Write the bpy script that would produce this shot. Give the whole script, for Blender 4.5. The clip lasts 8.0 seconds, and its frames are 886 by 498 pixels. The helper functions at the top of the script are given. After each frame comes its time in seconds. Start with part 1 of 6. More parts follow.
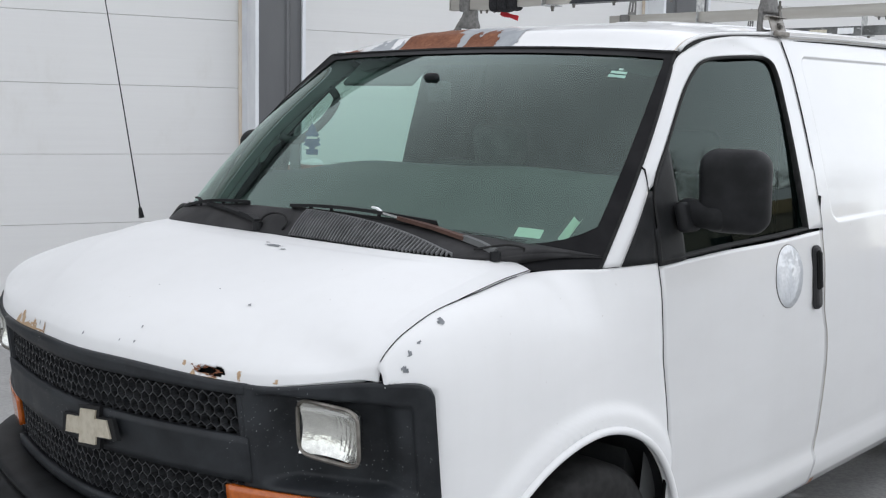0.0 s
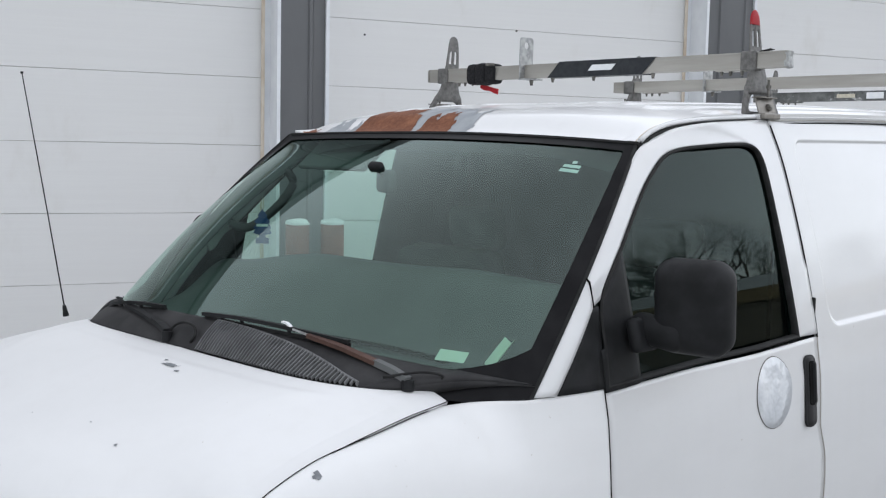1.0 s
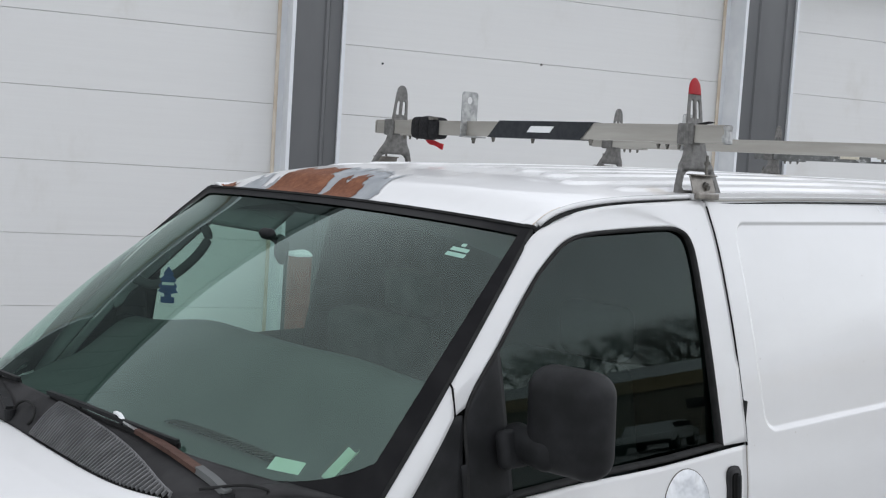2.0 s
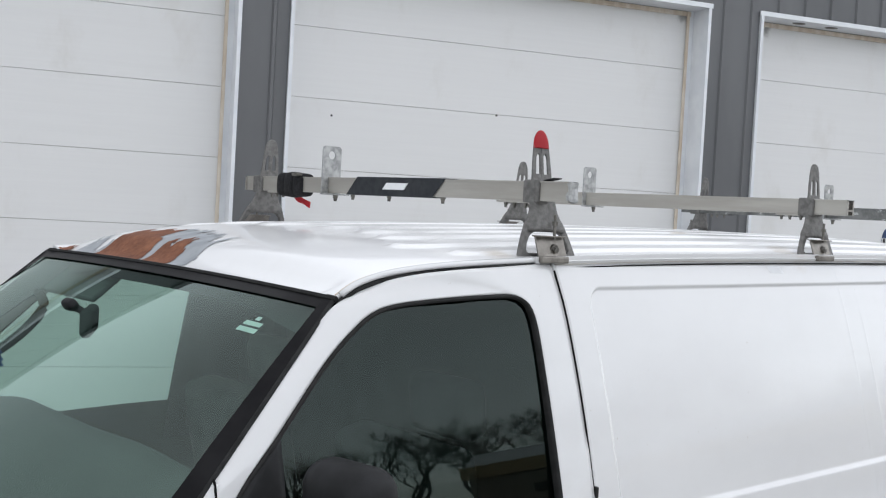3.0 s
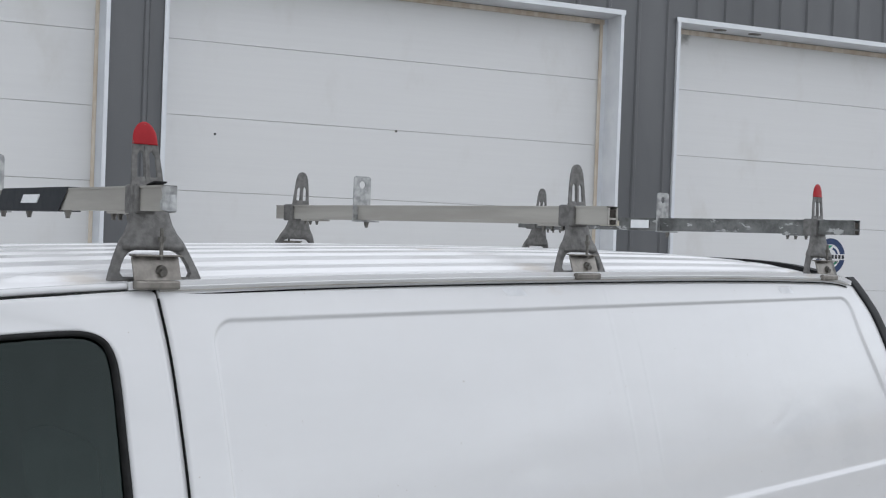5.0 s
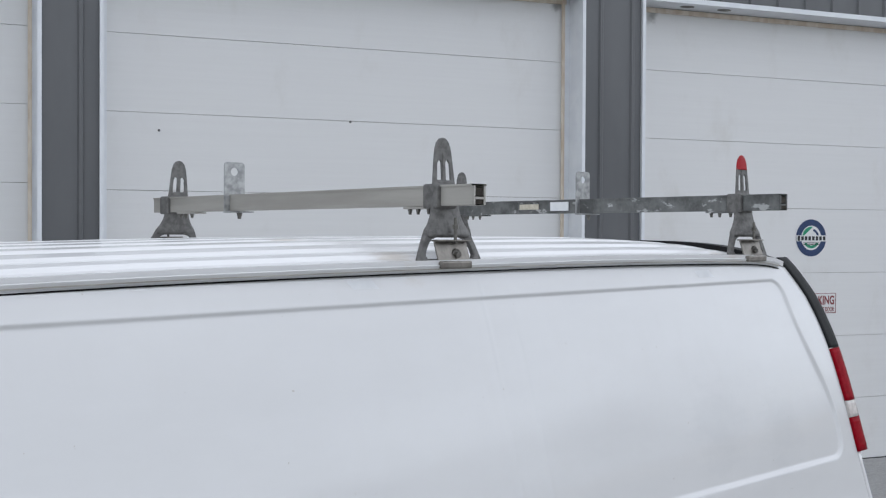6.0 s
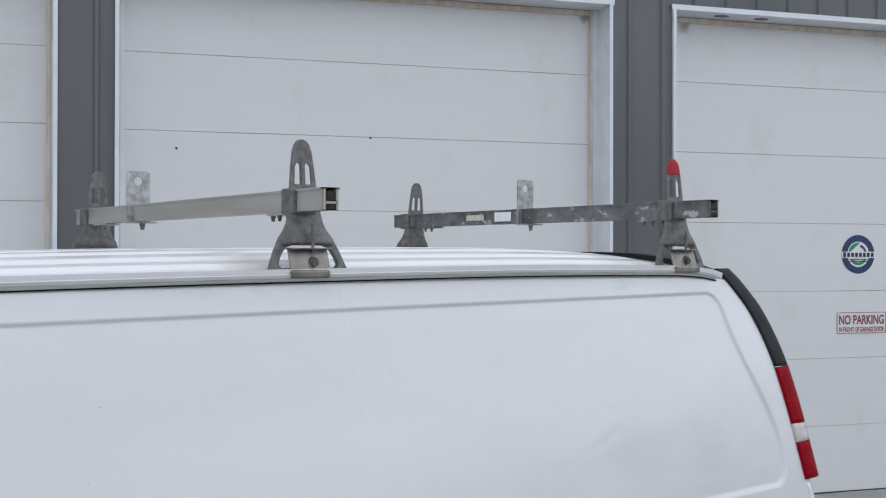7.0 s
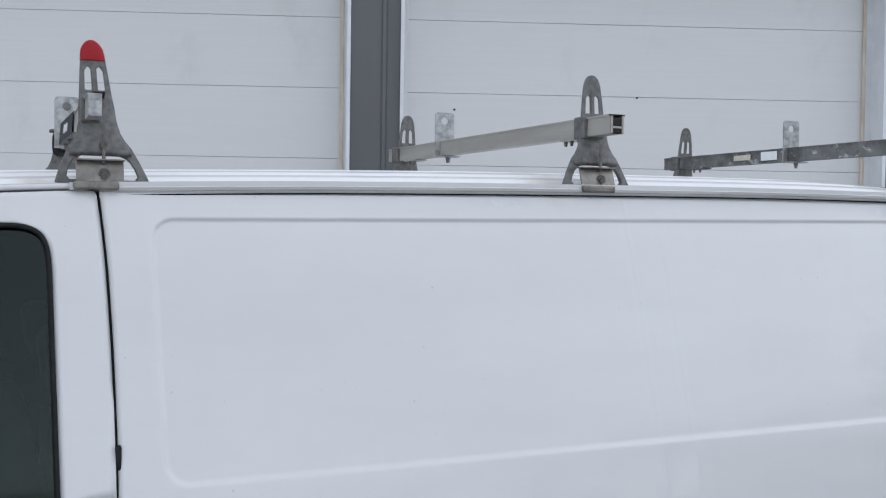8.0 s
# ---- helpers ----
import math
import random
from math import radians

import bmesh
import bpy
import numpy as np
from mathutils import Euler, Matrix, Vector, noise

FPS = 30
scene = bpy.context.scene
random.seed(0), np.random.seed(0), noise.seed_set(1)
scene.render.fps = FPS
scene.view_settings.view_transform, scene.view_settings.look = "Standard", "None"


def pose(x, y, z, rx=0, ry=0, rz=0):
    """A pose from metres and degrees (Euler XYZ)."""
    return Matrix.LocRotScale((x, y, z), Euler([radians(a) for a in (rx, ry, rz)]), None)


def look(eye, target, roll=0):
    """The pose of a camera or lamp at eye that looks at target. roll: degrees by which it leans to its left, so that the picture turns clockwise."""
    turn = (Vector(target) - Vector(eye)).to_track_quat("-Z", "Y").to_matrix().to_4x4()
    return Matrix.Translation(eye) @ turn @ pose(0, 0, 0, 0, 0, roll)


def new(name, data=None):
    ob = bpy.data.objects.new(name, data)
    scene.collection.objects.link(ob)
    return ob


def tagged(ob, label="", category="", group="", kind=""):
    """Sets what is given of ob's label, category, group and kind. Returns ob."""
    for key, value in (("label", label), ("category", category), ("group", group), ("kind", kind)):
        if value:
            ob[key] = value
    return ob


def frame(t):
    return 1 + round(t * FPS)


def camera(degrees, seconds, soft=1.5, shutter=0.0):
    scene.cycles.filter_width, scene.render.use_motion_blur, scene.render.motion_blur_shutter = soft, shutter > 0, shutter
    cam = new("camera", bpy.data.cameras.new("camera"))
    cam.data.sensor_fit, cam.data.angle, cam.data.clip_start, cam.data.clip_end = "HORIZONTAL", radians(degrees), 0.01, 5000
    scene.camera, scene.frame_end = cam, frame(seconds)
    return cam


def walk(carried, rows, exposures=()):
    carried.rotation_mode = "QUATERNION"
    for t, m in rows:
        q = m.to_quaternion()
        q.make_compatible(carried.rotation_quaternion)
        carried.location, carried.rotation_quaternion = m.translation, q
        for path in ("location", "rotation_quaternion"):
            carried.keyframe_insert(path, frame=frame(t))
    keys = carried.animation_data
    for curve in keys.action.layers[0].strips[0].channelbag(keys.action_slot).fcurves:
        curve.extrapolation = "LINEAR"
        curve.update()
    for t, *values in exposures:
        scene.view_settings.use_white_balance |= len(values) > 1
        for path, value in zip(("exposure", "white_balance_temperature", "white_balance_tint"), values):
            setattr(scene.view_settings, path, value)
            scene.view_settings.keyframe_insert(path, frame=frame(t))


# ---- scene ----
cam = camera(43.5, 8.0, soft=1.2)
PATH = [
    (0, (-1.74, -2.718, 1.654), (-0.271, -1.384, 1.404), 1.2),
    (0.5, (-1.424, -2.702, 1.738), (0.027, -1.34, 1.534), 1.0),
    (1, (-1.165, -2.729, 1.831), (0.225, -1.302, 1.65), 1.2),
    (1.5, (-0.835, -2.786, 1.927), (0.467, -1.28, 1.743), 3.2),
    (2, (-0.569, -2.824, 2.009), (0.74, -1.32, 1.856), 3.6),
    (2.2, (-0.424, -2.787, 2.04), (0.9, -1.294, 1.906), 3.3),
    (3.3, (0.138, -2.967, 2.073), (1.432, -1.442, 2.029), 3.1),
    (3.5, (0.229, -2.979, 2.075), (1.516, -1.449, 2.042), 2.8),
    (4, (0.526, -2.944, 2.087), (1.841, -1.437, 2.083), 2.7),
    (4.5, (0.821, -2.982, 2.097), (2.152, -1.49, 2.085), 2.3),
    (4.7, (0.939, -3.022, 2.092), (2.259, -1.519, 2.078), 2.5),
    (5.8, (1.608, -2.988, 2.074), (2.912, -1.472, 2.04), 0.6),
    (6, (1.71, -2.98, 2.068), (3.016, -1.465, 2.04), 0.3),
    (6.5, (2.047, -3.049, 2.046), (3.318, -1.505, 2.042), 0.2),
    (7, (2.276, -3.183, 2.036), (3.465, -1.575, 2.045), 0.1),
    (7.3, (2.258, -3.287, 1.998), (3.369, -1.624, 1.991), -0.2),
    (7.5, (2.193, -3.366, 1.962), (3.242, -1.663, 1.938), 0.0),
    (7.8, (2.033, -3.53, 1.91), (2.944, -1.75, 1.875), 0.5),
    (8, (1.953, -3.577, 1.879), (2.743, -1.74, 1.834), 0.8),
]
EXPOSURES = [(0.0, 0.32, 6400, 10), (1.0, 0.24, 6300, 10), (1.5, 0.18, 6300, 10), (2.0, 0.18, 6400, 10), (2.2, 0.27, 6400, 10), (3.5, 0.30, 6400, 10), (4.0, 0.12, 6400, 10), (4.7, 0.06, 6350, 10), (6.0, 0.03, 6150, 10), (7.5, 0.0, 6050, 10), (8.0, 0.0, 6000, 10)]
walk(cam, [(t, look(eye, target, roll)) for t, eye, target, roll in PATH], EXPOSURES)

# ---------------------------------------------------------------- world and light
world = bpy.data.worlds.new("overcast_sky")
scene.world = world
world.use_nodes = True
wn, wl = world.node_tree.nodes, world.node_tree.links
wn.clear()
sky = wn.new("ShaderNodeTexSky")
sky.sky_type = "NISHITA"
sky.sun_disc = False
sky.sun_elevation, sky.sun_rotation = radians(50), radians(127)
sky.air_density, sky.dust_density, sky.ozone_density = 1.0, 0.5, 1.0
cloud = wn.new("ShaderNodeHueSaturation")
cloud.inputs["Saturation"].default_value = 0.30
back = wn.new("ShaderNodeBackground")
back.inputs["Strength"].default_value = 0.15
wout = wn.new("ShaderNodeOutputWorld")
wl.new(sky.outputs[0], cloud.inputs["Color"])
wl.new(cloud.outputs[0], back.inputs["Color"])
wl.new(back.outputs[0], wout.inputs["Surface"])
sun = new("sun", bpy.data.lights.new("sun", "SUN"))
sun.data.energy, sun.data.angle, sun.data.color = 1.48, radians(168), (1.0, 0.985, 0.965)
sun.matrix_basis = look((0.8, -0.6, 30), (0, 0, 0))


WALL = pose(5.739, 6.150, 0, 0, 0, -19.5)


# ---------------------------------------------------------------- materials
def nodes_of(name):
    m = bpy.data.materials.new(name)
    m.use_nodes = True
    t = m.node_tree
    return m, t, t.nodes["Principled BSDF"]


def noise_node(t, scale, detail=4.0, rough=0.55, vec=None):
    n = t.nodes.new("ShaderNodeTexNoise")
    n.inputs["Scale"].default_value = scale
    n.inputs["Detail"].default_value = detail
    n.inputs["Roughness"].default_value = rough
    if vec is None:
        vec = t.nodes.new("ShaderNodeTexCoord").outputs["Object"]
    t.links.new(vec, n.inputs["Vector"])
    return n


def stretch(t, sx, sy, sz):
    """Object coordinates scaled along each axis."""
    c = t.nodes.new("ShaderNodeTexCoord")
    m = t.nodes.new("ShaderNodeMapping")
    m.inputs["Scale"].default_value = (sx, sy, sz)
    t.links.new(c.outputs["Object"], m.inputs["Vector"])
    return m.outputs["Vector"]


def ramp(t, src, stops):
    r = t.nodes.new("ShaderNodeValToRGB")
    r.color_ramp.interpolation = "EASE"
    e = r.color_ramp.elements
    while len(e) < len(stops):
        e.new(0.5)
    for k, (p, c) in enumerate(stops):
        e[k].position = p
        e[k].color = (*c, 1) if len(c) == 3 else c
    t.links.new(src, r.inputs["Fac"])
    return r.outputs["Color"]


def mix(t, fac, a, b, kind="MIX"):
    m = t.nodes.new("ShaderNodeMix")
    m.data_type, m.blend_type = "RGBA", kind
    for sock, v in ((m.inputs[0], fac), (m.inputs[6], a), (m.inputs[7], b)):
        if isinstance(v, bpy.types.NodeSocket):
            t.links.new(v, sock)
        elif isinstance(v, (int, float)):
            sock.default_value = v
        else:
            sock.default_value = (*v, 1)
    return m.outputs[2]


def bump(t, bsdf, src, strength, dist):
    b = t.nodes.new("ShaderNodeBump")
    b.inputs["Strength"].default_value = strength
    b.inputs["Distance"].default_value = dist
    t.links.new(src, b.inputs["Height"])
    t.links.new(b.outputs["Normal"], bsdf.inputs["Normal"])


def plain(name, c1, c2, scale=20.0, rough=0.5, metal=0.0, bump_s=0.15, bump_d=0.002, detail=5.0, coat=0.0, vec=None, fine=None, spec=0.5):
    """A surface of two mixed tones with fine relief."""
    m, t, b = nodes_of(name)
    v = stretch(t, *vec) if vec else None
    n = noise_node(t, scale, detail, vec=v)
    col = ramp(t, n.outputs["Fac"], [(0.3, c1), (0.7, c2)])
    t.links.new(col, b.inputs["Base Color"])
    b.inputs["Roughness"].default_value = rough
    b.inputs["Metallic"].default_value = metal
    b.inputs["Coat Weight"].default_value = coat
    b.inputs["Specular IOR Level"].default_value = spec
    if bump_s:
        f = noise_node(t, fine or scale * 8, 3.0)
        bump(t, b, f.outputs["Fac"], bump_s, bump_d)
    return m


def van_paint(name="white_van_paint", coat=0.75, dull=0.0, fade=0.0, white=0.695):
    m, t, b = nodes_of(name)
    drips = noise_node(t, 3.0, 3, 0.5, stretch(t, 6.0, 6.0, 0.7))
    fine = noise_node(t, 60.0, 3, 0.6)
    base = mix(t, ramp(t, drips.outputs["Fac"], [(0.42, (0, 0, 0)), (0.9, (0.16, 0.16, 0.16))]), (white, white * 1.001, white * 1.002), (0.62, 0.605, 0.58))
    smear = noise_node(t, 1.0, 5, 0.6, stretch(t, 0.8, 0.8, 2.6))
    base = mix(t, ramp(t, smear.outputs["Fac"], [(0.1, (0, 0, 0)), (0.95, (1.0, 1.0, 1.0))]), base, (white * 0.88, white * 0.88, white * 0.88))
    # brown dirt round the feet of the racks
    for p, rad in (((2.10, -0.72, 1.97), 0.17), ((3.50, -0.72, 2.0), 0.19), ((4.90, -0.73, 2.0), 0.16), ((3.42, -0.30, 2.04), 0.14)):
        d = t.nodes.new("ShaderNodeVectorMath")
        d.operation = "DISTANCE"
        d.inputs[1].default_value = p
        t.links.new(t.nodes.new("ShaderNodeTexCoord").outputs["Object"], d.inputs[0])
        k = t.nodes.new("ShaderNodeMath")
        k.operation = "MULTIPLY_ADD"
        k.inputs[1].default_value = 1.0 / rad
        t.links.new(d.outputs["Value"], k.inputs[0])
        t.links.new(noise_node(t, 14.0, 5, 0.7, stretch(t, 0.5, 1.4, 1.0)).outputs["Fac"], k.inputs[2])
        base = mix(t, ramp(t, k.outputs[0], [(0.55, (0.5, 0.5, 0.5)), (1.0, (0, 0, 0))]), base, (0.50, 0.43, 0.34))
    # road film and the trees' cloudy reflection, painted grey on the rear side
    for p, rad in (((4.62, -0.92, 1.46), 0.34), ((4.95, -0.93, 1.40), 0.30)):
        d = t.nodes.new("ShaderNodeVectorMath")
        d.operation = "DISTANCE"
        d.inputs[1].default_value = p
        t.links.new(t.nodes.new("ShaderNodeTexCoord").outputs["Object"], d.inputs[0])
        k = t.nodes.new("ShaderNodeMath")
        k.operation = "MULTIPLY_ADD"
        k.inputs[1].default_value = 1.0 / rad
        t.links.new(d.outputs["Value"], k.inputs[0])
        t.links.new(noise_node(t, 7.0, 6, 0.65, stretch(t, 1.0, 1.0, 2.8)).outputs["Fac"], k.inputs[2])
        base = mix(t, ramp(t, k.outputs[0], [(0.62, (0.36, 0.36, 0.36)), (0.80, (0.18, 0.18, 0.18)), (1.15, (0, 0, 0))]), base, (white * 0.80, white * 0.81, white * 0.82))
    specks = ramp(t, fine.outputs["Fac"], [(0.735, (0, 0, 0)), (0.76, (0.55, 0.55, 0.55))])
    base = mix(t, specks, base, (0.42, 0.38, 0.33))
    t.links.new(base, b.inputs["Base Color"])
    b.inputs["Roughness"].default_value = 0.24 + dull
    b.inputs["Specular IOR Level"].default_value = 0.3
    b.inputs["Coat Weight"].default_value = coat
    b.inputs["Coat Roughness"].default_value = 0.05 + fade
    return m


def glass(name, tint, ior=1.5, rough=0.0, shine=(0.80, 0.95, 0.90)):
    m = bpy.data.materials.new(name)
    m.use_nodes = True
    t = m.node_tree
    t.nodes.clear()
    o = t.nodes.new("ShaderNodeOutputMaterial")
    tr = t.nodes.new("ShaderNodeBsdfTransparent")
    tr.inputs["Color"].default_value = (*tint, 1)
    gl = t.nodes.new("ShaderNodeBsdfGlossy")
    gl.inputs["Roughness"].default_value = rough
    gl.inputs["Color"].default_value = (*shine, 1)
    lw = t.nodes.new("ShaderNodeLayerWeight")
    lw.inputs["Blend"].default_value = 0.5
    pw = t.nodes.new("ShaderNodeMath")
    pw.operation = "POWER"
    pw.inputs[1].default_value = 5.0
    fr = t.nodes.new("ShaderNodeMath")
    fr.operation, fr.use_clamp = "MULTIPLY_ADD", True
    r0 = 2 * ((ior - 1) / (ior + 1)) ** 2
    fr.inputs[1].default_value, fr.inputs[2].default_value = 1 - r0, r0
    t.links.new(lw.outputs["Facing"], pw.inputs[0])
    t.links.new(pw.outputs[0], fr.inputs[0])
    mx = t.nodes.new("ShaderNodeMixShader")
    t.links.new(fr.outputs[0], mx.inputs[0])
    t.links.new(tr.outputs[0], mx.inputs[1])
    t.links.new(gl.outputs[0], mx.inputs[2])
    t.links.new(mx.outputs[0], o.inputs["Surface"])
    return m


def concrete_yard():
    m, t, b = nodes_of("wet_concrete_yard")
    big = noise_node(t, 0.5, 6, 0.65)
    mid = noise_node(t, 3.5, 6, 0.65)
    fine = noise_node(t, 45, 4, 0.6)
    col = ramp(t, mid.outputs["Fac"], [(0.3, (0.26, 0.26, 0.255)), (0.7, (0.43, 0.427, 0.42))])
    col = mix(t, 0.35, col, ramp(t, fine.outputs["Fac"], [(0.35, (0.11, 0.11, 0.11)), (0.65, (0.34, 0.336, 0.325))]))
    snow = ramp(t, big.outputs["Fac"], [(0.62, (0, 0, 0)), (0.68, (1, 1, 1))])
    col = mix(t, snow, col, (0.78, 0.79, 0.80))
    t.links.new(col, b.inputs["Base Color"])
    t.links.new(ramp(t, mid.outputs["Fac"], [(0.35, (0.35, 0.35, 0.35)), (0.65, (0.8, 0.8, 0.8))]), b.inputs["Roughness"])
    bump(t, b, fine.outputs["Fac"], 0.4, 0.006)
    return m


def door_panel_paint():
    """White embossed steel door skin with a fine grain along the panel and rain dirt."""
    m, t, b = nodes_of("white_steel_door_skin")
    lines = noise_node(t, 1.0, 4, 0.7, stretch(t, 0.7, 1.0, 30.0))
    stain = noise_node(t, 1.1, 5, 0.65, stretch(t, 1.6, 1.0, 0.8))
    col = ramp(t, lines.outputs["Fac"], [(0.3, (0.715, 0.712, 0.705)), (0.7, (0.732, 0.73, 0.722))])
    col = mix(t, ramp(t, stain.outputs["Fac"], [(0.55, (0, 0, 0)), (0.8, (0.45, 0.45, 0.45))]), col, (0.58, 0.56, 0.52))
    # grime that ran down from the corners of the openings
    for s, z, rad in ((4.33, 4.36, 0.20), (5.42, 4.33, 0.22), (5.70, 4.41, 0.14), (0.09, 4.37, 0.22), (0.52, 4.43, 0.12)):
        c = t.nodes.new("ShaderNodeTexCoord")
        d = t.nodes.new("ShaderNodeVectorMath")
        d.operation = "DISTANCE"
        d.inputs[1].default_value = WALL @ Vector((s, 0, z))
        t.links.new(c.outputs["Object"], d.inputs[0])
        edge = noise_node(t, 6.0, 5, 0.7)
        k = t.nodes.new("ShaderNodeMath")
        k.operation = "MULTIPLY_ADD"
        k.inputs[1].default_value = 1.0 / rad
        t.links.new(d.outputs["Value"], k.inputs[0])
        t.links.new(edge.outputs["Fac"], k.inputs[2])
        col = mix(t, ramp(t, k.outputs[0], [(0.5, (0.75, 0.75, 0.75)), (1.0, (0.0, 0.0, 0.0))]), col, (0.19, 0.185, 0.17))
    t.links.new(col, b.inputs["Base Color"])
    b.inputs["Roughness"].default_value = 0.55
    emb = noise_node(t, 1.0, 3, 0.6, stretch(t, 4.0, 1.0, 90.0))
    bump(t, b, emb.outputs["Fac"], 0.05, 0.002)
    return m


def rusty(name, c1, c2, c3):
    m, t, b = nodes_of(name)
    n1 = noise_node(t, 9, 6, 0.7)
    n2 = noise_node(t, 70, 5, 0.7)
    col = ramp(t, n1.outputs["Fac"], [(0.3, c1), (0.5, c2), (0.72, c3)])
    col = mix(t, 0.35, col, ramp(t, n2.outputs["Fac"], [(0.3, c1), (0.7, c3)]))
    t.links.new(col, b.inputs["Base Color"])
    b.inputs["Roughness"].default_value = 0.85
    bump(t, b, n2.outputs["Fac"], 0.5, 0.003)
    return m


# one white paint: roof lightest, hood next, sides darkest, skylight put into the tone
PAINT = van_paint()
PAINT_CHALKY = van_paint("chalky_sky_lit_van_paint", 0.10, 0.22, 0.1, 0.78)
PAINT_ROOF = van_paint("weathered_sky_lit_roof_paint", 0.6, 0.12, 0.02, 0.86)
RUST = rusty("bare_rust", (0.075, 0.024, 0.012), (0.18, 0.062, 0.028), (0.30, 0.125, 0.062))
RUST_PALE = rusty("rust_stain", (0.30, 0.17, 0.09), (0.48, 0.33, 0.20), (0.62, 0.50, 0.36))
PRIMER = plain("grey_primer", (0.27, 0.29, 0.31), (0.36, 0.38, 0.40), 14, 0.6)
BARED = plain("bared_dull_metal", (0.13, 0.14, 0.15), (0.21, 0.22, 0.235), 60, 0.6)
BLACK = plain("weathered_black_plastic", (0.010, 0.0105, 0.011), (0.020, 0.0205, 0.022), 12, 0.55, bump_s=0.25, bump_d=0.001, fine=400, spec=0.16)
COWLB = plain("faded_black_plastic", (0.022, 0.022, 0.023), (0.042, 0.041, 0.042), 9, 0.6, bump_s=0.3, bump_d=0.001, fine=350, spec=0.2)
def scuffed_plastic():
    """Grey-black plastic with dust and small pale scuffs."""
    m, t, b = nodes_of("grey_black_grille_plastic")
    big = noise_node(t, 7, 5, 0.6)
    col = ramp(t, big.outputs["Fac"], [(0.3, (0.014, 0.0155, 0.0175)), (0.7, (0.032, 0.035, 0.039))])
    patch = noise_node(t, 4.0, 3, 0.5)
    dots = noise_node(t, 160, 2, 0.5)
    many = mix(t, ramp(t, patch.outputs["Fac"], [(0.50, (0, 0, 0)), (0.62, (1, 1, 1))]), (0, 0, 0), ramp(t, dots.outputs["Fac"], [(0.695, (0, 0, 0)), (0.73, (0.8, 0.8, 0.8))]))
    col = mix(t, many, col, (0.42, 0.43, 0.44))
    t.links.new(col, b.inputs["Base Color"])
    t.links.new(ramp(t, big.outputs["Fac"], [(0.3, (0.38, 0.38, 0.38)), (0.7, (0.55, 0.55, 0.55))]), b.inputs["Roughness"])
    b.inputs["Specular IOR Level"].default_value = 0.22
    grain = noise_node(t, 300, 2, 0.5)
    bump(t, b, grain.outputs["Fac"], 0.15, 0.001)
    return m


GRILLE = scuffed_plastic()
RUBBER = plain("black_rubber", (0.012, 0.012, 0.012), (0.022, 0.022, 0.022), 30, 0.7, spec=0.2)
FRIT = plain("black_glass_border", (0.010, 0.010, 0.011), (0.016, 0.016, 0.017), 10, 0.35, bump_s=0, spec=0.06)
# near-black for joints, and for shade painted into openings
SEAM_SHADE = plain("dark_seam_and_shade", (0.005, 0.005, 0.005), (0.009, 0.009, 0.009), 20, 0.9, bump_s=0, spec=0.1)
WSHIELD = glass("green_tinted_windscreen_glass", (0.58, 0.76, 0.685), 1.53)
SIDEGL = glass("dark_tinted_side_glass", (0.17, 0.24, 0.22), 1.29)
FARGL = glass("tinted_far_side_glass", (0.72, 0.84, 0.79), 1.3)
DASH = plain("grey_dash_plastic", (0.06, 0.063, 0.063), (0.08, 0.083, 0.083), 6, 0.7, bump_s=0.04, fine=150)
TRIM_DARK = plain("dark_grey_interior_trim", (0.035, 0.037, 0.038), (0.055, 0.057, 0.058), 8, 0.8, spec=0.2)
SEAT = plain("grey_seat_cloth", (0.06, 0.063, 0.066), (0.085, 0.088, 0.09), 12, 0.95, bump_s=0.05, fine=200, spec=0.2)
ALU = plain("weathered_aluminium", (0.33, 0.315, 0.285), (0.42, 0.405, 0.37), 9, 0.5, metal=0.3, bump_s=0.2, vec=(1, 0.25, 2.5), detail=8)
CAST = plain("cast_aluminium", (0.115, 0.112, 0.107), (0.19, 0.186, 0.178), 55, 0.55, metal=0.45, bump_s=0.45, bump_d=0.002, fine=160)
GALV = plain("galvanised_steel", (0.25, 0.255, 0.255), (0.46, 0.465, 0.46), 45, 0.45, metal=0.5)
def flaked_steel():
    """Dark weathered steel with pale flakes of an old coat."""
    m, t, b = nodes_of("dark_steel_with_pale_flakes")
    n = noise_node(t, 14, 6, 0.7)
    col = ramp(t, n.outputs["Fac"], [(0.3, (0.085, 0.088, 0.085)), (0.7, (0.20, 0.205, 0.20))])
    fl = noise_node(t, 11, 6, 0.75, stretch(t, 1.0, 0.8, 2.0))
    col = mix(t, ramp(t, fl.outputs["Fac"], [(0.57, (0, 0, 0)), (0.61, (0.8, 0.8, 0.8))]), col, (0.52, 0.53, 0.52))
    t.links.new(col, b.inputs["Base Color"])
    b.inputs["Roughness"].default_value = 0.6
    b.inputs["Metallic"].default_value = 0.3
    bump(t, b, fl.outputs["Fac"], 0.3, 0.002)
    return m


GALV_OLD = flaked_steel()
# brownish black for the shade inside the open bar ends
HOLLOW = plain("shaded_bar_inside", (0.022, 0.019, 0.016), (0.06, 0.052, 0.043), 40, 0.8, bump_s=0.1, spec=0.2)
STAINLESS = plain("dull_stainless_plate", (0.165, 0.152, 0.135), (0.28, 0.262, 0.235), 30, 0.42, metal=0.7)
STEEL = plain("dark_steel", (0.10, 0.095, 0.085), (0.22, 0.21, 0.19), 40, 0.5, metal=0.7)
RED = plain("red_vinyl_cap", (0.30, 0.010, 0.016), (0.38, 0.016, 0.022), 12, 0.5, spec=0.25)
RUST_DARK = rusty("dark_rusted_arm", (0.04, 0.019, 0.014), (0.07, 0.034, 0.025), (0.11, 0.058, 0.042))
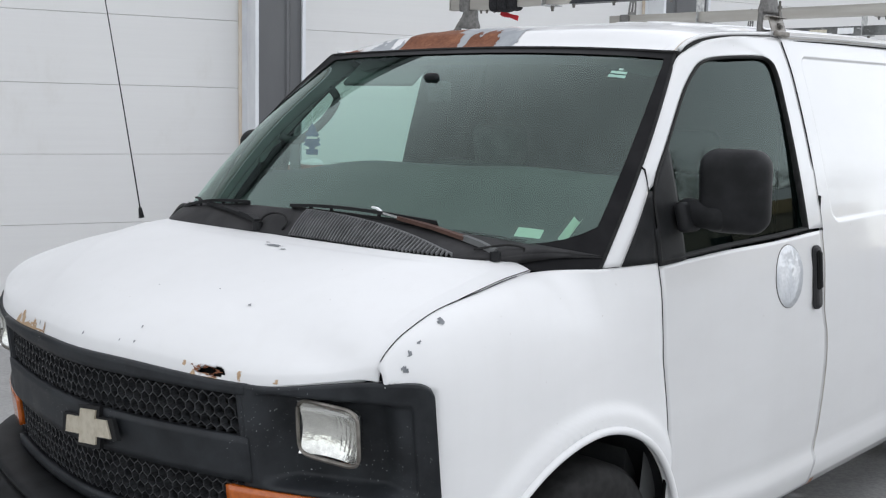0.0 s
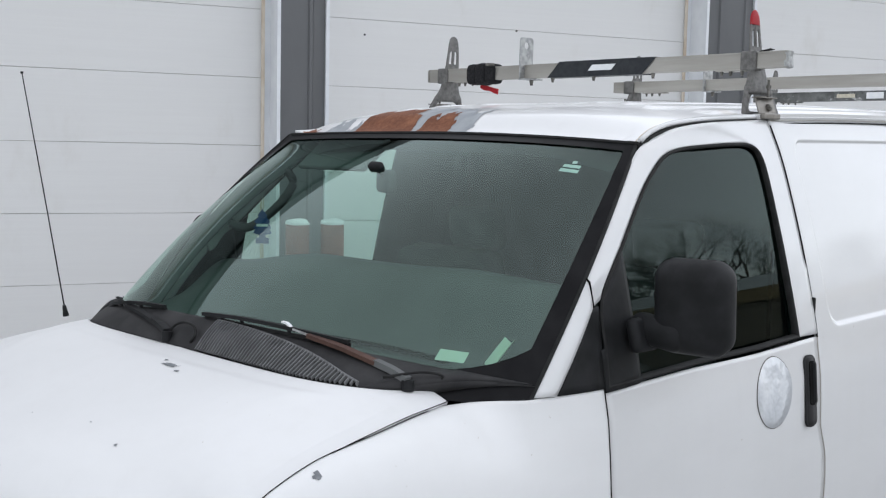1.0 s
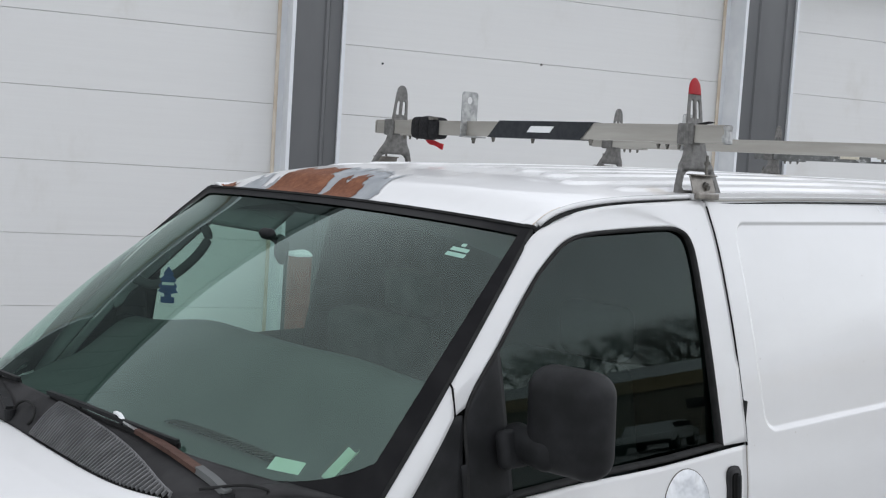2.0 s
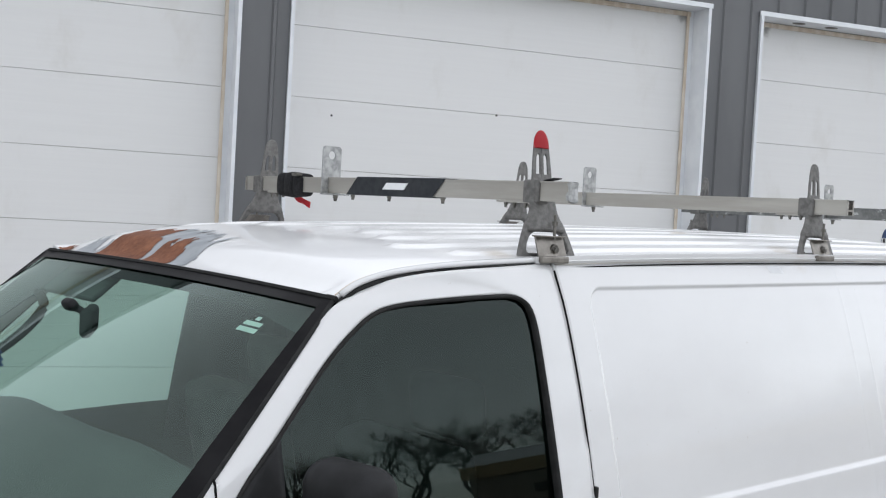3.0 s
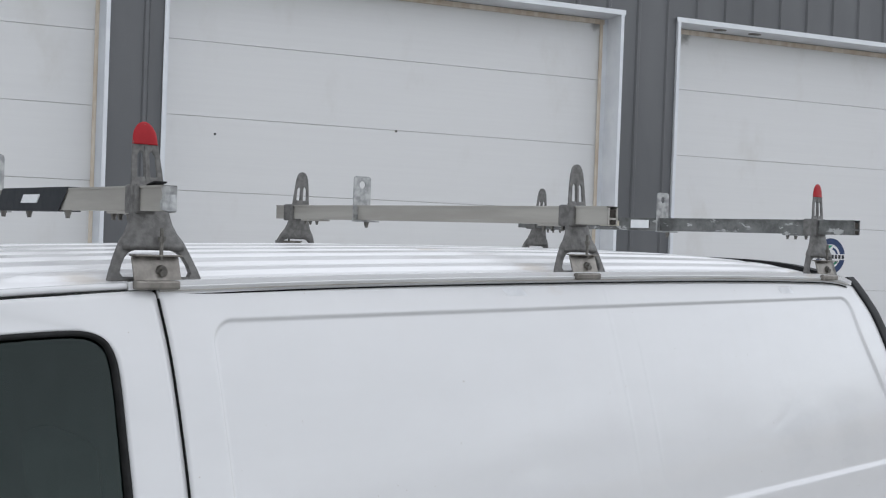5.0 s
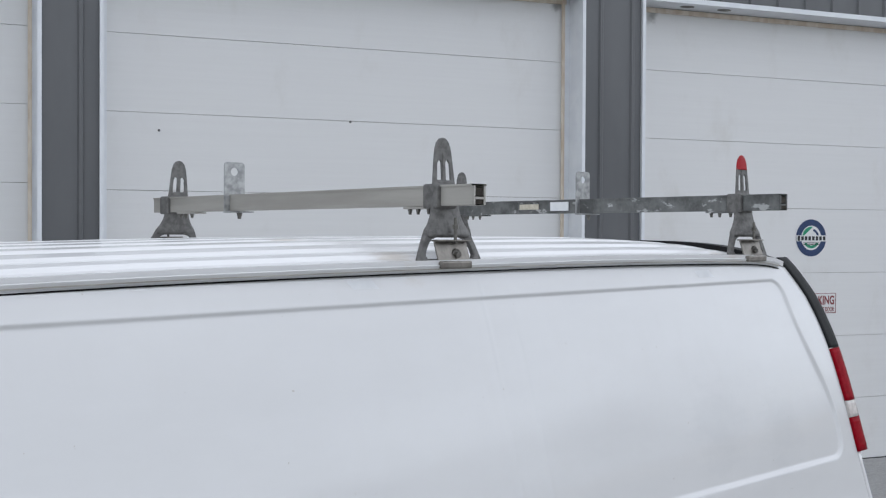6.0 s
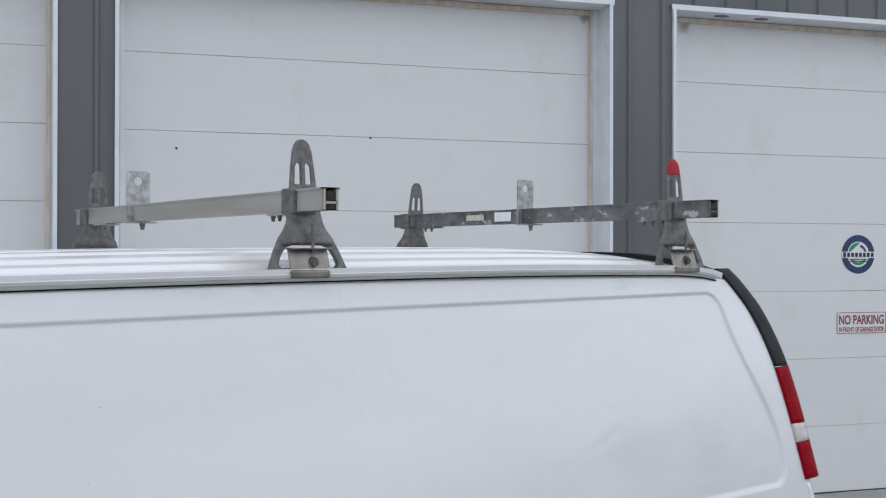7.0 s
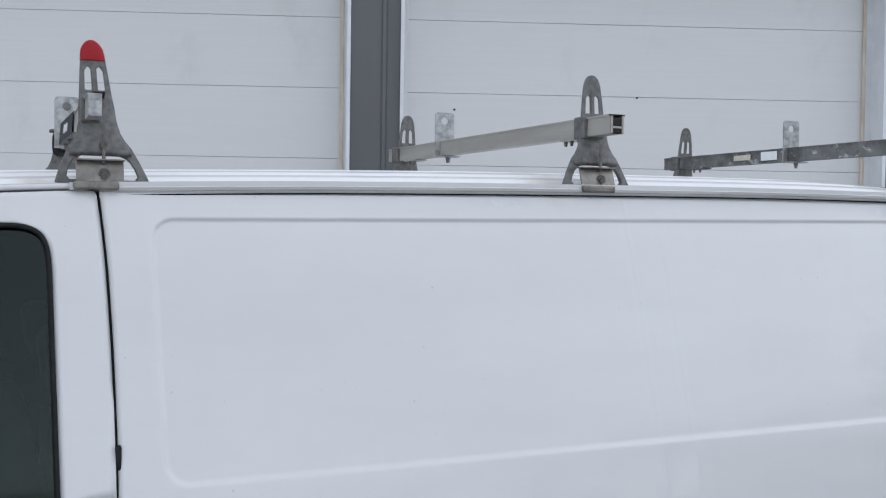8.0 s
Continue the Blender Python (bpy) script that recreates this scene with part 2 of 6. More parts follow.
STRAPRED = plain("red_webbing", (0.45, 0.012, 0.02), (0.56, 0.02, 0.03), 80, 0.7)
WEB = plain("black_webbing", (0.012, 0.012, 0.013), (0.026, 0.026, 0.028), 120, 0.85, bump_s=0.5, spec=0.2)
PADB = plain("black_reflective_pad", (0.022, 0.025, 0.03), (0.035, 0.038, 0.042), 50, 0.45, spec=0.2)
WHITE_LABEL = plain("white_label", (0.72, 0.74, 0.75), (0.80, 0.81, 0.81), 30, 0.4, bump_s=0)
TAN_LABEL = plain("aged_label", (0.50, 0.46, 0.36), (0.62, 0.58, 0.48), 60, 0.6, bump_s=0)
PAPER = plain("pale_green_paper", (0.66, 0.74, 0.62), (0.74, 0.80, 0.70), 20, 0.8, bump_s=0)
BLUE = plain("blue_card", (0.012, 0.045, 0.16), (0.02, 0.07, 0.23), 30, 0.6, bump_s=0)
GOLD = plain("faded_gold_plastic", (0.48, 0.43, 0.33), (0.60, 0.55, 0.45), 40, 0.35, metal=0.3)
AMBER = plain("amber_lens", (0.40, 0.085, 0.010), (0.52, 0.125, 0.016), 60, 0.15, coat=0.5)
TAILRED = plain("red_tail_lens", (0.20, 0.003, 0.009), (0.28, 0.005, 0.014), 60, 0.3, spec=0.02)
TAILWHITE = plain("clear_reverse_lens", (0.46, 0.42, 0.40), (0.58, 0.54, 0.51), 60, 0.25)
REFLECTOR = plain("lamp_reflector", (0.80, 0.80, 0.78), (0.90, 0.90, 0.88), 35, 0.14, metal=1.0, bump_s=0.45, bump_d=0.006, fine=45)
# lighter than the cowl plastic: the skylight on the slats is in this colour
VENT = plain("sky_lit_vent_plastic", (0.11, 0.111, 0.113), (0.16, 0.161, 0.164), 20, 0.6, bump_s=0.1)
LENS = glass("headlamp_lens", (0.93, 0.93, 0.91), 1.5, 0.04, (0.95, 0.95, 0.93))
MESHK = plain("black_honeycomb_plastic", (0.018, 0.019, 0.021), (0.055, 0.057, 0.06), 40, 0.24, bump_s=0.1, fine=300)
DISC = plain("crinkled_clear_film_over_paint", (0.56, 0.58, 0.61), (0.72, 0.735, 0.75), 8, 0.16, bump_s=0.9, bump_d=0.03, fine=9)
DOORW = door_panel_paint()
RUST_FAINT = plain("faint_rust_bloom", (0.50, 0.40, 0.29), (0.68, 0.63, 0.56), 60, 0.7, bump_s=0.1)
PILLAR = plain("grey_pillar_trim", (0.12, 0.125, 0.125), (0.15, 0.155, 0.155), 6, 0.7, spec=0.2)
WORN = plain("greyed_paint", (0.62, 0.63, 0.64), (0.67, 0.68, 0.69), 25, 0.5, bump_s=0.05)
JOINT = plain("dirty_panel_joint", (0.27, 0.25, 0.22), (0.42, 0.40, 0.36), 6, 0.9, bump_s=0, spec=0.2)
JAMB = plain("white_jamb_metal", (0.70, 0.72, 0.75), (0.77, 0.79, 0.81), 5, 0.45, bump_s=0.05)
TANWS = plain("tan_weatherstrip", (0.58, 0.48, 0.37), (0.72, 0.65, 0.55), 14, 0.8, vec=(1, 1, 0.3))
CLAD = plain("dark_grey_metal_cladding", (0.098, 0.101, 0.106), (0.125, 0.128, 0.133), 1.7, 0.42, bump_s=0.03, vec=(1, 1, 0.25))
YARD = concrete_yard()
BOLL = plain("faded_red_bollard_paint", (0.20, 0.078, 0.064), (0.28, 0.12, 0.10), 9, 0.6)
SNOW = plain("old_snow", (0.72, 0.73, 0.75), (0.84, 0.85, 0.86), 7, 0.9, bump_s=0.6, bump_d=0.02, fine=18)
BARK = plain("bare_bark", (0.10, 0.09, 0.08), (0.17, 0.155, 0.14), 15, 0.95, bump_s=0.5)
DARKWALL = plain("dark_brown_siding", (0.27, 0.235, 0.19), (0.37, 0.325, 0.27), 4, 0.85)
TANSIDE = plain("tan_siding", (0.40, 0.30, 0.175), (0.50, 0.39, 0.235), 4, 0.8, vec=(0.3, 0.3, 6))
CARW = plain("white_car_paint", (0.72, 0.73, 0.74), (0.8, 0.8, 0.81), 3, 0.3, coat=0.6, bump_s=0)
DARKGL = plain("dark_car_glass", (0.012, 0.014, 0.016), (0.02, 0.022, 0.025), 8, 0.06, bump_s=0)
SIGNW = plain("sign_white", (0.70, 0.70, 0.70), (0.76, 0.76, 0.75), 20, 0.5, bump_s=0)
SIGNR = plain("sign_dull_red", (0.21, 0.05, 0.055), (0.28, 0.08, 0.08), 40, 0.6, bump_s=0)
SIGNB = plain("sign_navy", (0.012, 0.032, 0.10), (0.02, 0.045, 0.13), 30, 0.45, bump_s=0)
SIGNG = plain("sign_green", (0.02, 0.25, 0.13), (0.03, 0.32, 0.17), 30, 0.45, bump_s=0)
SIGNK = plain("sign_black", (0.012, 0.014, 0.018), (0.02, 0.022, 0.026), 30, 0.45, bump_s=0)


# ---------------------------------------------------------------- building helpers
def world_of(ob):
    m = ob.matrix_basis
    return world_of(ob.parent) @ ob.matrix_parent_inverse @ m if ob.parent else m


def part(name, bm, material, parent=None, label="", smooth=False, thick=0.0, at=None):
    """Links a bmesh, given in world metres, as one mesh object."""
    if thick and parent:
        # panels thicken inwards: turn their faces outwards first
        bm.faces.ensure_lookup_table()
        away = 0.0
        for f in bm.faces:
            c = f.calc_center_median()
            f.normal_update()
            away += f.normal.dot(c - Vector((min(max(c.x, 1.0), 4.8), 0, 0.8)))
        if away < 0:
            bmesh.ops.reverse_faces(bm, faces=bm.faces)
    me = bpy.data.meshes.new(name)
    bm.to_mesh(me)
    bm.free()
    me.materials.append(material)
    if smooth:
        for p in me.polygons:
            p.use_smooth = True
    ob = new(name, me)
    if at is not None:
        ob.matrix_basis = at
    if parent:
        ob.parent = parent
        ob.matrix_parent_inverse = world_of(parent).inverted()
    if thick:
        s = ob.modifiers.new("thickness", "SOLIDIFY")
        s.thickness, s.offset = thick, -1
    if label:
        tagged(ob, label)
    return ob


def thing(name, x, y, z, label, category, group="", kind=""):
    ob = new(name)
    ob.empty_display_size = 0.1
    ob.matrix_basis = pose(x, y, z)
    return tagged(ob, label, category, group, kind)


def curve(*pts):
    """A smooth monotone curve through the given points."""
    xs = [p[0] for p in pts]
    ys = [p[1] for p in pts]
    h = [b - a for a, b in zip(xs, xs[1:])]
    d = [(b - a) / k for a, b, k in zip(ys, ys[1:], h)]
    m = [d[0]]
    for k in range(1, len(d)):
        a, b = d[k - 1], d[k]
        m.append(0 if a * b <= 0 else 2 * a * b / (a + b))
    m.append(d[-1])

    def f(x):
        if x <= xs[0]:
            return ys[0]
        if x >= xs[-1]:
            return ys[-1]
        k = max(i for i in range(len(h)) if xs[i] <= x)
        u = (x - xs[k]) / h[k]
        return (ys[k] * (1 + 2 * u) * (1 - u) ** 2 + m[k] * h[k] * u * (1 - u) ** 2
                + ys[k + 1] * u * u * (3 - 2 * u) + m[k + 1] * h[k] * u * u * (u - 1))
    return f


def smooth01(a, b, x):
    u = min(1.0, max(0.0, (x - a) / (b - a)))
    return u * u * (3 - 2 * u)


def grid(f, nu, nv, keep=None):
    """A sheet of quads from f(u, v), u and v from 0 to 1."""
    bm = bmesh.new()
    vs = [[bm.verts.new(f(i / nu, j / nv)) for j in range(nv + 1)] for i in range(nu + 1)]
    for i in range(nu):
        for j in range(nv):
            q = (vs[i][j], vs[i + 1][j], vs[i + 1][j + 1], vs[i][j + 1])
            if keep is None or keep(sum((v.co for v in q), Vector()) / 4):
                bm.faces.new(q)
    loose = [v for v in bm.verts if not v.link_faces]
    bmesh.ops.delete(bm, geom=loose, context="VERTS")
    return bm


def box(cx, cy, cz, sx, sy, sz, bevel=0.0, seg=2, m=None, bm=None):
    own = bmesh.new()
    bmesh.ops.create_cube(own, size=1.0)
    bmesh.ops.scale(own, vec=(sx, sy, sz), verts=own.verts)
    if bevel:
        bmesh.ops.bevel(own, geom=own.edges[:], offset=bevel, segments=seg, affect="EDGES", profile=0.5)
    if m:
        bmesh.ops.transform(own, matrix=m, verts=own.verts)
    bmesh.ops.translate(own, vec=(cx, cy, cz), verts=own.verts)
    if bm is None:
        return own
    me = bpy.data.meshes.new("tmp")
    own.to_mesh(me)
    own.free()
    bm.from_mesh(me)
    bpy.data.meshes.remove(me)
    return bm


def tube(points, radius, sides=8, bm=None, taper=None):
    """A round rod along points."""
    bm = bm or bmesh.new()
    pts = [Vector(p) for p in points]
    rings = []
    for k, p in enumerate(pts):
        way = (pts[min(k + 1, len(pts) - 1)] - pts[max(k - 1, 0)]).normalized()
        side = way.orthogonal().normalized() if abs(way.z) > 0.95 else way.cross(Vector((0, 0, 1))).normalized()
        up = side.cross(way)
        r = radius if taper is None else radius + (taper - radius) * k / (len(pts) - 1)
        rings.append([bm.verts.new(p + r * (math.cos(a) * side + math.sin(a) * up)) for a in (2 * math.pi * i / sides for i in range(sides))])
    for a, b in zip(rings, rings[1:]):
        for i in range(sides):
            bm.faces.new((a[i], a[(i + 1) % sides], b[(i + 1) % sides], b[i]))
    bm.faces.new(rings[0][::-1])
    bm.faces.new(rings[-1])
    return bm


def strip(points, w, h, bm=None):
    """A bar of w across and h high along points, kept upright."""
    bm = bm or bmesh.new()
    pts = [Vector(p) for p in points]
    rings = []
    for k, p in enumerate(pts):
        way = (pts[min(k + 1, len(pts) - 1)] - pts[max(k - 1, 0)]).normalized()
        side = way.cross(Vector((0, 0, 1))).normalized()
        up = side.cross(way)
        rings.append([bm.verts.new(p + a * w / 2 * side + b * h / 2 * up) for a, b in ((-1, -1), (1, -1), (1, 1), (-1, 1))])
    for a, b in zip(rings, rings[1:]):
        for i in range(4):
            bm.faces.new((a[i], a[(i + 1) % 4], b[(i + 1) % 4], b[i]))
    bm.faces.new(rings[0][::-1])
    bm.faces.new(rings[-1])
    return bm


def plate(outline, thickness, m, holes=()):
    """A flat plate from an outline in its own x and z, with holes, extruded along its y."""
    bm = bmesh.new()
    edges = []
    for loop in (outline, *holes):
        vs = [bm.verts.new((x, 0, z)) for x, z in loop]
        edges += [bm.edges.new((a, b)) for a, b in zip(vs, vs[1:] + vs[:1])]
    bmesh.ops.triangle_fill(bm, use_beauty=True, use_dissolve=False, edges=edges)
    got = bmesh.ops.extrude_face_region(bm, geom=bm.faces[:])
    bmesh.ops.translate(bm, vec=(0, thickness, 0), verts=[v for v in got["geom"] if isinstance(v, bmesh.types.BMVert)])
    bmesh.ops.translate(bm, vec=(0, -thickness / 2, 0), verts=bm.verts)
    bmesh.ops.recalc_face_normals(bm, faces=bm.faces)
    bmesh.ops.transform(bm, matrix=m, verts=bm.verts)
    return bm


def glide(line, n=6):
    """A smooth curve through points."""
    out = []
    for i in range(len(line) - 1):
        a, b, c, d = (Vector(line[min(max(i + j, 0), len(line) - 1)]) for j in (-1, 0, 1, 2))
        for k in range(n):
            f = k / n
            out.append(0.5 * (2 * b + (c - a) * f + (2 * a - 5 * b + 4 * c - d) * f * f + (3 * b - a - 3 * c + d) * f ** 3))
    out.append(Vector(line[-1]))
    return out


def ring_loft(a, b, steps=1):
    """Quads between two open lines of as many points."""
    bm = bmesh.new()
    rows = [[bm.verts.new(Vector(p).lerp(Vector(q), s / steps)) for s in range(steps + 1)] for p, q in zip(a, b)]
    for r, q in zip(rows, rows[1:]):
        for s in range(steps):
            bm.faces.new((r[s], q[s], q[s + 1], r[s + 1]))
    return bm


# ---------------------------------------------------------------- the yard and the building
WALL_Y = Vector((0.3338, 0.9426))


def ground_z(x, y):
    """The yard falls gently from the van towards the doors."""
    dist = -(Vector((x - 5.739, y - 6.150)) @ WALL_Y)
    return -0.469 + 0.046 * min(max(dist, 0.0), 10.0)


def build_ground():
    xs = [-900, -200, -60, -25] + [-14 + 1.0 * k for k in range(45)] + [45, 90, 250, 900]
    ys = [-900, -250, -90, -45, -28] + [-18 + 1.0 * k for k in range(32)] + [30, 80, 250, 900]
    bm = bmesh.new()
    vs = [[bm.verts.new((x, y, ground_z(x, y))) for y in ys] for x in xs]
    for i in range(len(xs) - 1):
        for j in range(len(ys) - 1):
            bm.faces.new((vs[i][j], vs[i + 1][j], vs[i + 1][j + 1], vs[i][j + 1]))
    tagged(part("ground", bm, YARD, smooth=True), "grey wet concrete yard with patches of old snow", "ground", kind="structure")


build_ground()

OPEN_TOP, ROOF_TOP, FACE = 4.43, 6.0, -0.30
BASE = -0.55
OPENINGS = ((-5.06, -0.517), (-0.065, 4.475), (5.117, 9.66))


def clad_sheet(s0, s1, z0, z1, first):
    """Ribbed metal sheet on the facade: flat pans with raised trapezoid ribs."""
    pts = [s0]
    s = first
    while s < s1:
        if s > s0 + 0.03 and s < s1 - 0.05:
            pts += [s - 0.028, s - 0.014, s + 0.014, s + 0.028]
        s += 0.353
    pts.append(s1)
    bm = bmesh.new()
    rows = []
    for k, p in enumerate(pts):
        proud = 0.022 if 0 < k < len(pts) - 1 and (k - 1) % 4 in (1, 2) else 0.0
        rows.append([bm.verts.new((p, FACE - proud, z)) for z in (z0, z1)])
    for a, b in zip(rows, rows[1:]):
        bm.faces.new((a[0], b[0], b[1], a[1]))
    return bm


def build_facade():
    facade = thing("wall_facade", 5.739, 6.150, 0, "dark grey ribbed metal facade between white garage doors", "wall", kind="structure")
    facade.matrix_basis = WALL
    edges = [-14.0] + [e for o in OPENINGS for e in o] + [22.0]
    for a, b in zip(edges[0::2], edges[1::2]):
        bm = box((a + b) / 2, 0.05, (BASE + OPEN_TOP) / 2, b - a, 0.68, OPEN_TOP - BASE)
        bmesh.ops.transform(bm, matrix=WALL, verts=bm.verts)
        part("pier", bm, CLAD, facade)
        bm = clad_sheet(a + 0.004, b - 0.004, BASE, OPEN_TOP + 0.01, a + (0.185 if a > 4 else 0.305))
        bmesh.ops.translate(bm, vec=(0, -0.004, 0), verts=bm.verts)
        bmesh.ops.transform(bm, matrix=WALL, verts=bm.verts)
        part("pier_cladding", bm, CLAD, facade)
    bm = box(4.0, 0.05, (OPEN_TOP + ROOF_TOP) / 2, 36.0, 0.68, ROOF_TOP - OPEN_TOP)
    bmesh.ops.transform(bm, matrix=WALL, verts=bm.verts)
    part("upper_wall", bm, CLAD, facade)
    bm = clad_sheet(-13.9, 21.9, OPEN_TOP + 0.012, ROOF_TOP - 0.1, 5.367 - 0.353 * 54)
    bmesh.ops.translate(bm, vec=(0, -0.004, 0), verts=bm.verts)
    bmesh.ops.transform(bm, matrix=WALL, verts=bm.verts)
    part("upper_cladding", bm, CLAD, facade)
    bm = box(4.0, -0.36, ROOF_TOP - 0.04, 36.4, 0.12, 0.16, 0.01)
    bmesh.ops.transform(bm, matrix=WALL, verts=bm.verts)
    part("eave_trim", bm, CLAD, facade)
    roof = box(4.0, 7.0, ROOF_TOP + 0.06, 36.4, 14.6, 0.1)
    bmesh.ops.transform(roof, matrix=WALL, verts=roof.verts)
    tagged(part("building_roof", roof, CLAD), "flat grey metal roof of the garage building", "roof", kind="structure")
    for k, (s, w) in enumerate(((-13.8, 0.3), (21.8, 0.3))):
        bm = box(s, 7.2, (BASE + ROOF_TOP) / 2, w, 13.6, ROOF_TOP - BASE)
        bmesh.ops.transform(bm, matrix=WALL, verts=bm.verts)
        tagged(part("wall_end", bm, CLAD), "dark grey metal end wall of the building", "wall", kind="structure")


build_facade()


def garage_door(a, b, first, step, name):
    """A white sectional door in a jamb of folded white metal, with tan weather seals."""
    door = thing(name, 0, 0, 0, "white sectional steel garage door with rain dirt, closed", "garage door", kind="structure")
    door.matrix_basis = WALL
    place = lambda bm: (bmesh.ops.transform(bm, matrix=WALL, verts=bm.verts), bm)[1]
    zs = [OPEN_TOP - 0.02]
    z = first
    while z > BASE + 0.15:
        zs.append(z)
        z -= step
    zs.append(BASE + 0.10)
    for top, bot in zip(zs, zs[1:]):
        bm = box((a + b) / 2, 0.025, (top + bot) / 2, b - a - 0.04, 0.05, top - bot - 0.0035, 0.002, 1)
        part("door_panel", place(bm), DOORW, door)
    part("panel_joints", place(box((a + b) / 2, 0.03, (zs[0] + zs[-1]) / 2, b - a - 0.06, 0.02, zs[0] - zs[-1] - 0.02)), JOINT, door)
    part("bottom_seal", place(box((a + b) / 2, 0.02, BASE + 0.06, b - a - 0.04, 0.06, 0.08, 0.01)), RUBBER, door)
    for s, sign in ((a, 1), (b, -1)):
        part("jamb", place(box(s + sign * 0.006, (FACE - 0.03) / 2, (BASE + OPEN_TOP) / 2, 0.012, -FACE + 0.03 - 0.004, OPEN_TOP - BASE)), JAMB, door)
        part("jamb_lip", place(box(s + sign * 0.0165, FACE - 0.032, (BASE + OPEN_TOP) / 2, 0.034, 0.012, OPEN_TOP - BASE + 0.05)), JAMB, door)
        part("jamb_stop", place(box(s + sign * 0.045, 0.006, (BASE + OPEN_TOP) / 2, 0.07, 0.05, OPEN_TOP - BASE - 0.02)), JAMB, door)
        part("side_seal", place(box(s + sign * (0.030 if sign > 0 else 0.086), -0.024, (BASE + OPEN_TOP) / 2, 0.034, 0.018, OPEN_TOP - BASE - 0.05, 0.004)), TANWS, door)
    part("header", place(box((a + b) / 2, (FACE - 0.03) / 2, OPEN_TOP - 0.008, b - a - 0.03, -FACE + 0.02, 0.012)), JAMB, door)
    part("header_lip", place(box((a + b) / 2, FACE - 0.034, OPEN_TOP + 0.004, b - a + 0.03, 0.012, 0.05)), JAMB, door)
    part("top_seal", place(box((a + b) / 2, -0.014, OPEN_TOP - 0.045, b - a - 0.1, 0.02, 0.05, 0.004)), TANWS, door)
    return door


garage_door(*OPENINGS[0], 3.79, 0.657, "door_1")
garage_door(*OPENINGS[1], 3.785, 0.678, "door_2")
garage_door(*OPENINGS[2], 3.77, 0.705, "door_3")


def wall_box(s, y, z, sx, sy, sz, bevel=0.0):
    bm = box(s, y, z, sx, sy, sz, bevel)
    bmesh.ops.transform(bm, matrix=WALL, verts=bm.verts)
    return bm


def wall_text(text, s, z, height, width, mat, name, parent, y=-0.0075):
    cu = bpy.data.curves.new(name, "FONT")
    cu.body, cu.size, cu.align_x, cu.align_y, cu.extrude = text, 1.0, "CENTER", "CENTER", 0.0
    cu.offset = 0.03
    tmp = bpy.data.objects.new(name, cu)
    scene.collection.objects.link(tmp)
    dg = bpy.context.evaluated_depsgraph_get()
    me = bpy.data.meshes.new_from_object(tmp.evaluated_get(dg))
    bpy.data.objects.remove(tmp)
    bm = bmesh.new()
    bm.from_mesh(me)
    bpy.data.meshes.remove(me)
    xs = [v.co.x for v in bm.verts]
    ys = [v.co.y for v in bm.verts]
    kx, ky = width / (max(xs) - min(xs)), height / (max(ys) - min(ys))
    cx, cy = (max(xs) + min(xs)) / 2, (max(ys) + min(ys)) / 2
    for v in bm.verts:
        v.co = Vector((s + (v.co.x - cx) * kx, y, z + (v.co.y - cy) * ky))
    bmesh.ops.transform(bm, matrix=WALL, verts=bm.verts)
    return part(name, bm, mat, parent)


def disc_on_wall(s, z, r, y, mat, name, parent, a0=0.0, a1=360.0, r_in=0.0, thick=0.001):
    n = 40
    outer = [(s + r * math.cos(radians(a0 + (a1 - a0) * k / n)), z + r * math.sin(radians(a0 + (a1 - a0) * k / n))) for k in range(n + 1)]
    bm = bmesh.new()
    if r_in:
        inner = [(s + r_in * math.cos(radians(a0 + (a1 - a0) * k / n)), z + r_in * math.sin(radians(a0 + (a1 - a0) * k / n))) for k in range(n + 1)]
        for k in range(n):
            bm.faces.new([bm.verts.new((p[0], y, p[1])) for p in (outer[k], outer[k + 1], inner[k + 1], inner[k])])
    else:
        bm.faces.new([bm.verts.new((p[0], y, p[1])) for p in (outer if a1 - a0 < 360 else outer[:-1])])
    bmesh.ops.recalc_face_normals(bm, faces=bm.faces)
    bmesh.ops.transform(bm, matrix=WALL, verts=bm.verts)
    return part(name, bm, mat, parent)


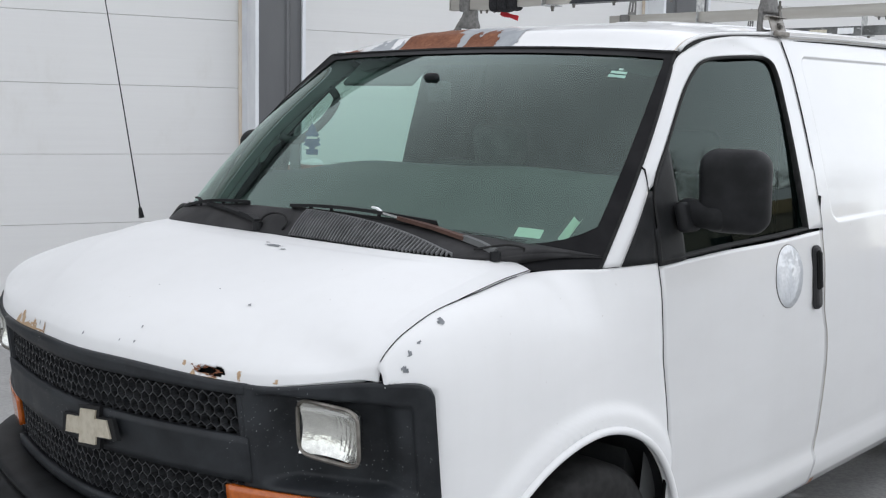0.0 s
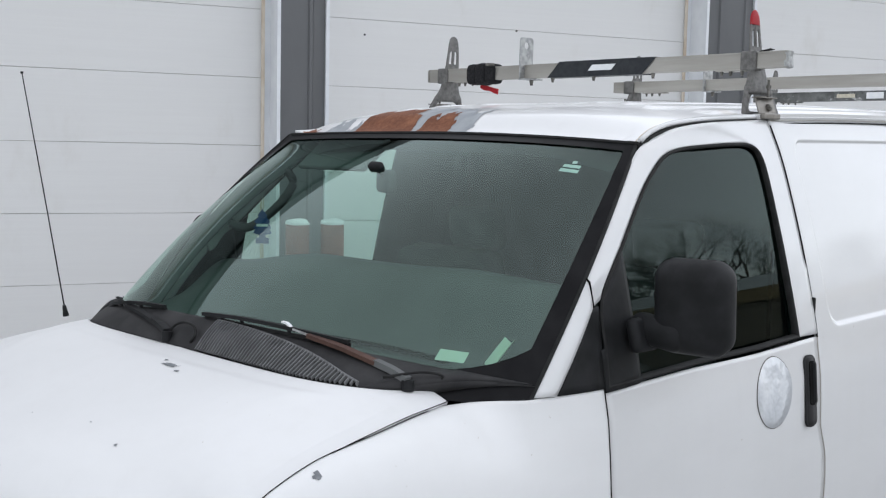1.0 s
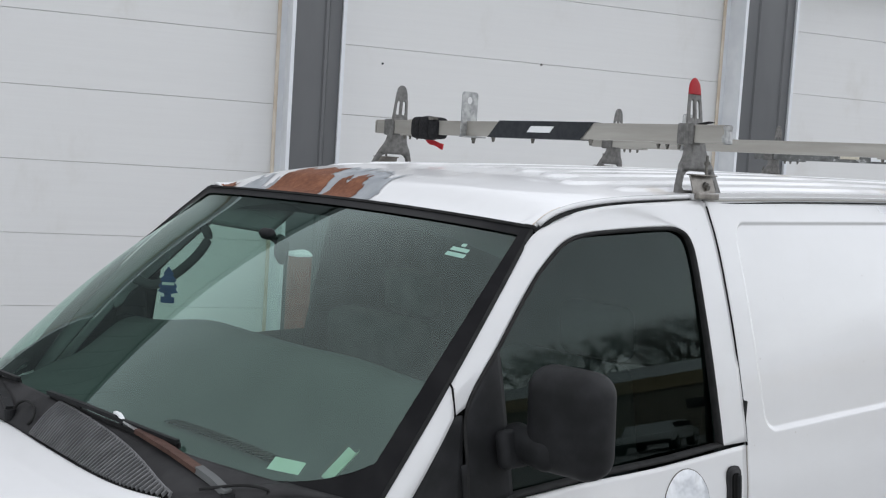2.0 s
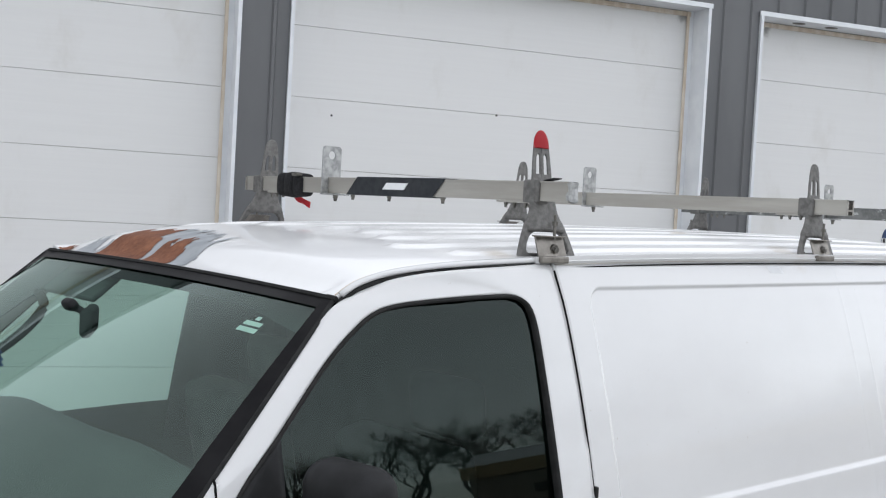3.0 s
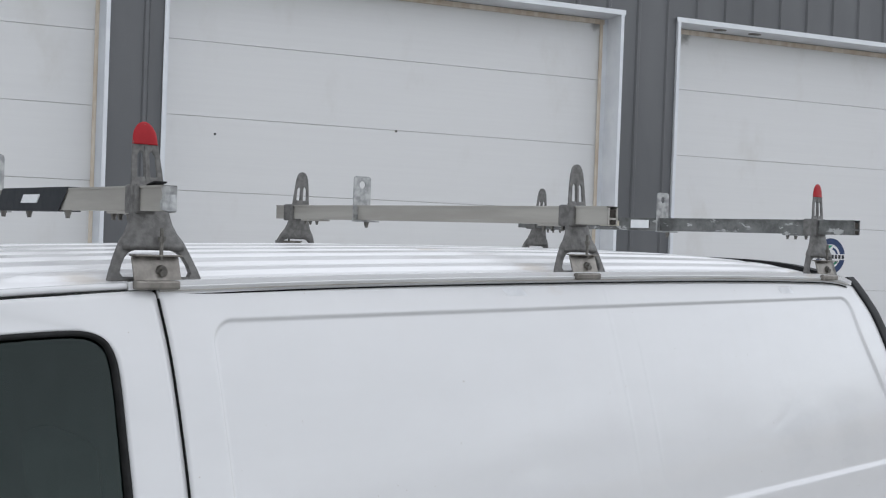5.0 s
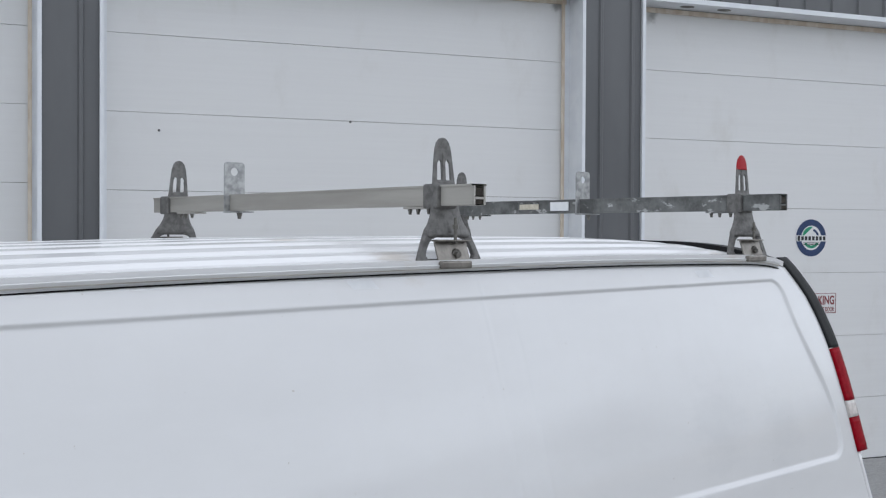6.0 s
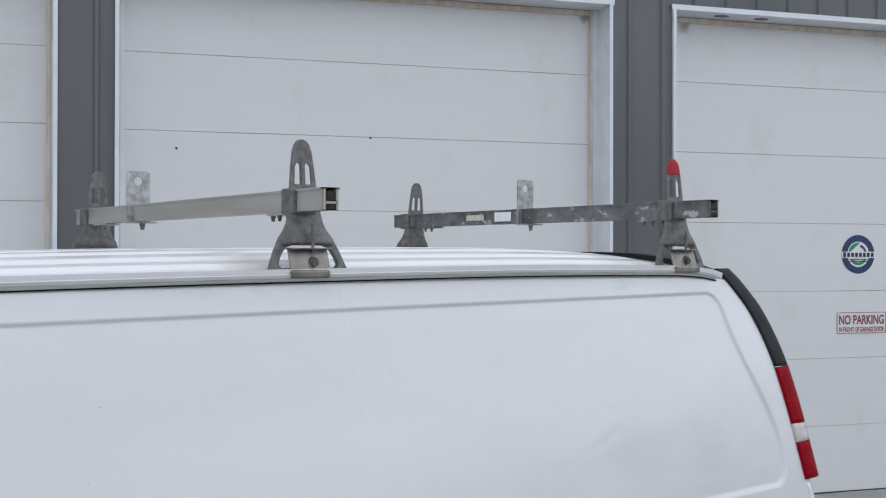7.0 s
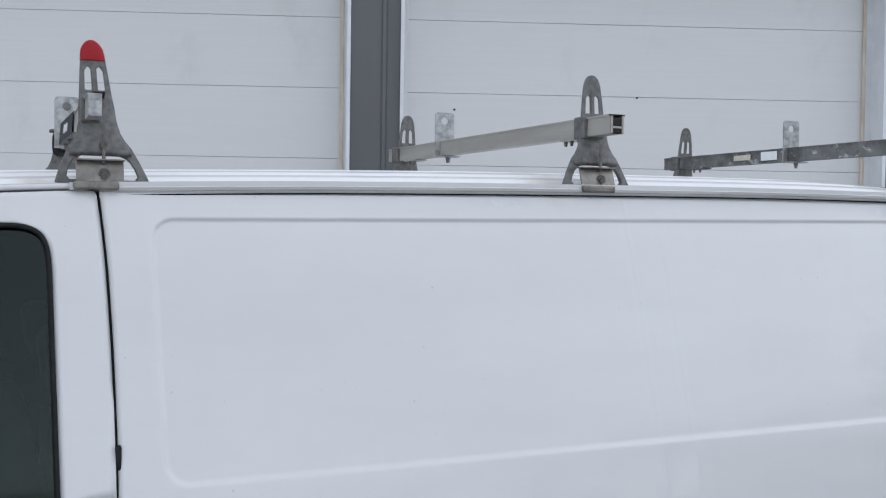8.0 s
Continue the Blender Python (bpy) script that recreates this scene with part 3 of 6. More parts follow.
def build_signs():
    sign = thing("parking_sign", 0, 0, 0, "small white NO PARKING sign with dull red letters on door", "sign")
    sign.matrix_basis = WALL @ pose(7.521, 0, 1.317)
    part("board", wall_box(7.521, -0.003, 1.317, 0.617, 0.004, 0.222), SIGNW, sign)
    for dz in (-0.108, 0.108):
        part("border", wall_box(7.521, -0.0062, 1.317 + dz, 0.607, 0.002, 0.006), SIGNR, sign)
    for ds in (-0.302, 0.302):
        part("border", wall_box(7.521 + ds, -0.0062, 1.317, 0.006, 0.002, 0.215), SIGNR, sign)
    wall_text("NO PARKING", 7.521, 1.350, 0.100, 0.56, SIGNR, "lettering", sign)
    wall_text("IN FRONT OF GARAGE DOOR", 7.521, 1.248, 0.052, 0.56, SIGNR, "small_lettering", sign)
    badge = thing("round_badge", 0, 0, 0, "round navy and white company badge stuck on the garage door", "sign")
    badge.matrix_basis = WALL @ pose(7.480, 0, 2.04)
    disc_on_wall(7.480, 2.04, 0.205, -0.003, SIGNB, "rim", badge)
    disc_on_wall(7.480, 2.04, 0.135, -0.0050, SIGNW, "field", badge)
    disc_on_wall(7.480, 2.04, 0.125, -0.0070, SIGNG, "green_half", badge, 80, 178)
    disc_on_wall(7.480, 2.04, 0.105, -0.0068, SIGNB, "blue_arc", badge, 8, 75, 0.08)
    disc_on_wall(7.480, 2.04, 0.115, -0.0066, SIGNG, "green_arc", badge, 215, 325, 0.085)
    part("name_bar", wall_box(7.480, -0.0075, 2.035, 0.405, 0.003, 0.066), SIGNW, badge)
    for k in range(8):
        part("letter_bar", wall_box(7.480 - 0.172 + 0.049 * k, -0.0100, 2.035, 0.033, 0.002, 0.056 if k == 0 else 0.044), SIGNK, badge)
    for k in range(2):
        part("small_bar", wall_box(7.480, -0.0092, 1.985 - 0.02 * k, 0.22, 0.002, 0.008), SIGNK, badge)


build_signs()


def build_wall_marks():
    """Small holes and bolts in the doors and in the header."""
    for s, z, r, mat, nm, lab in ((0.454, 2.955, 0.011, SIGNK, "door_hole", "small dark hole in the door panel"), (2.19, 3.10, 0.012, STEEL, "door_bolt", "small bolt head in the door panel")):
        p = [WALL @ Vector((s, y, z)) for y in (0.004, -0.006)]
        tagged(part(nm, tube(p, r, 10), mat), lab, "fitting")
    for s in (5.743, 6.194):
        bm = tube([(s, -0.17, OPEN_TOP - 0.012), (s, -0.17, OPEN_TOP - 0.018)], 0.05, 20)
        for v in bm.verts:
            v.co.x = s + (v.co.x - s) * 1.6
        bmesh.ops.transform(bm, matrix=WALL, verts=bm.verts)
        tagged(part("header_slot", bm, STEEL), "dark oval slot in the underside of the door header", "fitting")


build_wall_marks()


def bollard(s, off, top):
    p = WALL @ Vector((s, -off, 0))
    zb = ground_z(p.x, p.y)
    b = thing("bollard", p.x, p.y, zb, "faded red steel bollard capped with old snow beside the door", "bollard", "bollards by the doors")
    bm = tube([(p.x, p.y, zb - 0.02), (p.x, p.y, top - 0.05), (p.x, p.y, top - 0.02)], 0.11, 20)
    part("post", bm, BOLL, b, smooth=True)
    bm = bmesh.new()
    bmesh.ops.create_uvsphere(bm, u_segments=18, v_segments=8, radius=0.116)
    for v in bm.verts:
        v.co.z = max(-0.03, v.co.z * 0.4) + 0.012 * noise.noise(v.co * 14)
    bmesh.ops.translate(bm, vec=(p.x, p.y, top - 0.015), verts=bm.verts)
    part("snow_cap", bm, SNOW, b, smooth=True)


for s0 in (-0.48, -0.14):
    bollard(s0, 0.8, 1.125)


# ---------------------------------------------------------------- the van: shape
HALF = curve((0.20, 0.955), (0.28, 0.988), (0.345, 1.001), (0.385, 0.990), (0.45, 0.996), (0.75, 1.012), (0.95, 1.012), (1.10, 1.006), (1.20, 0.990), (1.27, 0.977),
             (1.5, 0.925), (1.7, 0.872), (1.84, 0.830), (1.92, 0.799), (2.0, 0.770))
NOSE_IN = curve((0.60, 0.11), (0.918, 0.062), (1.17, 0.030), (1.5, 0.030), (1.9, 0.0), (6, 0.0))
GUTTER = curve((1.46, 1.79), (1.535, 1.858), (1.60, 1.895), (1.70, 1.92), (1.85, 1.937), (2.05, 1.949), (2.25, 1.958), (2.9, 1.977), (3.65, 1.988),
               (4.4, 1.994), (4.95, 1.990), (5.12, 1.980), (5.20, 1.962))
REAR_X = curve((0.25, 5.46), (0.6, 5.48), (1.0, 5.48), (1.3, 5.435), (1.66, 5.395), (1.84, 5.338), (1.95, 5.268), (2.02, 5.19))
B_GAP = curve((0.24, 2.284), (0.38, 2.298), (0.47, 2.312), (0.60, 2.315), (0.753, 2.318), (0.843, 2.309), (0.90, 2.285), (0.96, 2.264), (1.10, 2.262), (1.28, 2.272), (1.5, 2.269), (1.75, 2.260), (1.97, 2.243))
F_GAP = curve((0.25, 1.262), (0.5, 1.252), (0.62, 1.238), (0.75, 1.214), (0.86, 1.190), (0.93, 1.176), (1.2, 1.163), (1.41, 1.185))


def side(x, z, sg, out=0.0):
    """A point of the van's side; sg is -1 on the driver's side and 1 on the other."""
    return Vector((x, sg * (HALF(z) - NOSE_IN(x) + out), z))


def edge_x(y):
    """The nose in plan."""
    a = abs(y)
    return -0.20 + 0.30 * a ** 1.7 + 0.09 * a ** 8


ROOF_C = curve((1.44, 1.868), (1.50, 1.912), (1.58, 1.950), (1.7, 1.973), (1.9, 1.996), (2.2, 2.010), (2.8, 2.029), (3.6, 2.046), (4.5, 2.052), (4.95, 2.038), (5.2, 2.005))


def glass_top(y):
    k = (y / 0.777) ** 2
    # the far corner sits a little further forward
    return Vector((1.452 + (0.078 if y < 0 else 0.020) * k, y, 1.878 - (0.026 if y < 0 else 0.010) * k))


def glass_base(y):
    k = abs(y) / 0.90
    return Vector((0.50 + (0.40 * k ** 2.6 if y < 0 else 0.335 * k ** 4), y, 1.245 - 0.045 * k ** 2))


def screen(u, v, out=0.0):
    """A point of the windscreen: u from -1 (driver) to 1, v from base to top."""
    a, b = glass_base(0.915 * u), glass_top(0.772 * u)
    p = a.lerp(b, v)
    bow = math.sin(math.pi * min(1.0, max(0.0, v)))
    n = Vector((-0.60, 0.25 * u, 0.78)).normalized()
    belly = max(0.0, 1 - (2 * v - 1) ** 2)
    return p + n * (0.042 * belly * max(0.0, 1 - abs(u) ** 8) + out) + Vector((-(0.022 if u < 0 else 0.040) * abs(u) ** 3, 0.032 * u * abs(u), 0.004)) * bow


def glass_edge(z):
    """The driver's edge of the windscreen at a height."""
    return screen(-1.0, (z - 1.1985) / 0.6535, 0.003)


van = thing("cargo_van", 2.7, 0, ground_z(2.7, 0), "old white cargo van with a rusty roof edge and chipped hood", "van")


# ---- roof
def roof_z(x, y):
    w = max(0.0, 1 - (abs(y) / 0.775) ** 4)
    z = GUTTER(x if y < 0 else max(x, 1.585)) * (1 - w) + ROOF_C(x) * w
    rib = 0.0
    back = 1 - smooth01(4.9, 5.02, x)
    for yc, half, start in ((0.0, 0.10, 2.02), (0.27, 0.055, 1.96), (0.44, 0.035, 1.90), (0.58, 0.03, 1.84), (0.69, 0.018, 1.96)):
        d = abs(abs(y) - yc)
        # each rib ends in a rounded tongue
        tongue = half * math.sqrt(min(1.0, max(0.0, (x - start) / (3.5 * half))))
        rib = max(rib, (1 - smooth01(tongue, tongue + 0.009, d)) * smooth01(start, start + 0.03, x))
    # the front edge lies down on the windscreen
    front = glass_top(y)
    z += (front.z + 0.004 - z) * (1 - smooth01(-0.01, 0.11, x - front.x)) * (1 - smooth01(0.70, 0.76, abs(y)))
    return z + 0.007 * rib * back


def build_roof():
    def f(u, v):
        y = (2 * v - 1) * 0.772
        a = glass_top(y).x + 0.004
        k = u ** 1.25
        x = a + (5.165 - 0.03 * (y / 0.77) ** 2 - a) * k
        return (x, y, roof_z(x, y))
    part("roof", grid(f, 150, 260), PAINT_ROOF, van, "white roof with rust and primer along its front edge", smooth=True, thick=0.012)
    for sg in (-1, 1):
        pts = [(x, sg * (0.776 + 0.004 * smooth01(1.6, 2.0, x)), GUTTER(x) + 0.002) for x in [2.18 + (5.19 - 2.18) * k / 60 for k in range(61)]]
        part("gutter", strip(pts, 0.022, 0.018), PAINT, van, smooth=False)
        xs = [2.25 + (5.16 - 2.25) * k / 50 for k in range(51)]
        part("gutter_lip", grid(lambda u, v: (2.25 + 2.91 * u, sg * (0.797 - 0.009 * v), GUTTER(2.25 + 2.91 * u) - 0.003 - 0.017 * v), 50, 2), PAINT, van, thick=0.004)
        pts = [(x, sg * (0.7745 + 0.004 * smooth01(1.6, 2.2, x)), GUTTER(x) - 0.0005 + 0.002 * smooth01(1.6, 2.2, x)) for x in [1.545 + (2.18 - 1.545) * k / 40 for k in range(41)]]
        part("roof_flange", tube(pts, 0.0085, 8), PAINT, van, smooth=True)
        pts = [(x, sg * 0.766, GUTTER(x) + 0.0055) for x in [1.535 + 0.10 * k / 14 for k in range(15)]]
        part("rust_line", strip(pts, 0.004, 0.001), RUST_FAINT, van, "faint rust along the roof seam")
        part("gutter_seam", strip([(x, sg * 0.7935, GUTTER(x) - 0.012) for x in xs], 0.004, 0.0022), JOINT, van)
        # this lower dark strip paints the shadow under the gutter lip
        pts = [(x, sg * 0.788, GUTTER(x) - 0.0215) for x in xs]
        part("gutter_seam", strip(pts, 0.007, 0.0035), SEAM_SHADE, van)
        pts = [(x, sg * (0.779 + 0.003 * smooth01(1.6, 2.0, x)), GUTTER(x) - 0.013) for x in [1.53 + (2.235 - 1.53) * k / 40 for k in range(41)]]
        part("door_seal", strip(pts, 0.014, 0.008), RUBBER, van)
    f = lambda u, v: (1.45 + u * 3.4, (2 * v - 1) * 0.74, roof_z(1.5 + u * 3.35, 0.0) - 0.075 - 0.05 * (2 * v - 1) ** 4)
    part("headliner", grid(f, 20, 8), TRIM_DARK, van, "grey headliner")


build_roof()


def roof_patch(name, material, sign_fn, x0, x1, y0, y1, label, lift, n=70):
    """A thin flake of another coat lying on the roof, where sign_fn is positive."""
    def f(u, v):
        x, y = x0 + (x1 - x0) * u, y0 + (y1 - y0) * v
        return (x, y, roof_z(x, y) + lift)
    bm = grid(f, n, n, keep=lambda c: c.x > glass_top(c.y).x + 0.006 and sign_fn(c.x - glass_top(c.y).x, c.y, noise.noise(Vector((c.x * 5, c.y * 30, 3))), noise.noise(Vector((c.x * 60, c.y * 85, 7)))) > 0)
    part(name, bm, material, van, label, smooth=True)


def flake(y0, half, reach, lean, power):
    """A ragged tongue of bare metal that runs back from the front edge."""
    def f(d, y, n1, n2):
        a = 1 - ((y - y0 - lean * d) / half) ** 2
        return reach * a ** power + 0.10 * n1 + 0.030 * n2 - d if a > 0 else -1
    return f


roof_patch("primer_patch", PRIMER, flake(0.17, 0.30, 0.24, -0.15, 0.45), 1.45, 1.85, -0.22, 0.50, "bare grey primer where paint flaked off", 0.0022, 100)
roof_patch("primer_patch", PRIMER, flake(0.53, 0.07, 0.09, 0.2, 0.5), 1.45, 1.65, 0.42, 0.64, "bare grey primer where paint flaked off", 0.0022, 50)
roof_patch("rust_patch", RUST, flake(0.27, 0.155, 0.22, 0.25, 0.5), 1.45, 1.80, 0.08, 0.52, "brown surface rust", 0.0036, 90)
roof_patch("rust_patch", RUST, flake(0.02, 0.075, 0.14, 0.1, 0.6), 1.45, 1.72, -0.12, 0.14, "brown surface rust", 0.0036, 70)
roof_patch("rust_patch", RUST, flake(0.69, 0.05, 0.07, 0.1, 0.5), 1.45, 1.65, 0.62, 0.76, "brown surface rust", 0.0036, 40)


# ---- windscreen
def build_screen():
    part("windscreen", grid(lambda u, v: screen(2.03 * u - 1, v), 40, 24), WSHIELD, van, "green-tinted windscreen", smooth=True)
    bits = (("top_border", lambda u, v: screen(2 * u - 1, 0.962 + 0.042 * v, 0.004), 30, 3),
            ("base_border", lambda u, v: screen(2 * u - 1, -0.02 + (0.080 + 0.19 * abs(2 * u - 1) ** 14) * v, 0.004), 60, 4),
            ("near_border", lambda u, v: screen(-1.004 + (0.045 - 0.005 * v ** 4) * u, -0.01 + 1.02 * v, 0.0045), 5, 24),
            ("far_border", lambda u, v: screen(1.036 - 0.086 * u, -0.01 + 1.02 * v, 0.0045), 5, 24))
    for nm, f, a, b in bits:
        part(nm, grid(f, a, b), FRIT, van, "black printed glass border", smooth=True)
    part("top_seal", tube([screen(-1.01 + 2.02 * k / 30, 1.0, 0.004) for k in range(31)], 0.007, 6), RUBBER, van)
    for u, r in ((-1.0, 0.006), (1.038, 0.006)):
        part("side_seal", tube([screen(u, k / 14, 0.002) for k in range(15)], r, 6), RUBBER, van)


build_screen()


# ---- hood
HOOD_Y = curve((-0.2, 0.86), (0.07, 0.866), (0.16, 0.872), (0.30, 0.860), (0.42, 0.857), (0.62, 0.832), (0.80, 0.793))
HOOD_EDGE_Z = curve((0.03, 0.985), (0.06, 1.02), (0.10, 1.072), (0.16, 1.114), (0.28, 1.151), (0.42, 1.175), (0.62, 1.197), (0.85, 1.206))
HOOD_C = curve((-0.215, 0.985), (-0.205, 1.02), (-0.17, 1.055), (-0.10, 1.095), (0.0, 1.135), (0.15, 1.185), (0.35, 1.231), (0.50, 1.247), (0.8, 1.264))


def hood_rear(y):
    return 0.500 - 0.014 * smooth01(-0.45, 0.2, y) + 0.25 * (abs(y) / 0.82) ** 7


def hood_pt(u, v):
    t = 2 * v - 1
    y = t * 0.885
    xf, xr = edge_x(y) + 0.002, hood_rear(min(abs(y), 0.82))
    k = u ** 1.35
    x = xf + (xr - xf) * k
    yy = t * (0.885 + (HOOD_Y(x) - 0.885))
    rel = x - xf
    c = HOOD_C(-0.215 + rel * (0.715 / (xr - xf)))
    e = HOOD_EDGE_Z(0.03 + (x - 0.03 + math.sqrt((x - 0.03) ** 2 + 0.0006)) / 2)
    w = abs(t) ** (4.6 + 3.0 * smooth01(0.45, 1.0, u))
    soft = (c + e - math.sqrt((c - e) ** 2 + 0.0036)) / 2 + 0.028 * math.exp(-((c - e) / 0.07) ** 2)
    z = c * (1 - w) + soft * w
    # a raised field, wider towards the glass
    field = 0.42 + 0.38 * u
    z += 0.0055 * smooth01(0.1, 0.3, u) * (1 - smooth01(field - 0.05, field + 0.05, abs(t))) * (1 - 0.7 * smooth01(0.88, 0.93, u))
    z += 0.018 * smooth01(0.55, 1.0, abs(t)) * (1 - smooth01(0.0, 0.60, u))
    # the front edge dips where it meets the lamp surrounds
    z -= 0.024 * smooth01(0.22, 0.62, abs(t)) * (1 - smooth01(0.66, 0.99, abs(t))) * (1 - smooth01(0.0, 0.55, u))
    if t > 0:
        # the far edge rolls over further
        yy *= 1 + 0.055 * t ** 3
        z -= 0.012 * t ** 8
    return Vector((x, yy, z))


def build_hood():
    def keep(c):
        r = Vector(((c.y + 0.464) / 0.042, (c.z - hood_pt(0.030, 0.2356).z) / 0.0135))
        r.x += 0.35 * noise.noise(c * 30)
        r.y += 0.4 * noise.noise(c * 45)
        return not (c.x < 0.1 and r.length < 1.0)
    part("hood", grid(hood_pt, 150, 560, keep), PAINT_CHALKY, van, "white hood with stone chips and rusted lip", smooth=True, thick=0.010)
    def lip(u, v):
        p = hood_pt(0, v)
        return p + Vector((0.012 * u, 0, -0.018 * u * (1 - smooth01(0.92, 0.985, abs(2 * v - 1)))))
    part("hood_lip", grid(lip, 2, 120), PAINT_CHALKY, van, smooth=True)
    for sg in (-1,):
        pts = [hood_pt(k / 40, 0.5 + sg * 0.5) + Vector((0, sg * 0.0025, 0.0026)) for k in range(41)]
        part("hood_seam", tube(pts, 0.0012, 6), SEAM_SHADE, van)
    # near-black sheet stands for the shade under the hood
    part("hood_inner", grid(lambda u, v: hood_pt(0.02 + 0.97 * u, 0.02 + 0.96 * v) + Vector((0.015, 0, -0.03)), 30, 40), SEAM_SHADE, van)


build_hood()


def hood_flake(name, material, y, u, ry, ru, seed, label, n=26, lift=0.0016, inner=-9.0):
    """A small chip or stain that follows the hood."""
    v0 = (y / 0.885 + 1) / 2
    rv, ru = 0.75 * ry / 1.77, 0.75 * ru
    def keep_uv(a, b):
        q = Vector((2 * a - 1, 2 * b - 1, 0))
        d = q.length + 0.55 * noise.noise(Vector((a * 4.5, b * 4.5, seed))) + 0.3 * noise.noise(Vector((a * 11, b * 11, seed + 5)))
        return inner < d < 0.72
    bm = bmesh.new()
    vs = {}
    for i in range(n):
        for j in range(n):
            if keep_uv((i + 0.5) / n, (j + 0.5) / n):
                q = []
                for a, b in ((i, j), (i + 1, j), (i + 1, j + 1), (i, j + 1)):
                    if (a, b) not in vs:
                        uu = max(0.0, u + ru * (2 * a / n - 1))
                        vs[a, b] = bm.verts.new(hood_pt(uu, v0 + rv * (2 * b / n - 1)) + Vector((-0.5, 0, 1)) * lift)
                    q.append(vs[a, b])
                bm.faces.new(q)
    part(name, bm, material, van, label)


def build_hood_wear():
    rnd = random.Random(4)
    hood_flake("rust_hole_edge", RUST_PALE, -0.468, 0.006, 0.075, 0.016, 2, "rust around a hole in the hood lip")
    hood_flake("rust_hole_edge", RUST, -0.468, 0.030, 0.064, 0.022, 9, "brown rust at the edge of a hole in the hood lip", 40, 0.0022, 0.54)
    hood_flake("bared_flange", RUST_PALE, -0.464, 0.012, 0.095, 0.020, 21, "rusty inner flange seen in the hole", 30, -0.004)
    for y, u, ry, ru in ((-0.56, 0.03, 0.010, 0.025), (-0.66, 0.015, 0.010, 0.014), (-0.40, 0.035, 0.008, 0.015), (0.68, 0.012, 0.10, 0.012), (0.45, 0.008, 0.05, 0.008),
                         (0.75, 0.05, 0.02, 0.03), (0.30, 0.006, 0.05, 0.006), (0.80, 0.02, 0.03, 0.04), (0.72, 0.03, 0.02, 0.04), (0.60, 0.012, 0.07, 0.022), (0.52, 0.02, 0.02, 0.03), (0.22, 0.02, 0.010, 0.03), (0.64, 0.006, 0.05, 0.010), (0.70, 0.02, 0.016, 0.03), (0.77, 0.008, 0.05, 0.012), (0.56, 0.006, 0.05, 0.008), (0.49, 0.012, 0.016, 0.02), (0.40, 0.008, 0.03, 0.010), (-0.43, 0.012, 0.012, 0.02)):
        hood_flake("rust_stain", RUST_PALE, 0.56 * y + 0.02 if y > 0.35 else y, u, ry, ru, rnd.random() * 50, "thin rust stain on the hood lip")
    for y, u, ry, ru in ((-0.16, 0.855, 0.050, 0.022), (-0.225, 0.83, 0.018, 0.010), (-0.105, 0.88, 0.02, 0.007), (-0.431, 0.402, 0.009, 0.010), (-0.285, 0.465, 0.006, 0.005),
                         (-0.07, 0.425, 0.005, 0.004), (-0.208, 0.15, 0.004, 0.014), (-0.221, 0.0625, 0.005, 0.012), (-0.166, 0.056, 0.004, 0.010), (-0.01, 0.05, 0.006, 0.014), (0.26, 0.03, 0.004, 0.012)):
        hood_flake("paint_chip", BARED, y, u, ry, ru, rnd.random() * 50, "grey stone chip")


build_hood_wear()


# ---- fenders
FEND_W = curve((0.0, 0.885), (0.067, 0.905), (0.12, 0.930), (0.19, 0.952), (0.3, 0.972), (0.5, 0.988), (0.8, 1.000), (1.17, 1.0))
ARCH = (0.800, 0.305, 0.453)
ARCH_LONG = 1.11


def fender_pt(u, v, sg, out=0.0):
    # v from the hood seam down to the sill
    a = min(1.0, v / 0.62)
    xf = 0.072
    x = xf + (1.160 - xf) * u
    yc, zc = HOOD_Y(x) + 0.0014, HOOD_EDGE_Z(x)
    if sg > 0:
        yc, zc = yc - 0.02, zc - 0.035 * (1 - smooth01(0.45, 0.9, x))
    w = FEND_W(x)
    w = max(w, yc + 0.012)
    p = 2.5 if sg < 0 else 1.9
    ang = a * math.pi / 2
    y = yc + (w - yc) * math.sin(ang) ** (2 / p)
    z = 0.80 + (zc - 0.80) * max(0.0, math.cos(ang)) ** (2 / p)
    if v > 0.62:
        k = (v - 0.62) / 0.38
        z = 0.80 - 0.52 * k
        y = w - 0.03 * k * k
    zr = 1.206 - (1.206 - 0.28) * v
    xr = F_GAP(zr) - 0.004
    k = smooth01(0.0, 0.3, v)
    b = (1 - k) * min(1.0, max(0.0, (x - 0.70) / 0.20)) + k * smooth01(0.48, 1.10, x)
    qy = (1 - k) * side(x, zr, 1).y + k * side(xr, zr, 1).y
    y = y * (1 - b) + qy * b
    z = z * (1 - b) + zr * b
    x = x + (xr - 1.160) * smooth01(0.9, 1.16, x)
    d = math.hypot((x - ARCH[0]) / ARCH_LONG, z - ARCH[1])
    y += 0.016 * (1 - smooth01(ARCH[2] + 0.035, ARCH[2] + 0.085, d))
    # tucked in behind the lamp surround
    y -= 0.045 * (1 - smooth01(0.165, 0.198, x)) * (1 - smooth01(0.964, 0.982, z))
    return Vector((x, sg * (y + out), z))


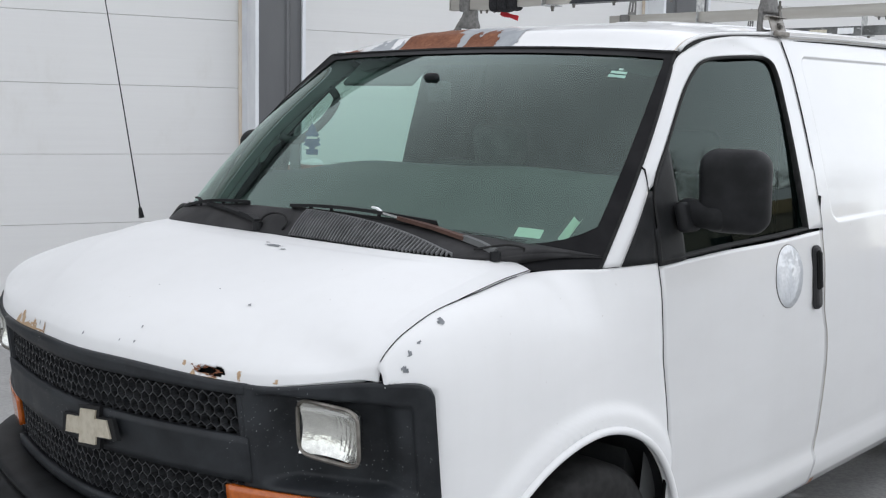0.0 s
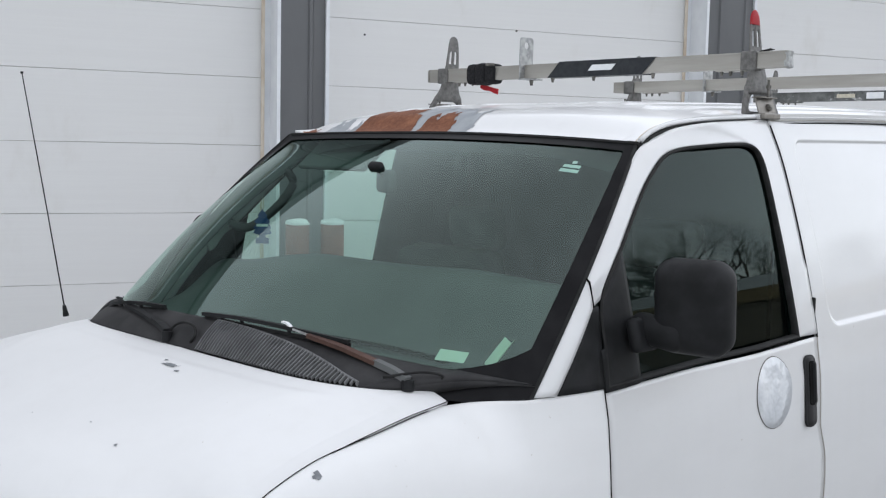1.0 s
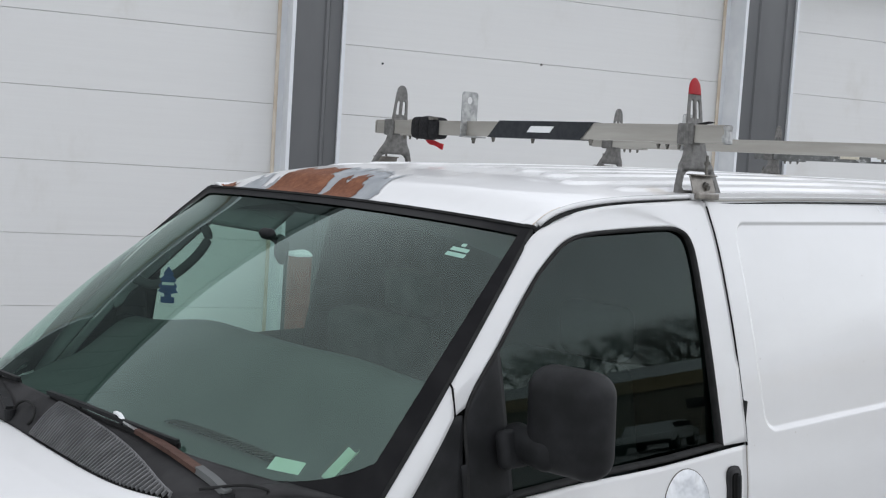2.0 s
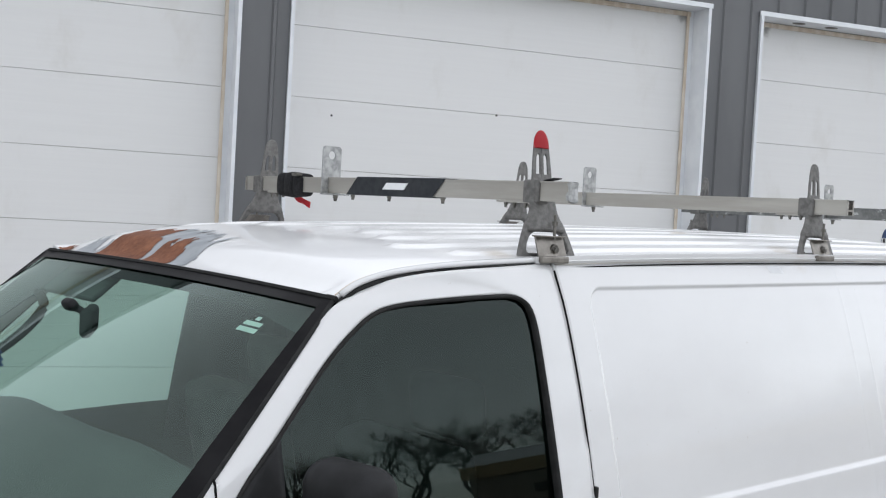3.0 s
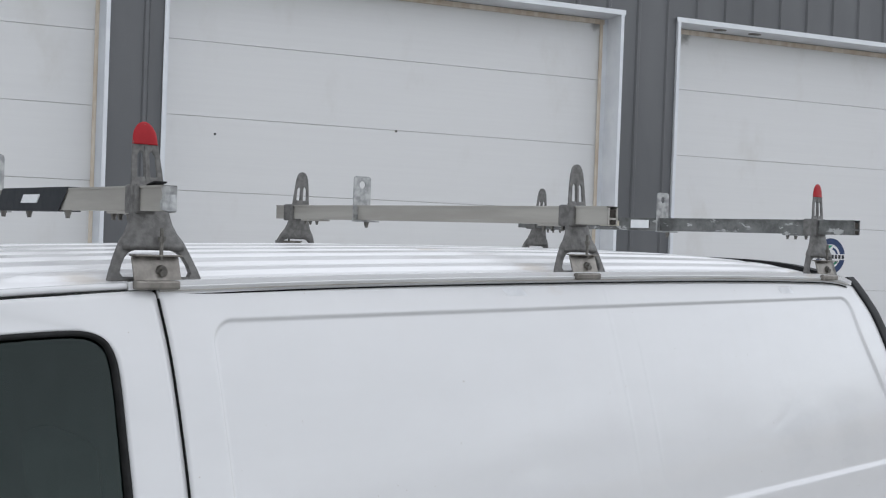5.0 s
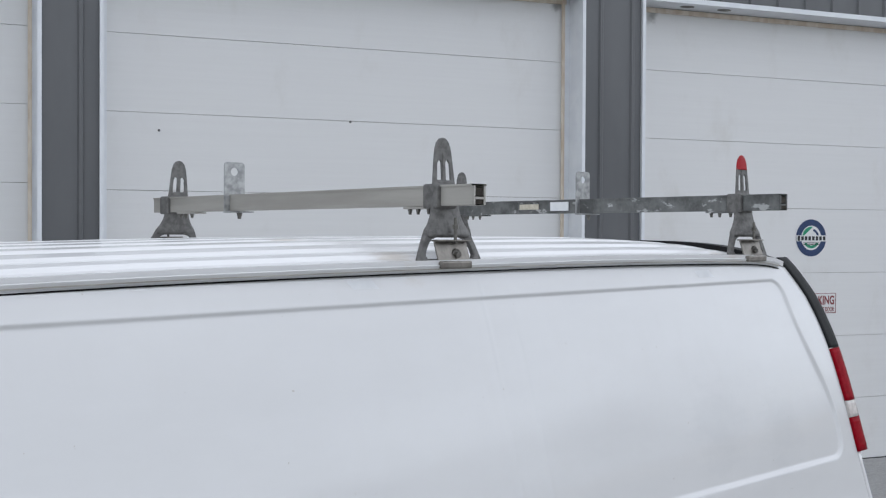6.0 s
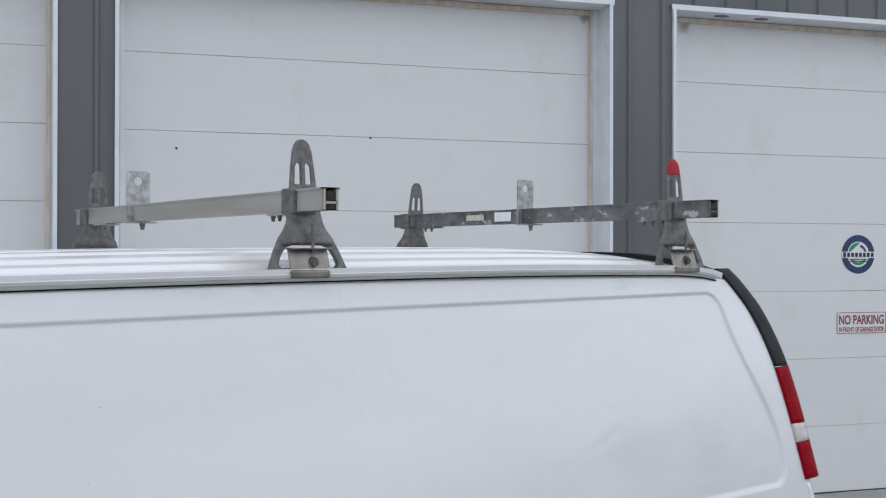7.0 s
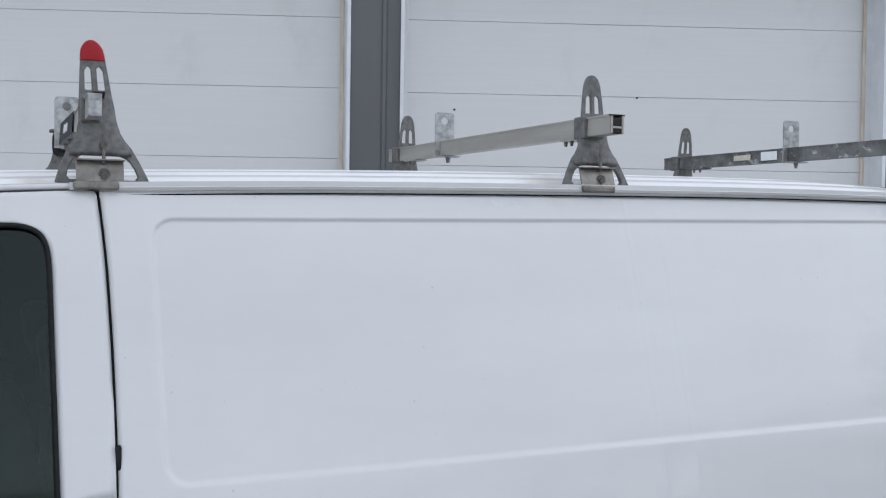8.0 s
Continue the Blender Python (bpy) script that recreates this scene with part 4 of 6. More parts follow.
def build_fender(sg):
    keep = lambda c: math.hypot((c.x - ARCH[0]) / ARCH_LONG, c.z - ARCH[1]) > ARCH[2] and not (c.x < 0.185 and c.z < 0.974) and not (c.x < 0.10 and c.z < 1.002)
    sheet = grid(lambda u, v: fender_pt(u, v, sg), 90, 90, keep)
    for v in sheet.verts:
        d = math.hypot((v.co.x - ARCH[0]) / ARCH_LONG, v.co.z - ARCH[1])
        if d < ARCH[2] + 0.008:
            v.co.x, v.co.z = (ARCH[0] + (v.co.x - ARCH[0]) * ARCH[2] / d, ARCH[1] + (v.co.z - ARCH[1]) * ARCH[2] / d)
    rim = {}
    for v in sheet.verts:
        if abs(math.hypot((v.co.x - ARCH[0]) / ARCH_LONG, v.co.z - ARCH[1]) - ARCH[2]) < 0.012:
            rim[math.degrees(math.atan2(v.co.z - ARCH[1], (v.co.x - ARCH[0]) / ARCH_LONG))] = abs(v.co.y)
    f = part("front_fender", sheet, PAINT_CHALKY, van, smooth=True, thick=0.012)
    near_rim = lambda a: rim[min(rim, key=lambda k: abs(k - a))]
    arc = []
    for k in range(61):
        deg = -4 + 188 * k / 60
        ys = [near_rim(deg + d) for d in (-6, -3, 0, 3, 6)]
        arc.append((ARCH[0] + ARCH_LONG * (ARCH[2] - 0.002) * math.cos(radians(deg)), sum(ys) / 5, ARCH[1] + (ARCH[2] - 0.002) * math.sin(radians(deg))))
    a_line = [Vector((x, sg * y, z)) for x, y, z in arc]
    b_line = [p + Vector((0, -sg * 0.03, 0)) for p in a_line]
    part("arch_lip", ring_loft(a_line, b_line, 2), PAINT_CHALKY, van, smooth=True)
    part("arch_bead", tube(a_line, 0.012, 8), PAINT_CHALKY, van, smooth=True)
    liner = [Vector((ARCH[0] + ARCH_LONG * (ARCH[2] + 0.01) * math.cos(radians(-15 + 210 * k / 24)), sg * 0.945, ARCH[1] + (ARCH[2] + 0.008) * math.sin(radians(-15 + 210 * k / 24)))) for k in range(25)]
    part("wheel_liner", ring_loft(liner, [p + Vector((0, -sg * 0.36, 0)) for p in liner], 3), BLACK, van, smooth=True)
    part("wheel_liner_back", box(ARCH[0], sg * 0.56, 0.38, 0.9, 0.02, 0.8), SEAM_SHADE, van)
    return f


for sg in (-1, 1):
    build_fender(sg)


part("hood_seam", tube([fender_pt(0.01 + 0.52 * k / 60, 0.0, -1) + Vector((0, 0.0005, 0.0012)) for k in range(61)], 0.0011, 6), SEAM_SHADE, van)


def fender_chip(x, z, size, seed):
    """A ragged bare spot: the piece of the fender round (x, z) that a noisy disc covers."""
    u0, v0 = min(((i / 160, j / 160) for i in range(80) for j in range(100)), key=lambda c: (fender_pt(*c, -1).x - x) ** 2 + (fender_pt(*c, -1).z - z) ** 2)
    n = 26
    c0 = fender_pt(u0, v0, -1)
    bm = bmesh.new()
    vs = {}
    def at(i, j):
        if (i, j) not in vs:
            vs[i, j] = fender_pt(max(0.0, u0 + 0.05 * (2 * i / n - 1)), max(0.0, v0 + 0.10 * (2 * j / n - 1)), -1, 0.0012) + Vector((-0.0006, 0, 0.001))
        return vs[i, j]
    made = {}
    for i in range(n):
        for j in range(n):
            quad = [(i, j), (i + 1, j), (i + 1, j + 1), (i, j + 1)]
            mid = sum((at(*q) for q in quad), Vector()) / 4
            d = (mid - c0).length / size + 0.75 * noise.noise(mid * 60 + Vector((seed, 0, 0))) + 0.5 * noise.noise(mid * 170 + Vector((seed, 0, 0)))
            if d < 0.8:
                for q in quad:
                    if q not in made:
                        made[q] = bm.verts.new(at(*q))
                bm.faces.new([made[q] for q in quad])
    if bm.faces:
        part("paint_chip", bm, BARED, van, "dark grey paint chip on the fender")


for x, z, s, k in ((0.257, 1.135, 0.012, 3), (0.165, 1.094, 0.006, 11), (0.141, 1.070, 0.009, 21), (0.120, 1.035, 0.011, 31)):
    fender_chip(x, z, s, k)


# ---- doors and side panels
def belt(x):
    return 1.196 + 0.036 * (x - 1.165)


def recess(x, z):
    """Depth of the pressed field in the side panel."""
    right = 5.15 + 0.14 * (1 - smooth01(1.40, 1.88, z))
    r = 0.055
    low, top = 1.262 + 0.0145 * (x - 2.4), 1.880 + 0.011 * (x - 2.4)
    dx = max(2.385 - 0.028 * (z - 1.26) + r - x, x - (right - r), 0.0)
    dz = max(low + r - z, z - (top - r), 0.0)
    if dx > 0 and dz > 0:
        d = r - math.hypot(dx, dz)
    else:
        d = r - max(dx, dz)
    return 0.0085 * smooth01(-0.0075, 0.0065, d)


def crease(x, z):
    c = 0.0
    if z > 1.0:
        for x0 in (3.728, 3.838):
            c += 0.0007 * math.exp(-((x - x0 - 0.03 * (1.9 - z)) / 0.0065) ** 2)
        # old scrapes in the rear half
        for xa, za, xb, zb, deep in ((4.49, 1.488, 4.60, 1.532, 0.0007), (4.86, 1.352, 5.02, 1.366, 0.0005), (4.30, 1.432, 4.42, 1.440, 0.0003)):
            way = Vector((xb - xa, zb - za))
            rel = Vector((x - xa, z - za))
            f = rel @ way / (way @ way)
            if -0.2 < f < 1.2:
                off = (rel.x * way.y - rel.y * way.x) / way.length
                c -= deep * math.exp(-(off / 0.013) ** 2) * smooth01(-0.2, 0.3, f) * (1 - smooth01(0.8, 1.2, f))
    return c


def build_side_panel(sg):
    fine = sg < 0
    us = [(2.27, 6), (2.36, 26), (2.47, 34), (3.69, 44), (3.88, 30), (4.38, 60), (5.05, 60), (5.36, 6), (5.39, 0)]
    vs = [(0.27, 30), (1.24, 26), (1.33, 56), (1.82, 36), (1.915, 6), (1.945, 0)]
    def dense(stops):
        out = []
        for (p, n), (q, _) in zip(stops, stops[1:]):
            out += [p + (q - p) * k / n for k in range(n)]
        out.append(stops[-1][0])
        return [(p - out[0]) / (out[-1] - out[0]) for p in out]
    ul, vl = (dense(us), dense(vs)) if fine else ([k / 40 for k in range(41)], [k / 30 for k in range(31)])
    def f(ui, vi):
        u, v = ul[round(ui * (len(ul) - 1))], vl[round(vi * (len(vl) - 1))]
        z = 0.27 + (1.945 - 0.27) * v
        a = B_GAP(z) + 0.0025
        b = REAR_X(z) - 0.055
        x = a + (b - a) * u
        top = GUTTER(x) - 0.007
        z = 0.245 + (top - 0.245) * v
        return side(x, z, sg, -recess(x, z) + crease(x, z))
    part("side_panel", grid(f, len(ul) - 1, len(vl) - 1), PAINT, van, "long white side panel with road dirt and a painted grey reflection", smooth=True, thick=0.012)
    part("panel_lining", grid(lambda u, v: side(2.30 + 3.05 * u, 0.3 + 1.6 * v, sg, -0.05), 10, 14), TRIM_DARK, van, smooth=True)
    zs = [0.29 + 1.64 * k / 40 for k in range(41)]
    part("pillar_seam", tube([side(B_GAP(z), z, sg, 0.0004) for z in zs if z > 1.2], 0.003, 6), SEAM_SHADE, van)
    part("pillar_seam", tube([side(B_GAP(z), z, sg, -0.001) for z in zs if z < 1.25], 0.0026, 6), JOINT, van)


WIN_OUT = [(1.172, 1.205), (1.180, 1.300), (1.196, 1.435), (1.328, 1.577), (1.463, 1.715), (1.555, 1.789), (1.620, 1.828), (1.700, 1.848), (1.850, 1.861), (2.010, 1.868),
           (2.075, 1.865), (2.112, 1.849), (2.130, 1.817), (2.137, 1.760), (2.140, 1.620), (2.144, 1.450), (2.148, 1.290), (2.149, 1.245)]
DOOR_OUT = [(1.163, 1.205), (1.163, 1.330), (1.160, 1.420), (1.161, 1.485), (1.302, 1.642), (1.392, 1.729), (1.495, 1.824), (1.545, 1.855), (1.605, 1.878), (1.70, 1.906),
            (1.85, 1.927), (2.05, 1.939), (2.18, 1.946), (2.2345, 1.946), (2.2455, 1.90), (2.2585, 1.73), (2.2665, 1.5), (2.270, 1.245)]


def build_door(sg):
    driver = sg < 0
    def f(u, v):
        z0 = 0.25
        a, b = F_GAP(0.27 + 0.93 * v) + 0.004, B_GAP(0.27 + 0.95 * v) - 0.0025
        x = a + (b - a) * u
        z = z0 + (belt(x) - z0) * v
        return side(x, z, sg, 0.004 * smooth01(0.42, 0.36, z))
    door = part("front_door", grid(f, 40, 70), PAINT, van, "white front door of the van", smooth=True, thick=0.012)
    oo, ii = glide(DOOR_OUT[2:]), glide(WIN_OUT)
    bm = bmesh.new()
    rows = []
    steps = 8
    for p, q in zip(oo, ii[12:]):
        x0, z0, roll, power = p[0], p[1], -0.016, 1.0
        if driver:
            # the pillar rolls over from the glass to the window; above, the frame stands out to the drip rail
            roll = (0.014 * (1 - smooth01(1.78, 2.23, p[0])) + 0.012) * smooth01(1.45, 1.98, p[0]) - 0.012
            power = 3 - 2 * smooth01(1.50, 1.95, p[0])
            if p[1] < 1.484:
                roll = 0.003
            elif p[0] < 1.53:
                g, k = glass_edge(p[1]), smooth01(1.40, 1.53, p[0])
                x0, z0 = g.x + (p[0] - g.x) * k, g.z + (p[1] - g.z) * k
                roll = (g - side(g.x, g.z, sg)).y * sg * (1 - k) + roll * k
        rows.append([bm.verts.new(side(x0 + (q[0] - x0) * f, z0 + (q[1] - z0) * f, sg, roll * (1 - f) ** power)) for f in [j / steps for j in range(steps + 1)]])
    for r, q in zip(rows, rows[1:]):
        for s in range(steps):
            bm.faces.new((r[s], q[s], q[s + 1], r[s + 1]))
    part("window_frame", bm, PAINT, door, smooth=True, thick=0.014)
    # the rubber round the glass
    ring = ii + [(2.143, belt(2.143) + 0.012), (1.9, belt(1.9) + 0.010), (1.6, belt(1.6) + 0.008), (1.3, belt(1.3) + 0.006), (1.175, 1.205)]
    bm = bmesh.new()
    rows = []
    for k, (x, z) in enumerate(ring):
        a, b = ring[max(k - 1, 0)], ring[min(k + 1, len(ring) - 1)]
        t = Vector((b[0] - a[0], b[1] - a[1])).normalized()
        nrm = Vector((t.y, -t.x))
        w = 0.0115
        rows.append([bm.verts.new(side(x + nrm.x * w * q, z + nrm.y * w * q, sg, o)) for q, o in ((-0.02, 0.002), (0.1, 0.006), (0.7, 0.005), (1.0, -0.002), (1.02, -0.014))])
    for r, q in zip(rows, rows[1:]):
        for s in range(4):
            bm.faces.new((r[s], q[s], q[s + 1], r[s + 1]))
    part("window_rubber", bm, RUBBER, door, "black rubber round the window", smooth=True)
    def hi(x):
        pts = WIN_OUT[1:13]
        for (xa, za), (xb, zb) in zip(pts, pts[1:]):
            if xa <= x <= xb:
                return za + (zb - za) * (x - xa) / (xb - xa)
        return 1.82
    def rear(z):
        pts = WIN_OUT[12:]
        for (xa, za), (xb, zb) in zip(pts, pts[1:]):
            if zb <= z <= za:
                return xa + (xb - xa) * (za - z) / (za - zb)
        return 2.130
    def gl(u, v):
        x = 1.19 + (2.138 - 1.19) * u
        z = belt(x) + 0.004 + (hi(x) - belt(x) - 0.004) * v
        x += (rear(z) - 2.138) * smooth01(0.85, 1.0, u)
        w = (z - 1.23) / 0.635
        return Vector((x, sg * (0.986 - 0.165 * w - 0.034 * (2.2 - x) / 1.03 - 0.006 - 0.017 * (1 - w) + 0.058 * w * (1 - w)), z))
    part("door_glass", grid(gl, 40, 20), SIDEGL if driver else FARGL, door, "tinted side window", smooth=True)
    def sail(u, v):
        x = 1.164 + 0.165 * u
        z = belt(x) + (hi(max(x, 1.181)) - belt(x)) * v
        return side(x, z, sg, 0.005 - 0.006 * u ** 6)
    part("mirror_base", grid(sail, 10, 12), BLACK, door, "black mirror base panel", smooth=True, thick=0.01)
    sill = (lambda x: belt(x) - 0.05) if driver else (lambda x: 1.287 + 0.02 * (x - 1.55))
    part("door_lining", grid(lambda u, v: side(1.19 + 1.03 * u, 0.35 + (sill(1.19 + 1.03 * u) - 0.35) * v, sg, -0.055), 8, 12), DASH, door, "grey door lining", smooth=True)
    # handle
    hx, hz = 2.187, 1.068
    def pill(w, tall, n=10):
        pts = []
        for k in range(4 * n):
            a = 2 * math.pi * k / (4 * n)
            pts.append((w * math.copysign(abs(math.cos(a)) ** 0.7, math.cos(a)), (tall - w) * (1 if math.sin(a) > 0 else -1) * min(1.0, abs(math.sin(a)) * 9) + w * math.copysign(abs(math.sin(a)) ** 0.7, math.sin(a))))
        return pts
    face = lambda out, dx=0.0, dz=0.0: Matrix.Translation((hx + dx, sg * (HALF(hz) + out), hz + dz)) @ pose(0, 0, 0, 5.0 * sg, 0, 0)
    dish = plate(pill(0.032, 0.118), 0.018, face(0.002))
    bmesh.ops.bevel(dish, geom=[e for e in dish.edges if len(e.link_faces) == 2 and e.calc_face_angle(0.0) > 1.2], offset=0.006, segments=3, affect="EDGES")
    h = part("door_handle", dish, COWLB, door, "black upright pull handle", smooth=True)
    # near-black plate paints the shade in the pull recess
    part("handle_recess", plate(pill(0.016, 0.072), 0.004, face(0.0105, -0.003, 0.028)), SEAM_SHADE, h)
    grip = plate(pill(0.009, 0.068), 0.010, face(0.0125, 0.009, 0.028))
    bmesh.ops.bevel(grip, geom=[e for e in grip.edges if len(e.link_faces) == 2 and e.calc_face_angle(0.0) > 1.2], offset=0.003, segments=2, affect="EDGES")
    part("grip", grip, BLACK, h, smooth=True)
    part("key_lock", tube([(hx + 0.002, sg * (HALF(hz) + 0.008), hz - 0.075), (hx + 0.002, sg * (HALF(hz) + 0.016), hz - 0.075)], 0.011, 14), STEEL, h)
    zs = [0.29 + 0.92 * k / 24 for k in range(25)]
    part("hinge_seam", tube([side(F_GAP(z), z, sg, -0.006) for z in zs], 0.006, 6), SEAM_SHADE, van)
    part("gap_bumper", box(2.276, sg * (HALF(1.33) - 0.002), 1.325, 0.012, 0.014, 0.075, 0.003), RUBBER, van)
    # the white foot of the pillar and the black corner piece before the door
    def foot(u, v):
        z = 1.207 + (1.485 - 1.207) * v
        xb = 0.988 + (1.156 - 0.988) * min(1, (z - 1.207) / 0.211) + 0.004 * max(0, z - 1.418) / 0.067
        if driver:
            return glass_edge(z).lerp(side(xb, z, sg, 0.004), u) + Vector((-0.006, -0.010, 0.003)) * math.sin(math.pi * u) * (1 - v * v)
        xa = 0.908 + (1.160 - 0.908) * v ** 0.845
        return side(xa + (xb - xa) * u, z, sg, -0.014 + 0.010 * u)
    part("pillar_foot", grid(foot, 6, 20), PAINT, van, smooth=True, thick=0.014)
    def corner(u, v):
        z = 1.207 + 0.213 * v
        xa = 0.994 + (1.153 - 0.994) * v
        xb = F_GAP(z) - 0.003
        return side(xa + (xb - xa) * u, z, sg, 0.003)
    part("quarter_corner", grid(corner, 6, 10), BLACK, van, "black plastic corner piece", smooth=True, thick=0.01)
    seam = [side(1.159, 1.418 + 0.066 * k / 8, sg, 0.003) for k in range(9)]
    part("pillar_seam", tube(seam + [glass_edge(1.487)] if driver else [p - Vector((0, sg * 0.011, 0)) for p in seam], 0.003, 6), SEAM_SHADE, van)
    # inner pillar that closes the gap between the glass and the door
    if driver:
        bm = ring_loft([screen(-0.965, k / 20, -0.008) for k in range(21)],
                       [side(0.955 + (1.60 - 0.955) * k / 20, 1.20 + (1.87 - 1.20) * k / 20, sg, -0.045) for k in range(21)], 3)
    else:
        bm = grid(lambda u, v: screen(1.03, -0.04 + 1.06 * v, -0.008).lerp(screen(0.955 - 0.025 * v, -0.04 + 1.06 * v, -0.065) + Vector((0.03, 0, 0)), u) + Vector((-0.022 * math.sin(math.pi * u), 0, 0.012 * math.sin(math.pi * u))), 8, 24)
    part("inner_pillar", bm, TRIM_DARK if driver else PILLAR, van, smooth=True, thick=0.01)
    return door


for sg in (-1, 1):
    build_side_panel(sg)
    build_door(sg)


def build_disc():
    bm = bmesh.new()
    n, c = 48, Vector((1.966, 0, 1.092))
    rings = []
    for r in (0.105, 0.103, 0.06):
        rings.append([bm.verts.new(side(c.x + r * math.cos(2 * math.pi * k / n), c.z + 1.06 * r * math.sin(2 * math.pi * k / n), -1, 0.001 if r > 0.104 else 0.004)) for k in range(n)])
    for a, b in zip(rings, rings[1:]):
        for k in range(n):
            bm.faces.new((a[k], a[(k + 1) % n], b[(k + 1) % n], b[k]))
    bm.faces.new(rings[-1])
    part("round_film_disc", bm, DISC, van, "round crinkled grey film patch on the door", smooth=True)
    part("disc_rim", tube([side(c.x + 0.105 * math.cos(2 * math.pi * k / n), c.z + 1.06 * 0.105 * math.sin(2 * math.pi * k / n), -1, 0.001) for k in range(n + 1)], 0.0016, 5), STEEL, van)


build_disc()


# ---- mirrors
def build_mirror(sg):
    my = 1.090 if sg < 0 else 0.985
    mx = 1.364 if sg < 0 else 1.248
    m = part("wing_mirror", box(mx, sg * my, 1.423, 0.124, 0.212, 0.258, 0.056, 6, m=Euler((0, radians(-4), sg * radians(-9))).to_matrix().to_4x4()), BLACK, van, "large black plastic door mirror", smooth=True)
    part("mirror_glass", box(mx + 0.061, sg * (my + 0.004), 1.423, 0.006, 0.120, 0.165, 0.002, 2, m=Euler((0, radians(-4), sg * radians(-9))).to_matrix().to_4x4()), DARKGL, m)
    part("mirror_arm", box(mx - 0.035, sg * (1.005 if sg < 0 else 0.94), 1.348, 0.075, 0.17, 0.085, 0.034, 5, m=Euler((radians(-6 * sg), 0, 0)).to_matrix().to_4x4()), BLACK, m, smooth=True)
    part("mirror_foot", box(mx - 0.055 if sg < 0 else 1.228, sg * 0.968, 1.338, 0.100, 0.04, 0.095, 0.018, 3, m=Euler((radians(14 * sg), 0, 0)).to_matrix().to_4x4()), BLACK, m, smooth=True)


for sg in (-1, 1):
    build_mirror(sg)


# ---- rear end
def build_rear():
    def back(u, v):
        z = 0.35 + (1.99 - 0.35) * v
        w = HALF(z) - 0.05
        return ((REAR_X(z)) + 0.004, (2 * u - 1) * w, z)
    part("rear_doors", grid(back, 20, 30), PAINT, van, smooth=True, thick=0.012)
    for sg in (-1, 1):
        def strip_fn(u, v):
            z = 1.668 + (1.990 - 1.668) * v
            a, b = REAR_X(z) - 0.056, REAR_X(z) + 0.054
            x = a + (b - a) * u
            return side(x, z, sg, 0.006 - 0.040 * u ** 4)
        part("corner_trim", grid(strip_fn, 8, 30), BLACK, van, "black trim on the rear corner", smooth=True, thick=0.01)
        def lamp(z0, z1):
            def f(u, v):
                z = z0 + (z1 - z0) * v
                a, b = REAR_X(z) - 0.056, REAR_X(z) + 0.048
                return side(a + (b - a) * u, z, sg, 0.006 - 0.03 * u ** 4)
            return f
        lamp_ob = part("tail_lamp", grid(lamp(1.482, 1.665), 8, 12), TAILRED, van, "tall red tail lamp", smooth=True, thick=0.02)
        part("reverse_lens", grid(lamp(1.424, 1.481), 8, 4), TAILWHITE, lamp_ob, "clear reversing lens", smooth=True, thick=0.02)
        part("lower_lens", grid(lamp(1.306, 1.423), 8, 6), TAILRED, lamp_ob, smooth=True, thick=0.02)
        def lower(u, v):
            z = 0.40 + (1.315 - 0.40) * v
            a, b = REAR_X(z) - 0.056, REAR_X(z) + 0.006
            return side(a + (b - a) * u, z, sg, -0.045 * u ** 3)
        part("rear_corner", grid(lower, 8, 20), PAINT, van, smooth=True, thick=0.012)
    part("rear_roof_trim", strip([(5.160 + 0.03 * (1 - (k / 10 - 1) ** 2), 0.772 * (k / 10 - 1), 1.974 + 0.062 * (1 - (k / 10 - 1) ** 4)) for k in range(21)], 0.055, 0.018), BLACK, van, "black trim along the rear roof edge")
    part("rear_bumper", box(5.60, 0, 0.42, 0.14, 1.86, 0.22, 0.03, 3), BLACK, van)


build_rear()


# ---- nose
def nose_sheet(y0, y1, z0, z1, name, material, out=0.0, nu=40, nv=10, label="", dent=None, parent=None, corner=0.0):
    def f(u, v):
        y = y0 + (y1 - y0) * u
        top = z1 + (0.017 * (1 - smooth01(0.15, 0.57, abs(y))) if name == "grille" else 0.0)
        if corner:
            # the outer top corner is rounded
            d = min(1.0, max(0.0, abs(y) - (abs(y1) - corner)) / corner)
            top = z1 - 0.021 + 0.036 * smooth01(0.60, 0.90, abs(y)) - corner * (1 - math.sqrt(1 - d * d))
        z = z0 + (top - z0) * v
        d = dent(y, z) if dent else 0.0
        return (edge_x(y) - out + 0.12 * (0.98 - z) + d, y, z)
    return part(name, grid(f, nu, nv), material, parent or van, label, smooth=True, thick=0.02)


